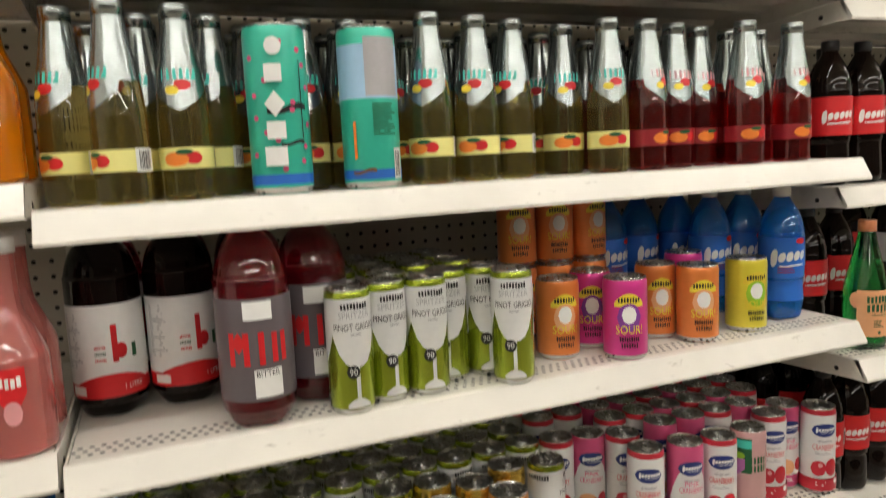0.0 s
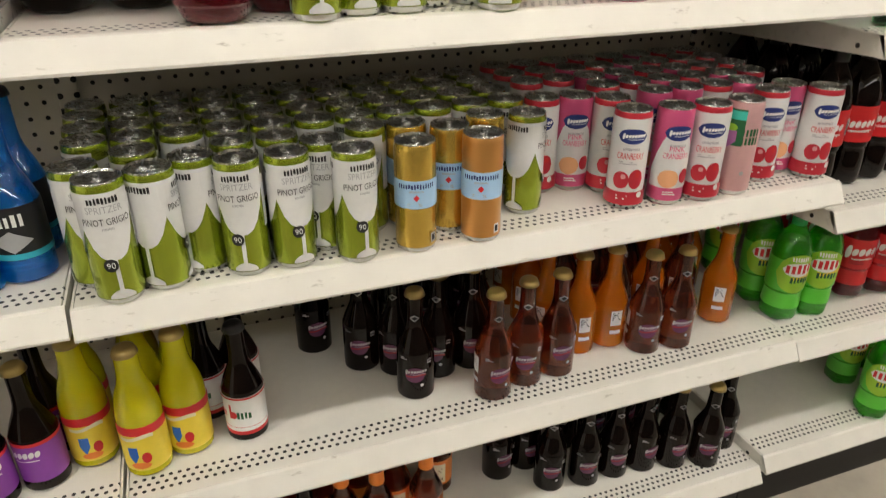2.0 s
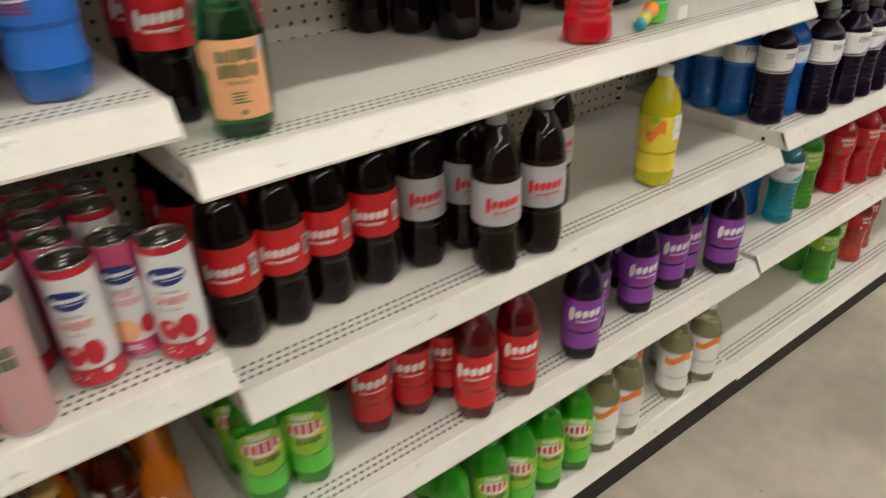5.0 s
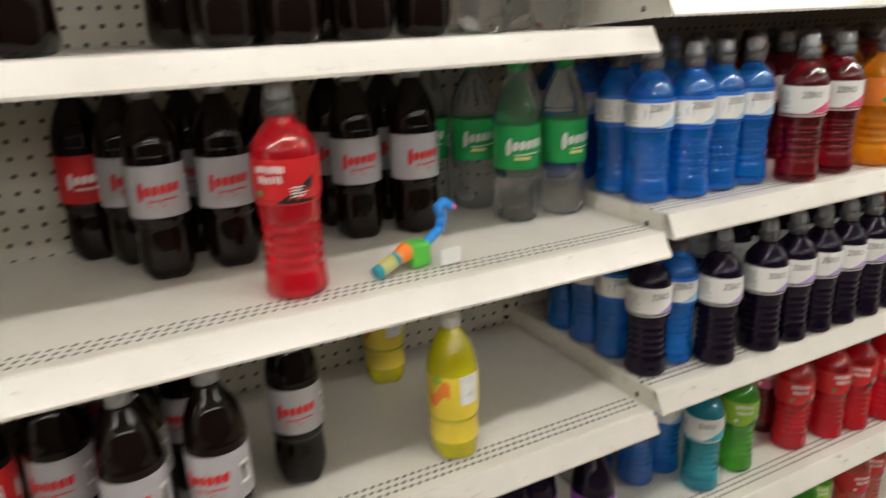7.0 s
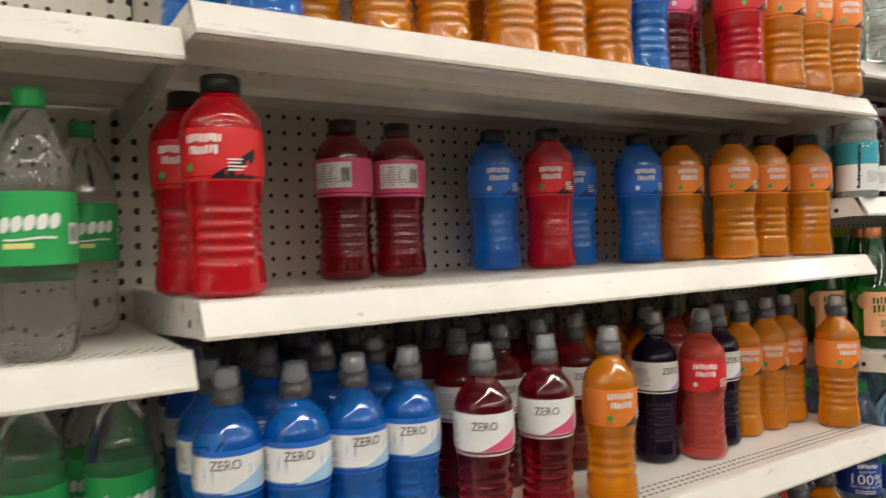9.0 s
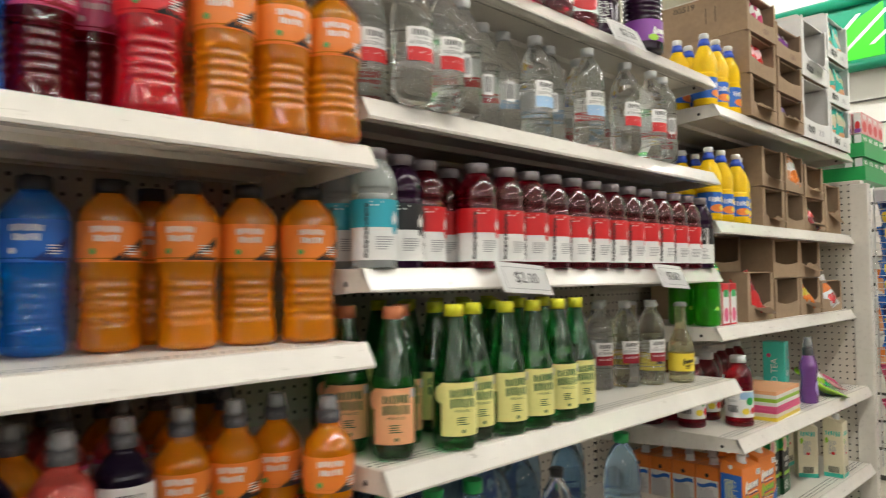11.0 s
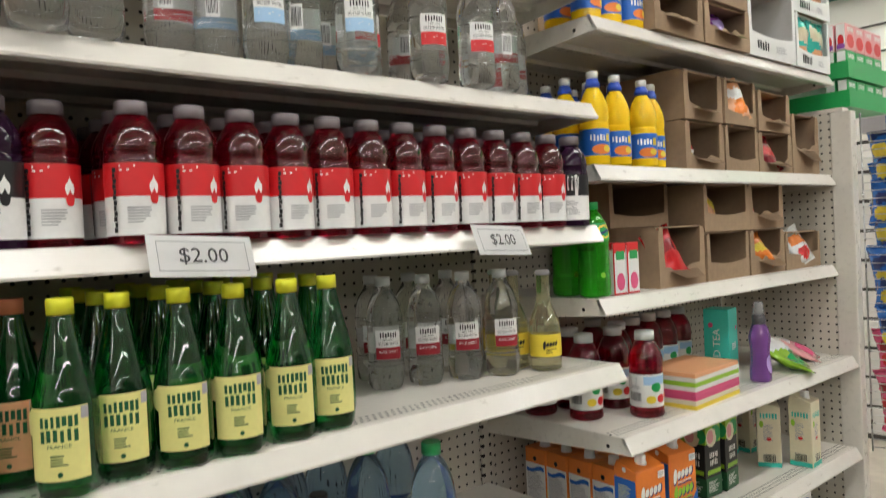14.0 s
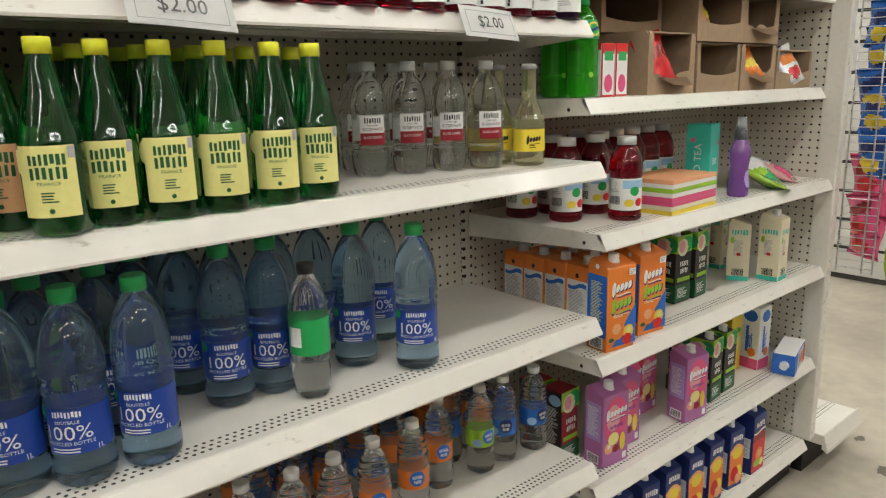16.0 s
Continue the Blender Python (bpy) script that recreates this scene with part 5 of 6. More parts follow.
sour("sour_orange", "canorange", "peach", "bright orange")
sour("sour_pink", "canmagenta", "purple", "hot pink")
sour("sour_yellow", "canyellow", "lime", "bright yellow")
branch = [("black", "wave", 0.008, 0.10, 0.05, 0.014), ("black", "rect", 0.026, 0.11, 0.0015, 0.09), ("black", "wave", 0.012, 0.06, 0.03, 0.008)] + [("pink", "oval", math.sin(k * 2.4) * 0.036, 0.03 + k * 0.0085, 0.007, 0.0065) for k in range(18)]
kind("tallcan", 0.0375, can, "iced_tea_can", "tall turquoise iced tea can with pink blossoms", 0.0365, 0.197, "canteal", [(0.012, 0.024, "blue")], [(8, branch + [("white", "rect", -0.010, 0.045, 0.026, 0.022), ("white", "rect", -0.008, 0.075, 0.022, 0.020), ("white", "diamond", -0.008, 0.105, 0.024, 0.030), ("white", "rect", -0.008, 0.14, 0.020, 0.020), ("white", "oval", -0.006, 0.17, 0.020, 0.020)]), (150, [("silver", "rect", 0, 0.15, 0.05, 0.07), ("grey", "lines", 0, 0.15, 0.04, 0.06)])])
kind("tallcan_back", 0.0375, can, "iced_tea_can", "tall turquoise iced tea can with a nutrition panel", 0.0365, 0.197, "canteal", [(0.012, 0.024, "blue"), (0.11, 0.175, "sky")],
     [(0, [("silver", "rect", 0.014, 0.148, 0.046, 0.07), ("grey", "lines", 0.014, 0.148, 0.04, 0.06), ("white", "rect", 0.032, 0.03, 0.014, 0.038), ("black", "code", 0.032, 0.03, 0.010, 0.03), ("darkgreen", "lines", 0.016, 0.085, 0.036, 0.04), ("orange", "rect", -0.026, 0.06, 0.004, 0.045), ("brown", "wave", -0.016, 0.022, 0.03, 0.008)])])


def put(key, shelf, spots, turn=-10, jitter=20, lift=0.0):
    for x, y in spots:
        fn, a, k = MAKE[key]
        m = pose(x, y, top_of(shelf) + 0.0005 + lift, 0, 0, turn + order.uniform(-jitter, jitter))
        if key in FIRST:
            copy_thing(FIRST[key], m)
        else:
            FIRST[key] = fn(*a, **k)
            FIRST[key].matrix_basis = m
        if not lift:
            TAKEN.setdefault(shelf, []).append((x, y, KR[key]))


def rows(shelf, keys, x0, x1, y0, y1, step=0.0, chance=1.0):
    """Goods standing close behind one another wherever the shelf is still free."""
    rr = max(KR[k] for k in keys)
    pitch = 2 * rr + 0.003 + step
    y = y0 + rr
    while y + rr <= y1 + 1e-6:
        x = x0 + rr + order.uniform(0, 0.01)
        while x + rr <= x1:
            if all(math.hypot(x - p, y - q) > rr + s for p, q, s in TAKEN.get(shelf, ())) and order.random() < chance:
                put(order.choice(keys), shelf, [(x + order.uniform(-0.001, 0.001), y)], jitter=60)
            x += pitch
        y += pitch * 0.98


def each(shelf, name, keys, **k):
    for s, key in zip(SPOTS[shelf + " " + name], keys):
        put(key, shelf, [s], **k)

# ---- bay Z, left of the first bay ----
put("orangefizz", "Z1", [(-0.042, 0.07), (-0.042, 0.15), (-0.12, 0.08), (-0.12, 0.16)])
put("pinkfizz", "Z2", [(-0.040, 0.052), (-0.040, 0.13), (-0.115, 0.06), (-0.115, 0.14)])
put("jones", "Z3", SPOTS["Z3 jones"])
put("jones", "Z3", [(-0.05, 0.20), (-0.11, 0.17), (-0.17, 0.08)])
put("yellow_glass", "Z4", [(-0.040, 0.147), (-0.045, 0.21)])
put("purple_glass", "Z4", [(-0.105, 0.12), (-0.10, 0.19), (-0.17, 0.1)])

# ---- bay A ----
put("tallcan", "A1", SPOTS["A1 tallcan"][:1], turn=-12, jitter=1)
put("tallcan_back", "A1", SPOTS["A1 tallcan"][1:], turn=-8, jitter=1)
put("cider", "A1", SPOTS["A1 gold"], jitter=50)
put("rosecider", "A1", SPOTS["A1 red"], jitter=50)
rows("A1", ["cider"], 0.02, 0.80, 0.10, 0.40)
rows("A1", ["rosecider"], 0.80, 1.19, 0.10, 0.40)
put("brio_big", "A2", [(0.047, 0.195), (0.141, 0.200)], turn=-5, jitter=8)
put("mio", "A2", [(0.220, 0.062)], turn=-14, jitter=1)
put("mio", "A2", [(0.236, 0.176), (0.306, 0.118)], turn=-25)
put("pinot", "A2", SPOTS["A2 pinot"])
rows("A2", ["pinot"], 0.32, 0.62, 0.09, 0.34)
each("A2", "sour", ["sour_orange", "sour_pink", "sour_pink", "sour_orange", "sour_orange", "sour_yellow"], turn=-20, jitter=10)
upper = [(0.682, 0.24), (0.752, 0.235), (0.822, 0.24), (0.70, 0.31)]
put("sour_orange", "A2", upper)
put("sour_orange", "A2", upper[:3], lift=0.1235)
put("sour_pink", "A2", [(1.00, 0.20)])
put("fayblue", "A2", SPOTS["A2 faygo"], turn=-25, jitter=2)
put("fayblue", "A2", [(0.905, 0.30), (0.985, 0.31), (1.07, 0.21), (1.07, 0.30), (1.15, 0.21)])
rows("A2", ["brio_big", "mio"], 0.0, 0.32, 0.25, 0.43)
put("pinot", "A3", SPOTS["A3 pinot"], turn=20, jitter=70)
each("A3", "pell", ["pell", "pell", "pellcop"], turn=-22, jitter=8)
each("A3", "cran", ["cran", "cranpink", "cran", "cran", "cranpink", "cran", "blushcan", "cran", "cranpink", "cran"], turn=-22, jitter=8)
rows("A3", ["pell"], 0.43, 0.62, 0.09, 0.16)
rows("A3", ["pinot"], 0.0, 0.69, 0.095, 0.435)
rows("A3", ["cran", "cran", "cranpink"], 0.69, 1.212, 0.12, 0.435)
put("yellow_glass", "A4", SPOTS["A4 yellow"], turn=-12, jitter=8)
put("yellow_glass", "A4", [(0.04, 0.19), (0.10, 0.21), (0.035, 0.26)])
put("brio", "A4", SPOTS["A4 brio"][:1], turn=-22, jitter=2)
put("brio", "A4", [(0.135, 0.20), (0.19, 0.22)])
each("A4", "stew", ["stew_dark"] * 5 + ["stew_dark", "stew_brown", "stew_brown", "stew_brown", "stew_brown", "stew_brown"], turn=-15)
put("stew_orange", "A4", SPOTS["A4 orange"], turn=-15)
rows("A4", ["stew_dark"], 0.44, 0.72, 0.20, 0.44, 0.01)
rows("A4", ["stew_orange", "stew_brown", "stew_orange"], 0.72, 1.18, 0.17, 0.44, 0.008)
put("stew_dark", "A5", SPOTS["A5 stew"], turn=-15)
rows("A5", ["stew_dark"], 0.66, 1.21, 0.13, 0.44, 0.006)
put("beer", "A5", SPOTS["A5 beer"], turn=-15)
put("purple_glass", "A5", SPOTS["A5 purple"], turn=-15)
rows("A5", ["beer"], 0.20, 0.56, 0.17, 0.44, 0.006)

# ---- bay B ----
put("cola", "B1", [(1.262, 0.12), (1.345, 0.12), (1.262, 0.21), (1.345, 0.20), (1.43, 0.12)])
each("B1", "cola", ["cola", "diet", "diet", "diet", "diet", "sprite", "sprite"], turn=-8, jitter=10)
put("diet", "B1", [(1.81, 0.21), (1.90, 0.21), (2.00, 0.21)])
put("sprite", "B1", [(2.20, 0.22), (2.30, 0.22), (2.37, 0.30)])
each("B2", "diet", ["diet"] * 4, turn=-10, jitter=12)
put("cola", "B2", SPOTS["B2 cola"])
put("diet", "B2", [(1.73, 0.34), (1.82, 0.345), (1.93, 0.33), (2.04, 0.36), (2.13, 0.345)])
put("p_red_big", "B2", [(1.890, 0.090)], turn=-28, jitter=1)
put("sprite", "B2", SPOTS["B2 sprite"])
put("sprite", "B2", [(2.37, 0.30), (2.22, 0.37)])
put("cola", "B2", [(1.27, 0.17), (1.355, 0.18), (1.27, 0.26), (1.355, 0.27)], turn=-30)
put("peach", "B2", SPOTS["B2 perrier"], turn=-30)
each("B3", "cola", ["cola"] * 4, turn=-30, jitter=15)
each("B3", "diet", ["diet"] * 5, turn=-20, jitter=15)
rows("B3", ["cola"], 1.24, 1.52, 0.17, 0.42, 0.004)
rows("B3", ["diet"], 1.54, 1.84, 0.17, 0.42, 0.004)
put("lemonade", "B3", [(2.104, 0.088), (2.106, 0.354)], turn=-16, jitter=1)
put("moon", "B4", SPOTS["B4 moon"], turn=-25, jitter=12)
rows("B4", ["moon"], 1.225, 1.37, 0.20, 0.42)
put("faygo", "B4", SPOTS["B4 faygo"], turn=-35, jitter=12)
rows("B4", ["faygo"], 1.43, 1.78, 0.16, 0.42)
put("faypurple", "B4", SPOTS["B4 purple"], turn=-35, jitter=12)
put("faypurple", "B4", [(1.96, 0.10), (2.02, 0.15), (2.13, 0.16), (2.26, 0.10)], turn=-35)
put("moon", "B5", SPOTS["B5 moon"], turn=-35, jitter=12)
rows("B5", ["moon"], 1.50, 1.93, 0.09, 0.26)
put("clearlab", "B5", SPOTS["B5 orangelab"], turn=-35, jitter=12)
rows("B5", ["clearlab"], 1.95, 2.38, 0.09, 0.20)

# ---- bay C ----
put("p_red", "C1", [(2.484, 0.100), (2.470, 0.195), (3.068, 0.258)], turn=-20, jitter=8)
put("p_crim", "C1", [(2.713, 0.300), (2.803, 0.300)], turn=160)
put("p_blue", "C1", [(2.985, 0.300), (3.045, 0.395), (3.170, 0.310), (3.270, 0.246)], turn=-10, jitter=12)
put("p_orange", "C1", [(3.356, 0.224), (3.441, 0.171), (3.530, 0.165), (3.612, 0.130), (3.44, 0.29)], turn=-12, jitter=14)
put("z_blue", "C2", SPOTS["C2 blue"], turn=-20, jitter=25)
put("z_red", "C2", SPOTS["C2 red"], turn=-20, jitter=12)
put("p_orange_s", "C2", [(2.996, 0.060), (3.425, 0.155), (3.503, 0.155), (3.575, 0.162), (3.612, 0.082)], turn=-10, jitter=10)
put("z_purple", "C2", [(3.190, 0.150), (3.345, 0.145)], turn=-15)
put("p_coral_s", "C2", [(3.265, 0.115)], turn=-15)
rows("C2", ["z_blue"], 2.45, 2.80, 0.19, 0.43)
rows("C2", ["z_red"], 2.80, 3.11, 0.17, 0.43)
rows("C2", ["z_orange", "p_orange_s", "z_coral"], 3.11, 3.65, 0.17, 0.43, 0.004)
each("C3", "bottles", ["z_blue", "z_blue", "z_blue", "z_purple", "z_blue"] + ["z_purple"] * 6, turn=-15, jitter=14)
put("z_purple", "C3", [(3.09, 0.052)])
put("z_red", "C3", [(3.17, 0.055)])
put("p_coral_s", "C3", [(3.26, 0.06), (3.35, 0.055)])
put("p_orange_s", "C3", [(3.44, 0.06), (3.54, 0.07)])
rows("C3", ["z_blue", "z_cyan"], 2.52, 2.74, 0.19, 0.43)
rows("C3", ["z_purple"], 2.74, 3.20, 0.14, 0.43)
rows("C3", ["p_coral_s"], 3.20, 3.64, 0.16, 0.35)
each("C4", "bottles", ["z_blue", "z_blue", "z_cyan", "p_lime_s", "p_crim_s", "p_red_s", "p_red_s", "p_red_s", "p_red_s"], turn=-15, jitter=15)
rows("C4", ["z_blue", "z_cyan"], 2.46, 2.76, 0.20, 0.43)
rows("C4", ["p_red_s"], 2.90, 3.60, 0.20, 0.43, 0.004)
put("p_lime_s", "C5", [(2.99, 0.10), (3.07, 0.12), (3.0, 0.18)])
put("p_coral_s", "C5", [(3.18, 0.10), (3.28, 0.12)])
put("p_orange", "C0", [(2.890, 0.120), (2.980, 0.120), (3.072, 0.120), (3.085, 0.215), (3.442, 0.073), (3.530, 0.075), (3.612, 0.067)], turn=-10, jitter=12)
put("p_blue", "C0", [(3.165, 0.130), (2.545, 0.12), (2.49, 0.22)], turn=-10)
put("p_crim", "C0", [(3.247, 0.148), (3.325, 0.195)], turn=-10, jitter=10)
put("p_red", "C0", [(3.352, 0.088)], turn=-10, jitter=5)
put("p_orange", "C0", [(2.79, 0.14), (2.70, 0.14), (2.625, 0.19), (2.93, 0.24), (3.47, 0.20), (3.59, 0.20)])

# ---- bay D ----
put("hals_red", "D1", [(3.705, 0.105), (3.758, 0.052), (3.830, 0.052), (4.345, 0.135), (4.448, 0.075), (4.556, 0.068)], turn=-14, jitter=10)
put("hals_blue", "D1", [(4.150, 0.105), (4.296, 0.075)], turn=-14, jitter=8)
put("hals_red", "D1", [(3.900, 0.075), (4.013, 0.130), (4.47, 0.17), (4.75, 0.17), (3.765, 0.18), (4.626, 0.075)], turn=120, jitter=25)
put("hals_blue", "D1", [(4.083, 0.134), (4.222, 0.125), (4.30, 0.19), (4.38, 0.21)], turn=120, jitter=25)
each("D0", "juice", ["redjuice", "redjuice", "redjuice", "redjuice", "darkjuice", "darkjuice", "grapejuice"], turn=-8)
put("vitteal", "D2", [(3.703, 0.085), (3.70, 0.17)], turn=-10, jitter=3)
put("vitdark", "D2", [(3.778, 0.105)])
put("vit", "D2", SPOTS["D2 vit"][:-1], turn=-12, jitter=10)
put("vitdark", "D2", SPOTS["D2 vit"][-1:], turn=150, jitter=5)
rows("D2", ["vit"], 3.75, 4.83, 0.12, 0.36, 0.0, 0.9)
put("perrier", "D3", [(3.833, 0.040), (3.903, 0.064), (3.976, 0.050), (4.050, 0.046), (4.134, 0.050), (4.206, 0.058)], turn=-24, jitter=5)
put("peach", "D3", [(3.728, 0.072), (3.702, 0.155), (3.795, 0.128), (3.73, 0.235)], turn=-18)
rows("D3", ["perrier"], 3.86, 4.28, 0.12, 0.36, 0.004)
put("hals_cherry", "D3", [(4.420, 0.215), (4.497, 0.190), (4.578, 0.165), (4.652, 0.135)], turn=-26, jitter=5)
put("hals_cherry", "D3", [(4.45, 0.30), (4.53, 0.28), (4.61, 0.255)])
put("bruce", "D3", [(4.742, 0.100), (4.722, 0.170), (4.745, 0.245)], turn=-25, jitter=8)
put("dasani", "D4", SPOTS["D4 dasani"], turn=-24, jitter=8)
put("dasani", "D4", [(3.72, 0.215), (3.81, 0.20), (3.90, 0.21), (3.97, 0.27), (4.13, 0.29), (4.23, 0.28), (4.32, 0.29), (3.86, 0.31)])
rows("D4", ["dasani"], 3.67, 4.12, 0.26, 0.44)
put("sprite_small", "D4", SPOTS["D4 sprite"], turn=-20, jitter=2)
each("D5", "pure", ["pure_orange", "pure_lime", "pure_blue", "pure_blue"], turn=-18)
put("pure_orange", "D5", [(4.165, 0.145), (4.250, 0.140), (4.340, 0.140), (4.445, 0.150), (4.08, 0.17)], turn=-18)
rows("D5", ["pure_orange", "pure_blue"], 4.10, 4.86, 0.23, 0.40, 0.006)


def price_tag(x0, x1, z, y, tilt):
    root = empty("price_tag", "white paper price tag with a thin border", "price tag", "price tags")
    w, hgt = x1 - x0, 0.054
    bm = bmesh.new()
    n = 8
    grid = [[bm.verts.new((-w / 2 + w * i / n, -0.004 * math.sin(math.pi * i / n) - 0.026 * (1 - j / 2), -hgt / 2 + hgt * j / 2)) for j in range(3)] for i in range(n + 1)]
    for i in range(n):
        for j in range(2):
            bm.faces.new((grid[i][j], grid[i + 1][j], grid[i + 1][j + 1], grid[i][j + 1]))
    bmesh.ops.solidify(bm, geom=list(bm.faces), thickness=0.0006)
    part("paper", bm, "paper", root)
    names, slot = slots()
    bm = bmesh.new()

    def at(s, zz, off):
        i = (s + w / 2) / w
        return (s, -0.004 * math.sin(math.pi * i) - 0.026 * (0.5 - zz / hgt) - 0.0012 - off, zz)
    draw(bm, at, [("black", "t:$2.00", 0, 0.0, w * 0.46, 0.022), ("grey", "rect", 0, -0.019, w * 0.84, 0.001), ("grey", "rect", 0, 0.019, w * 0.84, 0.001), ("grey", "rect", -w * 0.42, 0, 0.001, 0.038), ("grey", "rect", w * 0.42, 0, 0.001, 0.038)], slot)
    part("print", bm, names, root, "printed price")
    root.matrix_basis = pose((x0 + x1) / 2, y, z, 0, tilt, 0)


price_tag(3.932, 4.074, 1.519, 0.038, 3.5)
price_tag(4.490, 4.622, 1.518, 0.038, 3.0)
price_tag(4.315, 4.450, 2.052, 0.042, 0.0)


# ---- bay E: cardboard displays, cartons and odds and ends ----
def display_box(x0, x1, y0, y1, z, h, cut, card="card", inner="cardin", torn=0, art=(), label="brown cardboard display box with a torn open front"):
    root = empty("display_box", label, "cardboard box", "display boxes")
    t = 0.004
    w, d = x1 - x0 - 0.003, y1 - y0
    rr = random.Random(int(x0 * 977 + z * 131))
    names = [card, inner]

    def wall(name, outline, axis, at0):
        bm = bmesh.new()
        a, b = [], []
        for u, v in outline:
            if axis == "x":
                a.append(bm.verts.new((at0, u, v)))
                b.append(bm.verts.new((at0 + t, u, v)))
            else:
                a.append(bm.verts.new((u, at0, v)))
                b.append(bm.verts.new((u, at0 + t, v)))
        nn = len(a)
        fs = [bm.faces.new(a), bm.faces.new(b[::-1])] + [bm.faces.new((a[i], b[i], b[(i + 1) % nn], a[(i + 1) % nn])) for i in range(nn)]
        bmesh.ops.recalc_face_normals(bm, faces=fs)
        part(name, bm, card, root)
    side = [(0, 0), (d, 0), (d, h), (0.012, h), (0.0, h * 0.92)]
    wall("side", side, "x", -w / 2)
    wall("side", side, "x", w / 2 - t)
    post = 0.010 + (0.006 if torn else 0.0)
    front = [(-w / 2 + t, 0), (w / 2 - t, 0), (w / 2 - t, h * 0.98), (w / 2 - t - post, h * 0.98), (w / 2 - t - post * 1.2, cut + 0.03)]
    k, span = 7, w - 2 * t - 2.8 * post
    for i in range(k + 1):
        front.append((span / 2 - span * i / k, cut + 0.006 - 0.008 * math.sin(math.pi * i / k) + (rr.uniform(-0.008, 0.008) if torn else 0)))
    front += [(-w / 2 + t + post * 1.2, cut + 0.03), (-w / 2 + t + post, h * 0.98), (-w / 2 + t, h * 0.98)]
    wall("front", front, "y", 0.0)
    # back and bottom take the darkened cardboard, so the recess looks shaded
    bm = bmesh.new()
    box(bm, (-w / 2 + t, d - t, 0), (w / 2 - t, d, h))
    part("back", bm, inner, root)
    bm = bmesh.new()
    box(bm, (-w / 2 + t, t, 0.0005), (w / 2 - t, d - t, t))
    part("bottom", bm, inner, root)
    bm = bmesh.new()
    box(bm, (-w / 2 + t, 0.014, h - t), (w / 2 - t, d - t, h))
    part("top", bm, card, root)
    if torn:
        bm = bmesh.new()
        vs = [bm.verts.new(q) for q in ((-w * 0.3, -0.001, cut * 0.9), (w * 0.32, -0.001, cut * 0.92), (w * 0.24, -0.03, cut * 0.45), (-w * 0.2, -0.034, cut * 0.5))]
        bm.faces.new(vs)
        bmesh.ops.solidify(bm, geom=list(bm.faces), thickness=0.003)
        part("flap", bm, card, root, "torn flap folded down")
    if art:
        nm, slot = slots()
        bm = bmesh.new()
        draw(bm, flat((0, 0, 0), (1, 0, 0), (0, -1, 0)), art, slot)
        draw(bm, flat((-w / 2, d / 2, 0), (0, -1, 0), (-1, 0, 0)), [("black", "t:00519", -0.02, h * 0.86, 0.07, 0.018), ("black", "rect", 0.05, h * 0.55, 0.002, 0.05), ("black", "rect", 0.08, h * 0.55, 0.002, 0.05)], slot)
        part("print", bm, nm, root, "printed marks")
    root.matrix_basis = pose((x0 + x1) / 2, y0, z + 0.0006, 0, 0, rr.uniform(-1.6, 1.6))
    return root


def bag(name, label, w, h, t, cols, at, rx=90, rz=0, ry=0, category="snack bag", group="bags of sweets"):
    """A pillow-shaped foil pouch with crimped ends, standing in its own x and y before it is turned."""
    names, slot = slots()
    rr = random.Random(int(abs(at[0]) * 1313 + abs(at[2]) * 717))
    bm = bmesh.new()
    nx, ny = 14, 20
    for s in (1, -1):
        g = []
        for j in range(ny + 1):
            v = j / ny
            row = []
            for i in range(nx + 1):
                u = i / nx
                bulge = (math.sin(math.pi * u) ** 0.6) * (math.sin(math.pi * min(max((v - 0.06) / 0.88, 0), 1)) ** 0.5) if 0 < i < nx else 0
                p = Vector((u * 3 + at[0] * 9, v * 3.6 + at[2] * 7, s * 3.1))
                crease = 0.55 - 1.1 * abs(noise.noise(p)) - 0.7 * abs(noise.noise(p * 2.3))
                sway = 0.16 * w * noise.noise((u * 1.6 + at[0] * 5, v * 1.8 + at[2] * 3, 0.5))
                edge = 1 + 0.05 * noise.noise((v * 5, at[0] * 7, u))
                row.append(bm.verts.new(((u - 0.5) * w * (1 - 0.10 * math.sin(math.pi * v)) * edge, (v - 0.5) * h + 0.02 * h * noise.noise((u * 4, at[2] * 5, v)), s * t / 2 * max(0, bulge * (1 + 0.8 * crease)) + sway)))
            g.append(row)
        for j in range(ny):
            for i in range(nx):
                q = (g[j][i], g[j][i + 1], g[j + 1][i + 1], g[j + 1][i])
                f = bm.faces.new(q if s > 0 else q[::-1])
                f.smooth = True
                v, u = (j + 0.5) / ny, (i + 0.5) / nx
                wob = 0.10 * noise.noise((u * 2.5, v * 2.5, at[0] * 11 + s))
                pick = cols[0]
                if 0.55 < v + wob + 0.2 * (u - 0.5) < 0.78 and 0.12 < u < 0.88 and len(cols) > 1:
                    pick = cols[1]
                elif ((u - 0.55) / 0.32) ** 2 + ((v - 0.3) / 0.17) ** 2 < 1 + 4 * wob and len(cols) > 2:
                    pick = cols[2]
                f.material_index = slot("film_" + pick if "film_" + pick in M else pick)
    bmesh.ops.remove_doubles(bm, verts=list(bm.verts), dist=0.0005)
    ob = part(name, bm, names)
    ob.matrix_basis = pose(*at, rx, ry, rz)
    return tagged(ob, label, category, group)


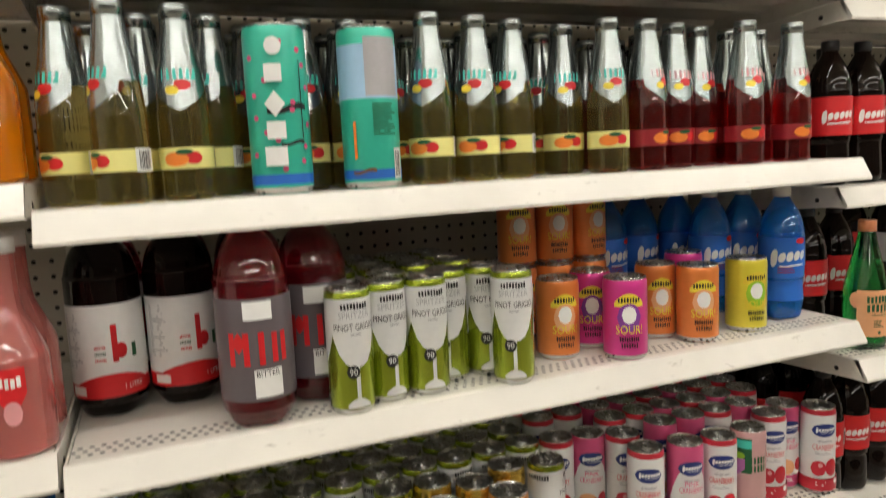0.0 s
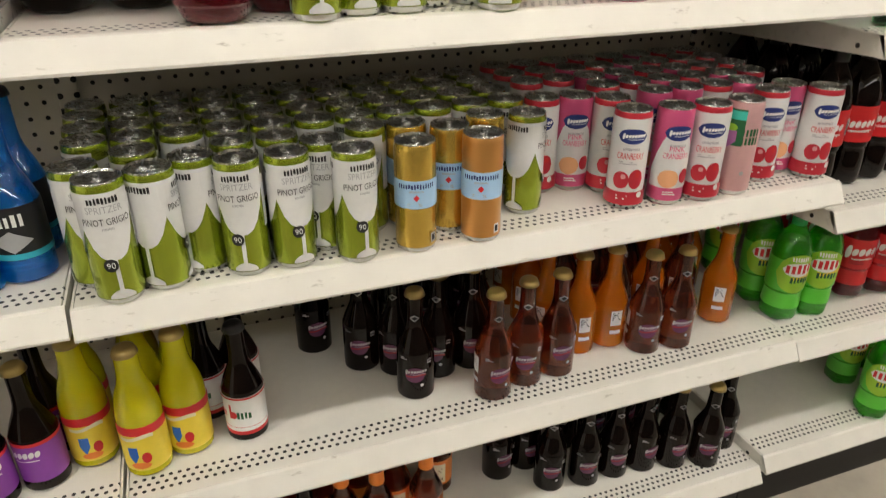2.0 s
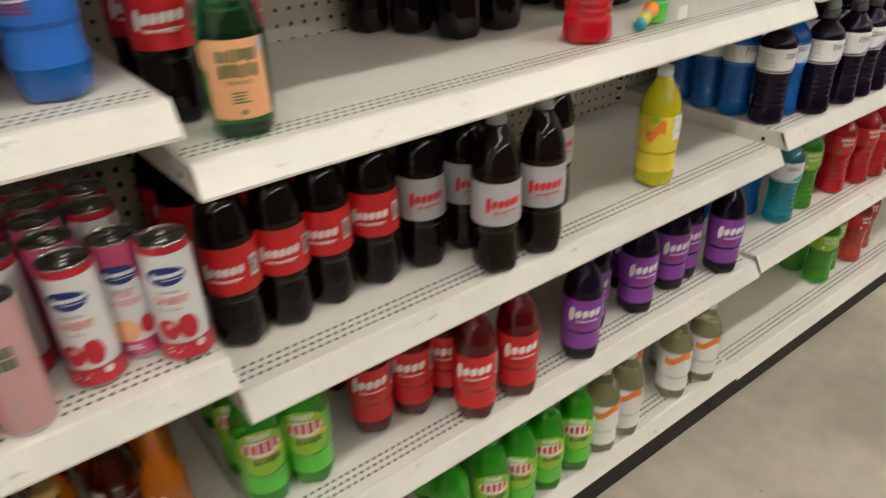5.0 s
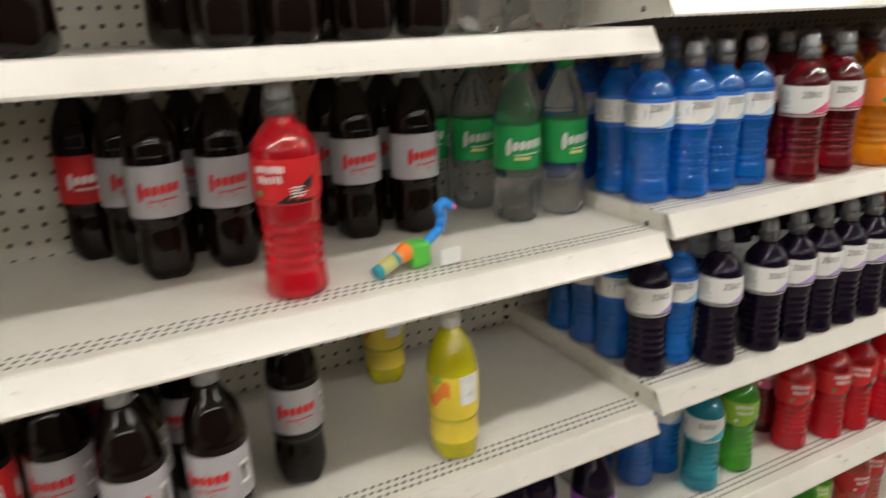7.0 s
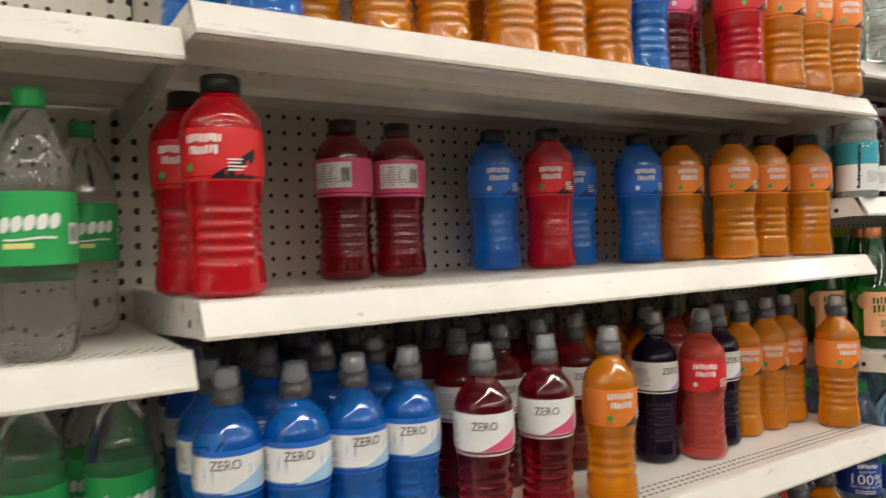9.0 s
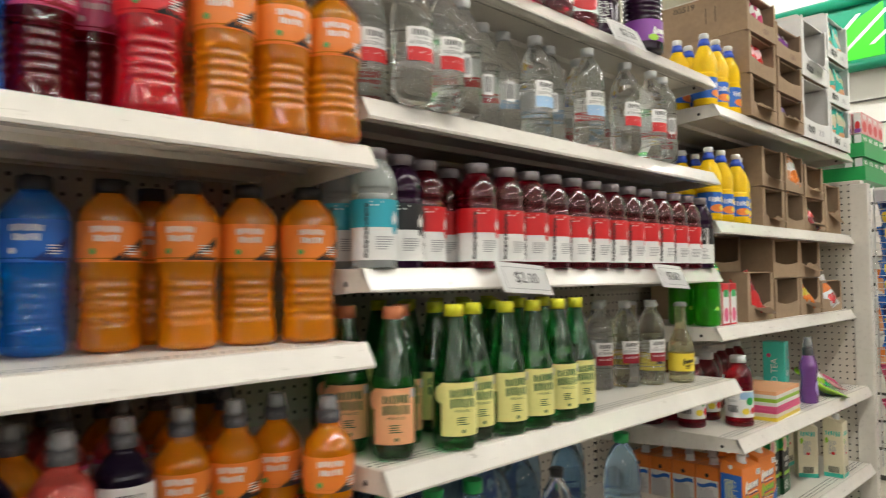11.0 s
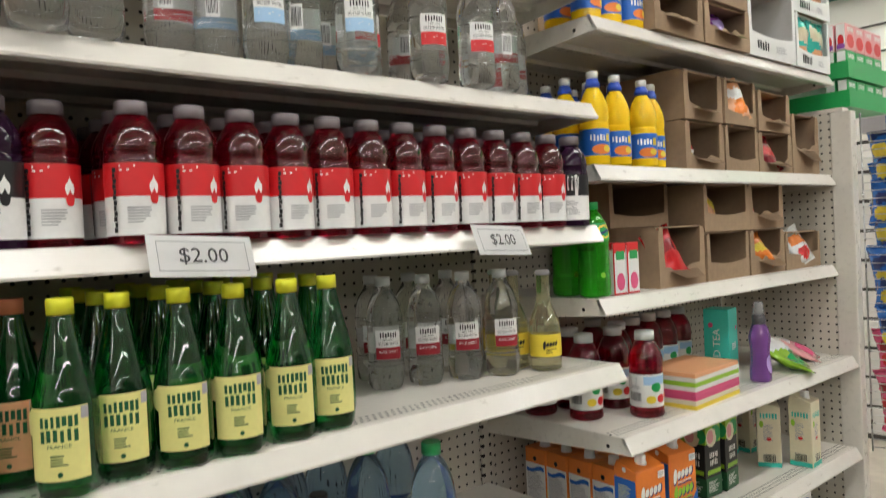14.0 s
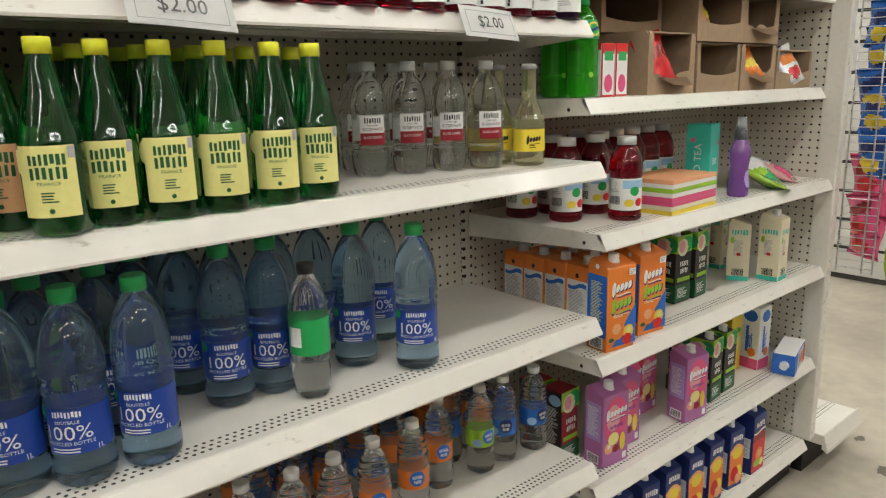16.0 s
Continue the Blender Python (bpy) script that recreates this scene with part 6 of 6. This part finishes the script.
z1, z2, z3 = top_of("E1"), top_of("E2"), top_of("E3")
put("sunny", "E1", [(4.925, 0.10), (4.925, 0.18), (5.00, 0.10), (5.085, 0.10), (4.995, 0.18)], turn=-20)
put("sunny", "E2", [(4.935, 0.10), (5.015, 0.10), (5.12, 0.10), (4.935, 0.18), (5.02, 0.18), (5.10, 0.17), (5.185, 0.12), (4.96, 0.26), (5.06, 0.26)], turn=-20)
for x0, x1, h, cols in ((5.105, 5.330, 0.127, ["", "red", "pink"]), (5.335, 5.560, 0.112, ["purple", "", "purple"])):
    for k, col in enumerate(cols):
        zz = z1 + k * (h + 0.002)
        display_box(x0, x1, 0.047, 0.40, zz, h, 0.045, torn=k == 0, art=[("brown", "code", 0.03, 0.02, 0.05, 0.018)] if k == 2 else ())
        for dx in (-0.055, 0.0, 0.055) if col and k else (0.02,) if col else ():
            bag("candy_bag", "shiny %s candy bag in a cardboard display" % col, 0.085, 0.115, 0.035, [col, "white" if k == 2 else "rose" if col == "red" else "lilac"], ((x0 + x1) / 2 + dx, 0.092, zz + (0.072 if k else 0.05)), 78, 300 * dx, 14 * (1 if dx < 0 else -1))
for k in range(2):
    display_box(5.565, 5.840, 0.047, 0.38, z1 + k * 0.212, 0.21, 0.062 + 0.01 * k, "whitecard", "cardin", torn=k, art=[("grey", "lines", 0.05, 0.03, 0.07, 0.022), ("black", "blocks", -0.06, 0.032, 0.07, 0.026)], label="white printed cardboard display box with an open front")
for k in range(3):
    display_box(5.845, 6.096, 0.047, 0.38, z1 + k * 0.167, 0.165, 0.050, "whitecard", "cardin", art=[("grey", "lines", 0.06, 0.024, 0.06, 0.018), ("black", "blocks", -0.05, 0.026, 0.07, 0.024)], label="white printed cardboard display box with an open front")
    for dx in (-0.056, 0.056):
        bag("drink_mix_pouch", "orange and green drink mix pouch in a box", 0.118, 0.165, 0.022, ["teal", "cream", "peach"], (5.970 + dx, 0.072, z1 + k * 0.167 + 0.080), 90, 0, 0, "pouch", "drink mix pouches")
for x0, x1, h, n, tear in ((5.28, 5.475, 0.128, 2, 1), (5.48, 5.665, 0.128, 2, 0), (5.67, 5.875, 0.120, 2, 1), (5.88, 6.075, 0.19, 1, 1)):
    for k in range(n):
        display_box(x0, x1, 0.085, 0.40, z2 + k * (h + 0.002), h, 0.034 + (0.05 if n == 1 else 0), torn=tear)
for x0, x1, h, n, tear in ((5.14, 5.355, 0.15, 1, 1), (5.360, 5.59, 0.128, 2, 0), (5.595, 5.80, 0.128, 2, 1), (5.805, 6.06, 0.115, 1, 0)):
    for k in range(n):
        display_box(x0, x1, 0.085, 0.40, z3 + k * (h + 0.002), h, 0.045, torn=tear)
display_box(5.10, 5.352, 0.19, 0.41, z3 + 0.152, 0.115, 0.03)
for k, (x, zz, cols, big) in enumerate(((5.37, z2 + 0.05, ["white", "red", "yellow"], 0.08), (5.57, z2 + 0.20, ["peach", "white", "orange"], 0.10), (5.77, z2 + 0.17, ["red", "yellow"], 0.11), (5.75, z2 + 0.05, ["darkred", "red"], 0.09), (5.97, z2 + 0.12, ["white", "peach", "orange"], 0.10),
                                       (5.20, z3 + 0.08, ["red", "darkred"], 0.11), (5.47, z3 + 0.185, ["peach", "yellow"], 0.08), (5.68, z3 + 0.06, ["orange", "yellow"], 0.09), (5.69, z3 + 0.18, ["white", "red"], 0.06), (5.93, z3 + 0.07, ["white", "orange", "red"], 0.10))):
    bag("candy_bag", "small crumpled candy bag in a cardboard box", big, big * 1.25, 0.03, cols, (x, 0.135 - 0.03 * (k % 2), zz), 74, 10 * (-1) ** k, 18 * (-1) ** k)
put("greenjuice", "E3", [(4.925, 0.11), (4.93, 0.19)])


def put_carton(key, shelf, spots, *a, turn=0, jitter=4, **k):
    first = None
    for x, y in spots:
        m = pose(x, y, top_of(shelf) + 0.0005, 0, 0, turn + order.uniform(-jitter, jitter))
        if first is None:
            first = carton(key, *a, **k)
            first.matrix_basis = m
        else:
            copy_thing(first, m)


put_carton("juice_box", "E3", [(4.985, 0.105), (5.035, 0.105), (4.985, 0.16), (5.035, 0.16)], "small white and red juice box", 0.045, 0.045, 0.118, "white", "red", [("white", "rect", 0, 0.05, 0.04, 0.09), ("pink", "oval", 0, 0.03, 0.03, 0.04), ("green", "rect", 0, 0.09, 0.03, 0.02)], [("green", "oval", 0, 0.04, 0.02, 0.05), ("red", "rect", 0, 0.11, 0.04, 0.014)], cap=None)
put("jar", "E4", [(4.935, 0.300), (4.968, 0.185), (5.078, 0.092), (5.185, 0.250), (5.03, 0.28), (5.10, 0.20), (5.28, 0.27), (5.37, 0.28), (5.46, 0.29), (5.06, 0.37), (5.20, 0.34), (5.55, 0.30)], turn=-25)


def notebooks():
    root = empty("paper_pack", "stack of striped coloured paper pads", "paper pads")
    for k, c in enumerate(("yellow", "cream", "pink", "pink", "white", "lime", "white", "peach")):
        bm = bmesh.new()
        hh = 0.011
        box(bm, (-0.115, -0.075, k * hh), (0.115, 0.075, (k + 1) * hh - 0.0004), 0, 0.001)
        ob = part("pad", bm, c, root)
        ob.location.x = 0.001 * (-1) ** k
    root.matrix_basis = pose(5.290, 0.105, top_of("E4"), 0, 0, 3)


notebooks()
put_carton("iced_tea_carton", "E4", [(5.530, 0.150)], "tall turquoise iced tea carton", 0.07, 0.07, 0.205, "teal", "teal", [("white", "blocks", 0, 0.10, 0.03, 0.02), ("pink", "oval", 0.02, 0.15, 0.012, 0.012), ("pink", "oval", -0.02, 0.06, 0.012, 0.012)], [("white", "v:ICED TEA", 0, 0.09, 0.02, 0.12), ("black", "wave", 0.01, 0.06, 0.03, 0.02), ("pink", "oval", -0.015, 0.16, 0.014, 0.014)], cap=None, turn=10)
put("lilacbottle", "E4", [(5.578, 0.062)])
bag("candy_pouch", "bright green candy pouch lying on the shelf", 0.15, 0.19, 0.03, ["lime", "white", "green"], (5.78, 0.085, top_of("E4") + 0.045), 32, 20, 4)
bag("candy_pouch", "pink and white candy pouch lying on the shelf", 0.15, 0.20, 0.03, ["rose", "white", "pink"], (5.95, 0.15, top_of("E4") + 0.036), 20, 35, 0)
delight = [("blue", "rect", 0, 0.035, 0.066, 0.06), ("yellow", "wave", 0, 0.085, 0.066, 0.075), ("navy", "blocks", 0.001, 0.119, 0.060, 0.024), ("red", "blocks", 0, 0.120, 0.058, 0.020), ("navy", "blocks", 0.001, 0.092, 0.056, 0.022), ("yellow", "blocks", 0, 0.093, 0.054, 0.018), ("orange", "oval", 0.006, 0.042, 0.052, 0.044), ("peach", "oval", 0.010, 0.044, 0.030, 0.026), ("yellow", "oval", -0.018, 0.030, 0.022, 0.020), ("green", "oval", 0.022, 0.064, 0.016, 0.008), ("white", "lines", 0, 0.155, 0.05, 0.010)]
panel = [("white", "rect", 0, 0.080, 0.068, 0.140), ("grey", "lines", 0, 0.086, 0.056, 0.09), ("blue", "wave", 0, 0.135, 0.06, 0.02), ("black", "oval", 0, 0.162, 0.012, 0.012), ("white", "rect", 0, 0.02, 0.04, 0.024), ("black", "code", 0, 0.02, 0.034, 0.02)]
put_carton("juice_carton", "E5", [(5.000, 0.140), (5.000, 0.212), (5.000, 0.284), (5.000, 0.356), (5.074, 0.178), (5.074, 0.250), (5.074, 0.322)], "orange juice carton with a white cap and nutrition panel", 0.070, 0.070, 0.188, "orange", "orange", delight, panel, turn=-3, jitter=3)
five = [("orange", "rect", 0, 0.10, 0.09, 0.19), ("blue", "corner", 0.01, 0.06, 0.08, 0.10), ("navy", "script", 0.001, 0.153, 0.070, 0.044), ("white", "script", -0.001, 0.155, 0.066, 0.038), ("navy", "script", 0.001, 0.113, 0.070, 0.046), ("lime", "script", -0.001, 0.115, 0.066, 0.040), ("cream", "lines", 0, 0.086, 0.060, 0.008), ("orange", "oval", -0.012, 0.050, 0.050, 0.046), ("peach", "oval", -0.016, 0.054, 0.030, 0.026), ("yellow", "oval", 0.024, 0.042, 0.036, 0.034), ("red", "oval", 0.020, 0.024, 0.034, 0.028), ("lemon", "oval", 0.026, 0.046, 0.020, 0.018), ("darkgreen", "oval", -0.034, 0.030, 0.018, 0.010), ("white", "rect", 0.030, 0.188, 0.022, 0.016), ("grey", "lines", 0.030, 0.188, 0.018, 0.012)]
fives = [("blue", "rect", 0, 0.11, 0.062, 0.15), ("lemon", "lines", 0, 0.12, 0.04, 0.10), ("white", "rect", 0, 0.02, 0.044, 0.028), ("black", "code", 0, 0.02, 0.036, 0.024), ("white", "oval", 0, 0.205, 0.012, 0.012)]
put_carton("citrus_carton", "E5", [(4.985, 0.056), (5.135, 0.070), (5.15, 0.137)], "large orange and blue citrus juice carton", 0.095, 0.064, 0.222, "orange", "orange", five, fives, gable=0.018, turn=-6, jitter=4)
mm = [("lime", "rect", 0, 0.172, 0.073, 0.05), ("green", "oval", 0.014, 0.17, 0.05, 0.045), ("cream", "oval", -0.006, 0.162, 0.05, 0.05), ("darkgreen", "rect", 0, 0.03, 0.073, 0.05), ("white", "lines", 0, 0.03, 0.05, 0.03), ("rose", "oval", -0.012, 0.165, 0.03, 0.036), ("green", "oval", 0.022, 0.17, 0.02, 0.016), ("white", "blocks", 0, 0.115, 0.04, 0.015), ("white", "blocks", 0, 0.095, 0.036, 0.015), ("lime", "rect", 0, 0.07, 0.06, 0.012)]
put_carton("apple_carton", "E5", [(5.415, 0.155), (5.500, 0.150), (5.415, 0.225), (5.500, 0.220)], "black and green apple juice carton", 0.075, 0.065, 0.20, "black", "black", mm, mm, gable=0.015)
cr = [("teal", "blocks", 0, 0.155, 0.05, 0.016), ("grey", "lines", 0, 0.105, 0.03, 0.05), ("red", "oval", 0, 0.085, 0.014, 0.010), ("lime", "oval", -0.02, 0.13, 0.012, 0.02), ("teal", "rect", 0, 0.008, 0.064, 0.014), ("black", "code", 0, 0.028, 0.034, 0.022)]
put_carton("iced_tea_carton", "E5", [(5.835, 0.062), (5.86, 0.26), (5.77, 0.29), (5.68, 0.30)], "cream iced tea carton with a yellow top", 0.068, 0.066, 0.215, "cream", "cream", cr, cr, gable=0.02)
put_carton("iced_tea_carton", "E5", [(5.765, 0.140)], "cream iced tea carton with green print", 0.068, 0.066, 0.20, "cream", "cream", cr, cr, turn=25, gable=0.02, cap=None)
fr = [("pink", "oval", 0, 0.12, 0.085, 0.13), ("rose", "oval", -0.01, 0.13, 0.05, 0.07), ("mauve", "rect", 0, 0.03, 0.09, 0.05), ("purple", "script", 0.002, 0.143, 0.080, 0.038), ("purple", "blocks", 0, 0.106, 0.05, 0.010), ("peach", "oval", -0.026, 0.052, 0.03, 0.03), ("darkred", "oval", 0.0, 0.045, 0.024, 0.02), ("white", "oval", -0.026, 0.056, 0.012, 0.012), ("white", "script", 0, 0.145, 0.075, 0.034), ("lemon", "oval", -0.01, 0.075, 0.04, 0.034), ("yellow", "oval", 0.022, 0.06, 0.02, 0.05), ("white", "rect", 0.03, 0.02, 0.014, 0.018)]
frs = [("lilac", "rect", 0, 0.12, 0.05, 0.10), ("white", "lines", 0, 0.12, 0.04, 0.08), ("white", "rect", 0, 0.02, 0.04, 0.026), ("black", "code", 0, 0.02, 0.034, 0.02)]
put_carton("fruit_carton", "E6", [(5.020, 0.085), (5.125, 0.120), (5.390, 0.075)], "magenta fruit drink carton with lemon pictures", 0.092, 0.064, 0.21, "mauve", "mauve", fr, frs, gable=0.018, turn=-5)
put_carton("berry_carton", "E6", [(4.945, 0.175), (4.945, 0.255)], "black and red berry juice carton", 0.066, 0.066, 0.195, "black", "darkred", mm, [("white", "lines", 0, 0.1, 0.04, 0.10), ("sky", "oval", 0.01, 0.17, 0.04, 0.03)], cap=None)
put_carton("red_carton", "E6", [(5.245, 0.195), (5.33, 0.20)], "red fruit punch carton", 0.075, 0.066, 0.20, "red", "red", fr, frs, gable=0.015)
put_carton("apple_carton", "E6", [(5.545, 0.105), (5.640, 0.112), (5.545, 0.18), (5.640, 0.19)], "black and green apple juice carton", 0.075, 0.065, 0.20, "black", "black", mm, mm, gable=0.015)
put_carton("lemon_carton", "E6", [(5.80, 0.175)], "yellow lemon drink carton", 0.07, 0.066, 0.20, "yellow", "yellow", [("lemon", "oval", 0, 0.10, 0.05, 0.06), ("green", "oval", 0.01, 0.14, 0.03, 0.02)], cap=None)
oa = [("blue", "blocks", 0, 0.10, 0.02, 0.05), ("pink", "rect", 0, 0.02, 0.066, 0.036), ("orange", "oval", 0.01, 0.06, 0.03, 0.03), ("blue", "oval", 0, 0.185, 0.05, 0.04), ("blue", "rect", -0.008, 0.105, 0.010, 0.09)]
put_carton("white_juice_carton", "E6", [(5.885, 0.120)], "tall white juice carton with blue and pink print", 0.07, 0.066, 0.215, "white", "white", oa, oa, cap=None)
lying = carton("white_juice_carton", "white juice carton lying on its side, with blue top", 0.07, 0.07, 0.19, "white", "blue", [("white", "rect", 0, 0.072, 0.0695, 0.144), ("red", "rect", 0, 0.03, 0.068, 0.04), ("orange", "oval", 0, 0.08, 0.04, 0.05), ("blue", "blocks", 0, 0.12, 0.05, 0.02)], [("orange", "oval", 0, 0.07, 0.05, 0.06), ("blue", "rect", 0, 0.165, 0.068, 0.045), ("blue", "blocks", 0, 0.12, 0.05, 0.02)])
lying.matrix_basis = pose(6.06, 0.062, top_of("E6") + 0.0355, 0, -90, 14)
al = [("red", "rect", 0, 0.070, 0.083, 0.13), ("darkred", "hill", 0, 0.13, 0.083, 0.03), ("lemon", "oval", 0.022, 0.03, 0.03, 0.026), ("white", "wave", 0, 0.145, 0.08, 0.014), ("white", "blocks", 0, 0.17, 0.055, 0.018), ("orange", "oval", 0, 0.065, 0.05, 0.045), ("lime", "oval", -0.01, 0.035, 0.05, 0.025), ("peach", "oval", 0.004, 0.066, 0.03, 0.026)]
als = [("white", "rect", 0, 0.09, 0.05, 0.07), ("grey", "lines", 0, 0.09, 0.042, 0.06)]
put_carton("punch_carton", "E7", [(5.770, 0.060)], "navy and red fruit punch carton with a white cap", 0.085, 0.066, 0.222, "navy", "navy", al, als, gable=0.02)
al2 = [("orange", "rect", 0, 0.075, 0.070, 0.12), ("peach", "hill", 0, 0.135, 0.070, 0.03), ("yellow", "oval", 0.012, 0.05, 0.04, 0.05), ("yellow", "oval", 0, 0.12, 0.05, 0.04), ("white", "blocks", 0, 0.17, 0.05, 0.018), ("red", "oval", -0.008, 0.05, 0.04, 0.05), ("peach", "oval", 0.01, 0.03, 0.03, 0.035)]
put_carton("peach_carton", "E7", [(5.630, 0.062), (5.510, 0.065), (5.395, 0.065), (5.28, 0.07), (5.17, 0.07), (5.06, 0.08), (5.630, 0.135), (5.510, 0.14), (5.395, 0.14), (5.28, 0.145)], "navy and orange fruit drink carton with a white cap", 0.072, 0.066, 0.215, "navy", "navy", al2, als, gable=0.02, turn=-4)

# a candy toy left on a shelf of bay B
toy = empty("candy_toy", "plastic candy toy with a blue handle and green collar", "toy")
ink("toyblue", (0.02, 0.25, 0.75), 0.3)
ink("toygreen", (0.10, 0.50, 0.06), 0.3)
bm = bmesh.new()
rod(bm, (-0.06, -0.012, 0.010), (-0.022, -0.002, 0.020), 0.0095, 14)
part("candy_tube", bm, "aqua", toy, "clear tube of coloured candy")
bm = bmesh.new()
for k, q in enumerate((-0.050, -0.042, -0.034)):
    rod(bm, (q - 0.002, -0.012 + (q + 0.06) * 0.26, 0.010 + (q + 0.06) * 0.26), (q + 0.003, -0.012 + (q + 0.063) * 0.26, 0.010 + (q + 0.063) * 0.26), 0.0102, 14)
part("candy_ring", bm, "yellow", toy)
bm = bmesh.new()
bmesh.ops.create_cone(bm, cap_ends=True, segments=14, radius1=0.010, radius2=0.014, depth=0.02, matrix=pose(-0.013, 0, 0.022, 0, 75, 12))
part("nozzle", bm, "orange", toy)
bm = bmesh.new()
box(bm, (-0.004, -0.014, 0.002), (0.026, 0.016, 0.036), 0, 0.005)
part("collar", bm, "toygreen", toy)
bm = bmesh.new()
pts = [(0.026, 0.004, 0.026), (0.042, 0.006, 0.036), (0.056, 0.008, 0.044), (0.060, 0.008, 0.060), (0.054, 0.008, 0.074), (0.064, 0.008, 0.080), (0.074, 0.008, 0.072)]
for p, q in zip(pts, pts[1:]):
    rod(bm, p, q, 0.0065, 10)
    bmesh.ops.create_icosphere(bm, subdivisions=2, radius=0.0068, matrix=Matrix.Translation(q))
part("handle", bm, "toyblue", toy, "curved blue handle", True)
bm = bmesh.new()
bmesh.ops.create_icosphere(bm, subdivisions=2, radius=0.005, matrix=Matrix.Translation((0.078, 0.006, 0.070)))
part("tip", bm, "pink", toy, "", True)
bm = bmesh.new()
box(bm, (0.030, -0.030, 0.004), (0.062, -0.028, 0.026))
part("hang_tag", bm, "white", toy, "white bar-code tag")
toy.matrix_basis = pose(2.045, 0.085, top_of("B2") + 0.001, 0, 0, 8)

# ---- the end of the run: wire rack with hanging bags, boxes on top ----
rack = empty("wire_rack", "chrome wire side rack hooked on the shelf end", "wire rack")
for k in range(42):
    bm = bmesh.new()
    z = 0.785 + k * 0.0258
    rod(bm, (6.150, -0.012, z), (6.165, -0.120, z), 0.0016, 5)
    part("wire", bm, "steel", rack)
for y in (-0.012, -0.088, -0.120):
    bm = bmesh.new()
    rod(bm, (6.152 - y * 0.08, y, 0.77), (6.152 - y * 0.08, y, 1.86), 0.0028, 6)
    part("upright_wire", bm, "steel", rack)
for z in (0.80, 1.10, 1.42, 1.70, 1.855):
    bm = bmesh.new()
    rod(bm, (6.166, -0.120, z), (6.46, -0.130, z), 0.002, 5)
    part("front_wire", bm, "steel", rack)
bm = bmesh.new()
box(bm, (6.148, -0.085, 1.795), (6.150, -0.015, 1.84))
part("bracket", bm, "silver", rack, "flat steel hook plate")
for k in range(14):
    z = 1.77 - k * 0.068
    cols = ["blue", "navy", "yellow"] if k < 10 else ["pink", "darkred", "red"]
    bag("snack_bag", "glossy blue snack bag hanging in a wire rack" if k < 10 else "glossy pink snack bag hanging in a wire rack", 0.115, 0.15, 0.05, cols, (6.205 + 0.018 * (k % 3), -0.060 - 0.010 * (k % 2), z), 82 + 5 * (k % 3), 74 + 7 * (k % 4), 6 * (-1) ** k)
hang = [(6.30, -0.150, 1.74, ["red", "white", "peach"]), (6.37, -0.165, 1.73, ["red", "cream", "red"]), (6.29, -0.150, 1.55, ["aqua", "yellow", "sky"]), (6.37, -0.165, 1.53, ["darkred", "red", "silver"]),
        (6.31, -0.150, 1.33, ["lime", "white", "orange"]), (6.37, -0.170, 1.32, ["lime", "white", "orange"]), (6.30, -0.150, 1.13, ["blue", "yellow", "sky"]), (6.37, -0.165, 1.12, ["red", "white", "peach"]),
        (6.30, -0.150, 0.98, ["darkred", "orange", "red"]), (6.37, -0.165, 0.97, ["red", "yellow", "orange"]), (6.31, -0.150, 0.84, ["lime", "white", "orange"]), (6.38, -0.165, 0.83, ["lime", "white", "orange"])]
for k, (x, y, z, cols) in enumerate(hang):
    bag("gummy_bag", "hanging bag of gummy sweets with bright print", 0.115, 0.19, 0.032, cols, (x, y, z), 84, -30 + 8 * (k % 3), 5 * (-1) ** k)
for k in range(6):
    bag("cookie_bag", "hanging bag of small cookies, orange and white", 0.12, 0.18, 0.04, ["white", "orange", "peach"], (6.56, -0.05 + 0.10 * (k % 2), 1.50 - 0.17 * (k // 2)), 86, 75, 3)
bag("blue_pouch", "blue plastic pouch on the end base shelf", 0.12, 0.13, 0.05, ["toyblue", "white"], (6.24, 0.10, 0.225), 80, 60, 0)


def tray(x, y, z):
    root = empty("display_tray", "green cardboard tray on top of the shelf end", "tray")
    for name, lo, hi in (("bottom", (0, 0, 0), (0.34, 0.30, 0.004)), ("front", (0, 0, 0.004), (0.34, 0.004, 0.055)), ("side", (0, 0.004, 0.004), (0.004, 0.30, 0.055)), ("side", (0.336, 0.004, 0.004), (0.34, 0.30, 0.055)), ("back", (0.004, 0.296, 0.004), (0.336, 0.30, 0.055))):
        bm = bmesh.new()
        box(bm, lo, hi)
        part(name, bm, "green", root)
    root.location = (x, y, z)


tray(6.135, 0.01, 1.885)
tray(6.135, 0.01, 1.979)
first = {}
for k in range(24):
    layer, i = divmod(k, 8)
    col, face = (("green", "orange"), ("green", "yellow"), ("rose", "red"))[layer]
    x, y = 6.185 + 0.078 * (i % 4), 0.035 + 0.036 * (i // 4)
    z = (1.890, 1.984, 2.071)[layer]
    m = pose(x, y, z + 0.001, 0, 0, 0)
    if layer in first:
        copy_thing(first[layer], m)
    else:
        first[layer] = carton("gelatin_box", "small bright printed dessert mix box", 0.075, 0.030, 0.086, "white", col, [(face, "oval", 0.0, 0.03, 0.06, 0.045), ("white", "blocks", 0, 0.068, 0.05, 0.016)], [(face, "oval", 0, 0.03, 0.02, 0.04), ("purple", "rect", 0, 0.012, 0.024, 0.016)], cap=None, group="dessert mix boxes")
        first[layer].matrix_basis = m
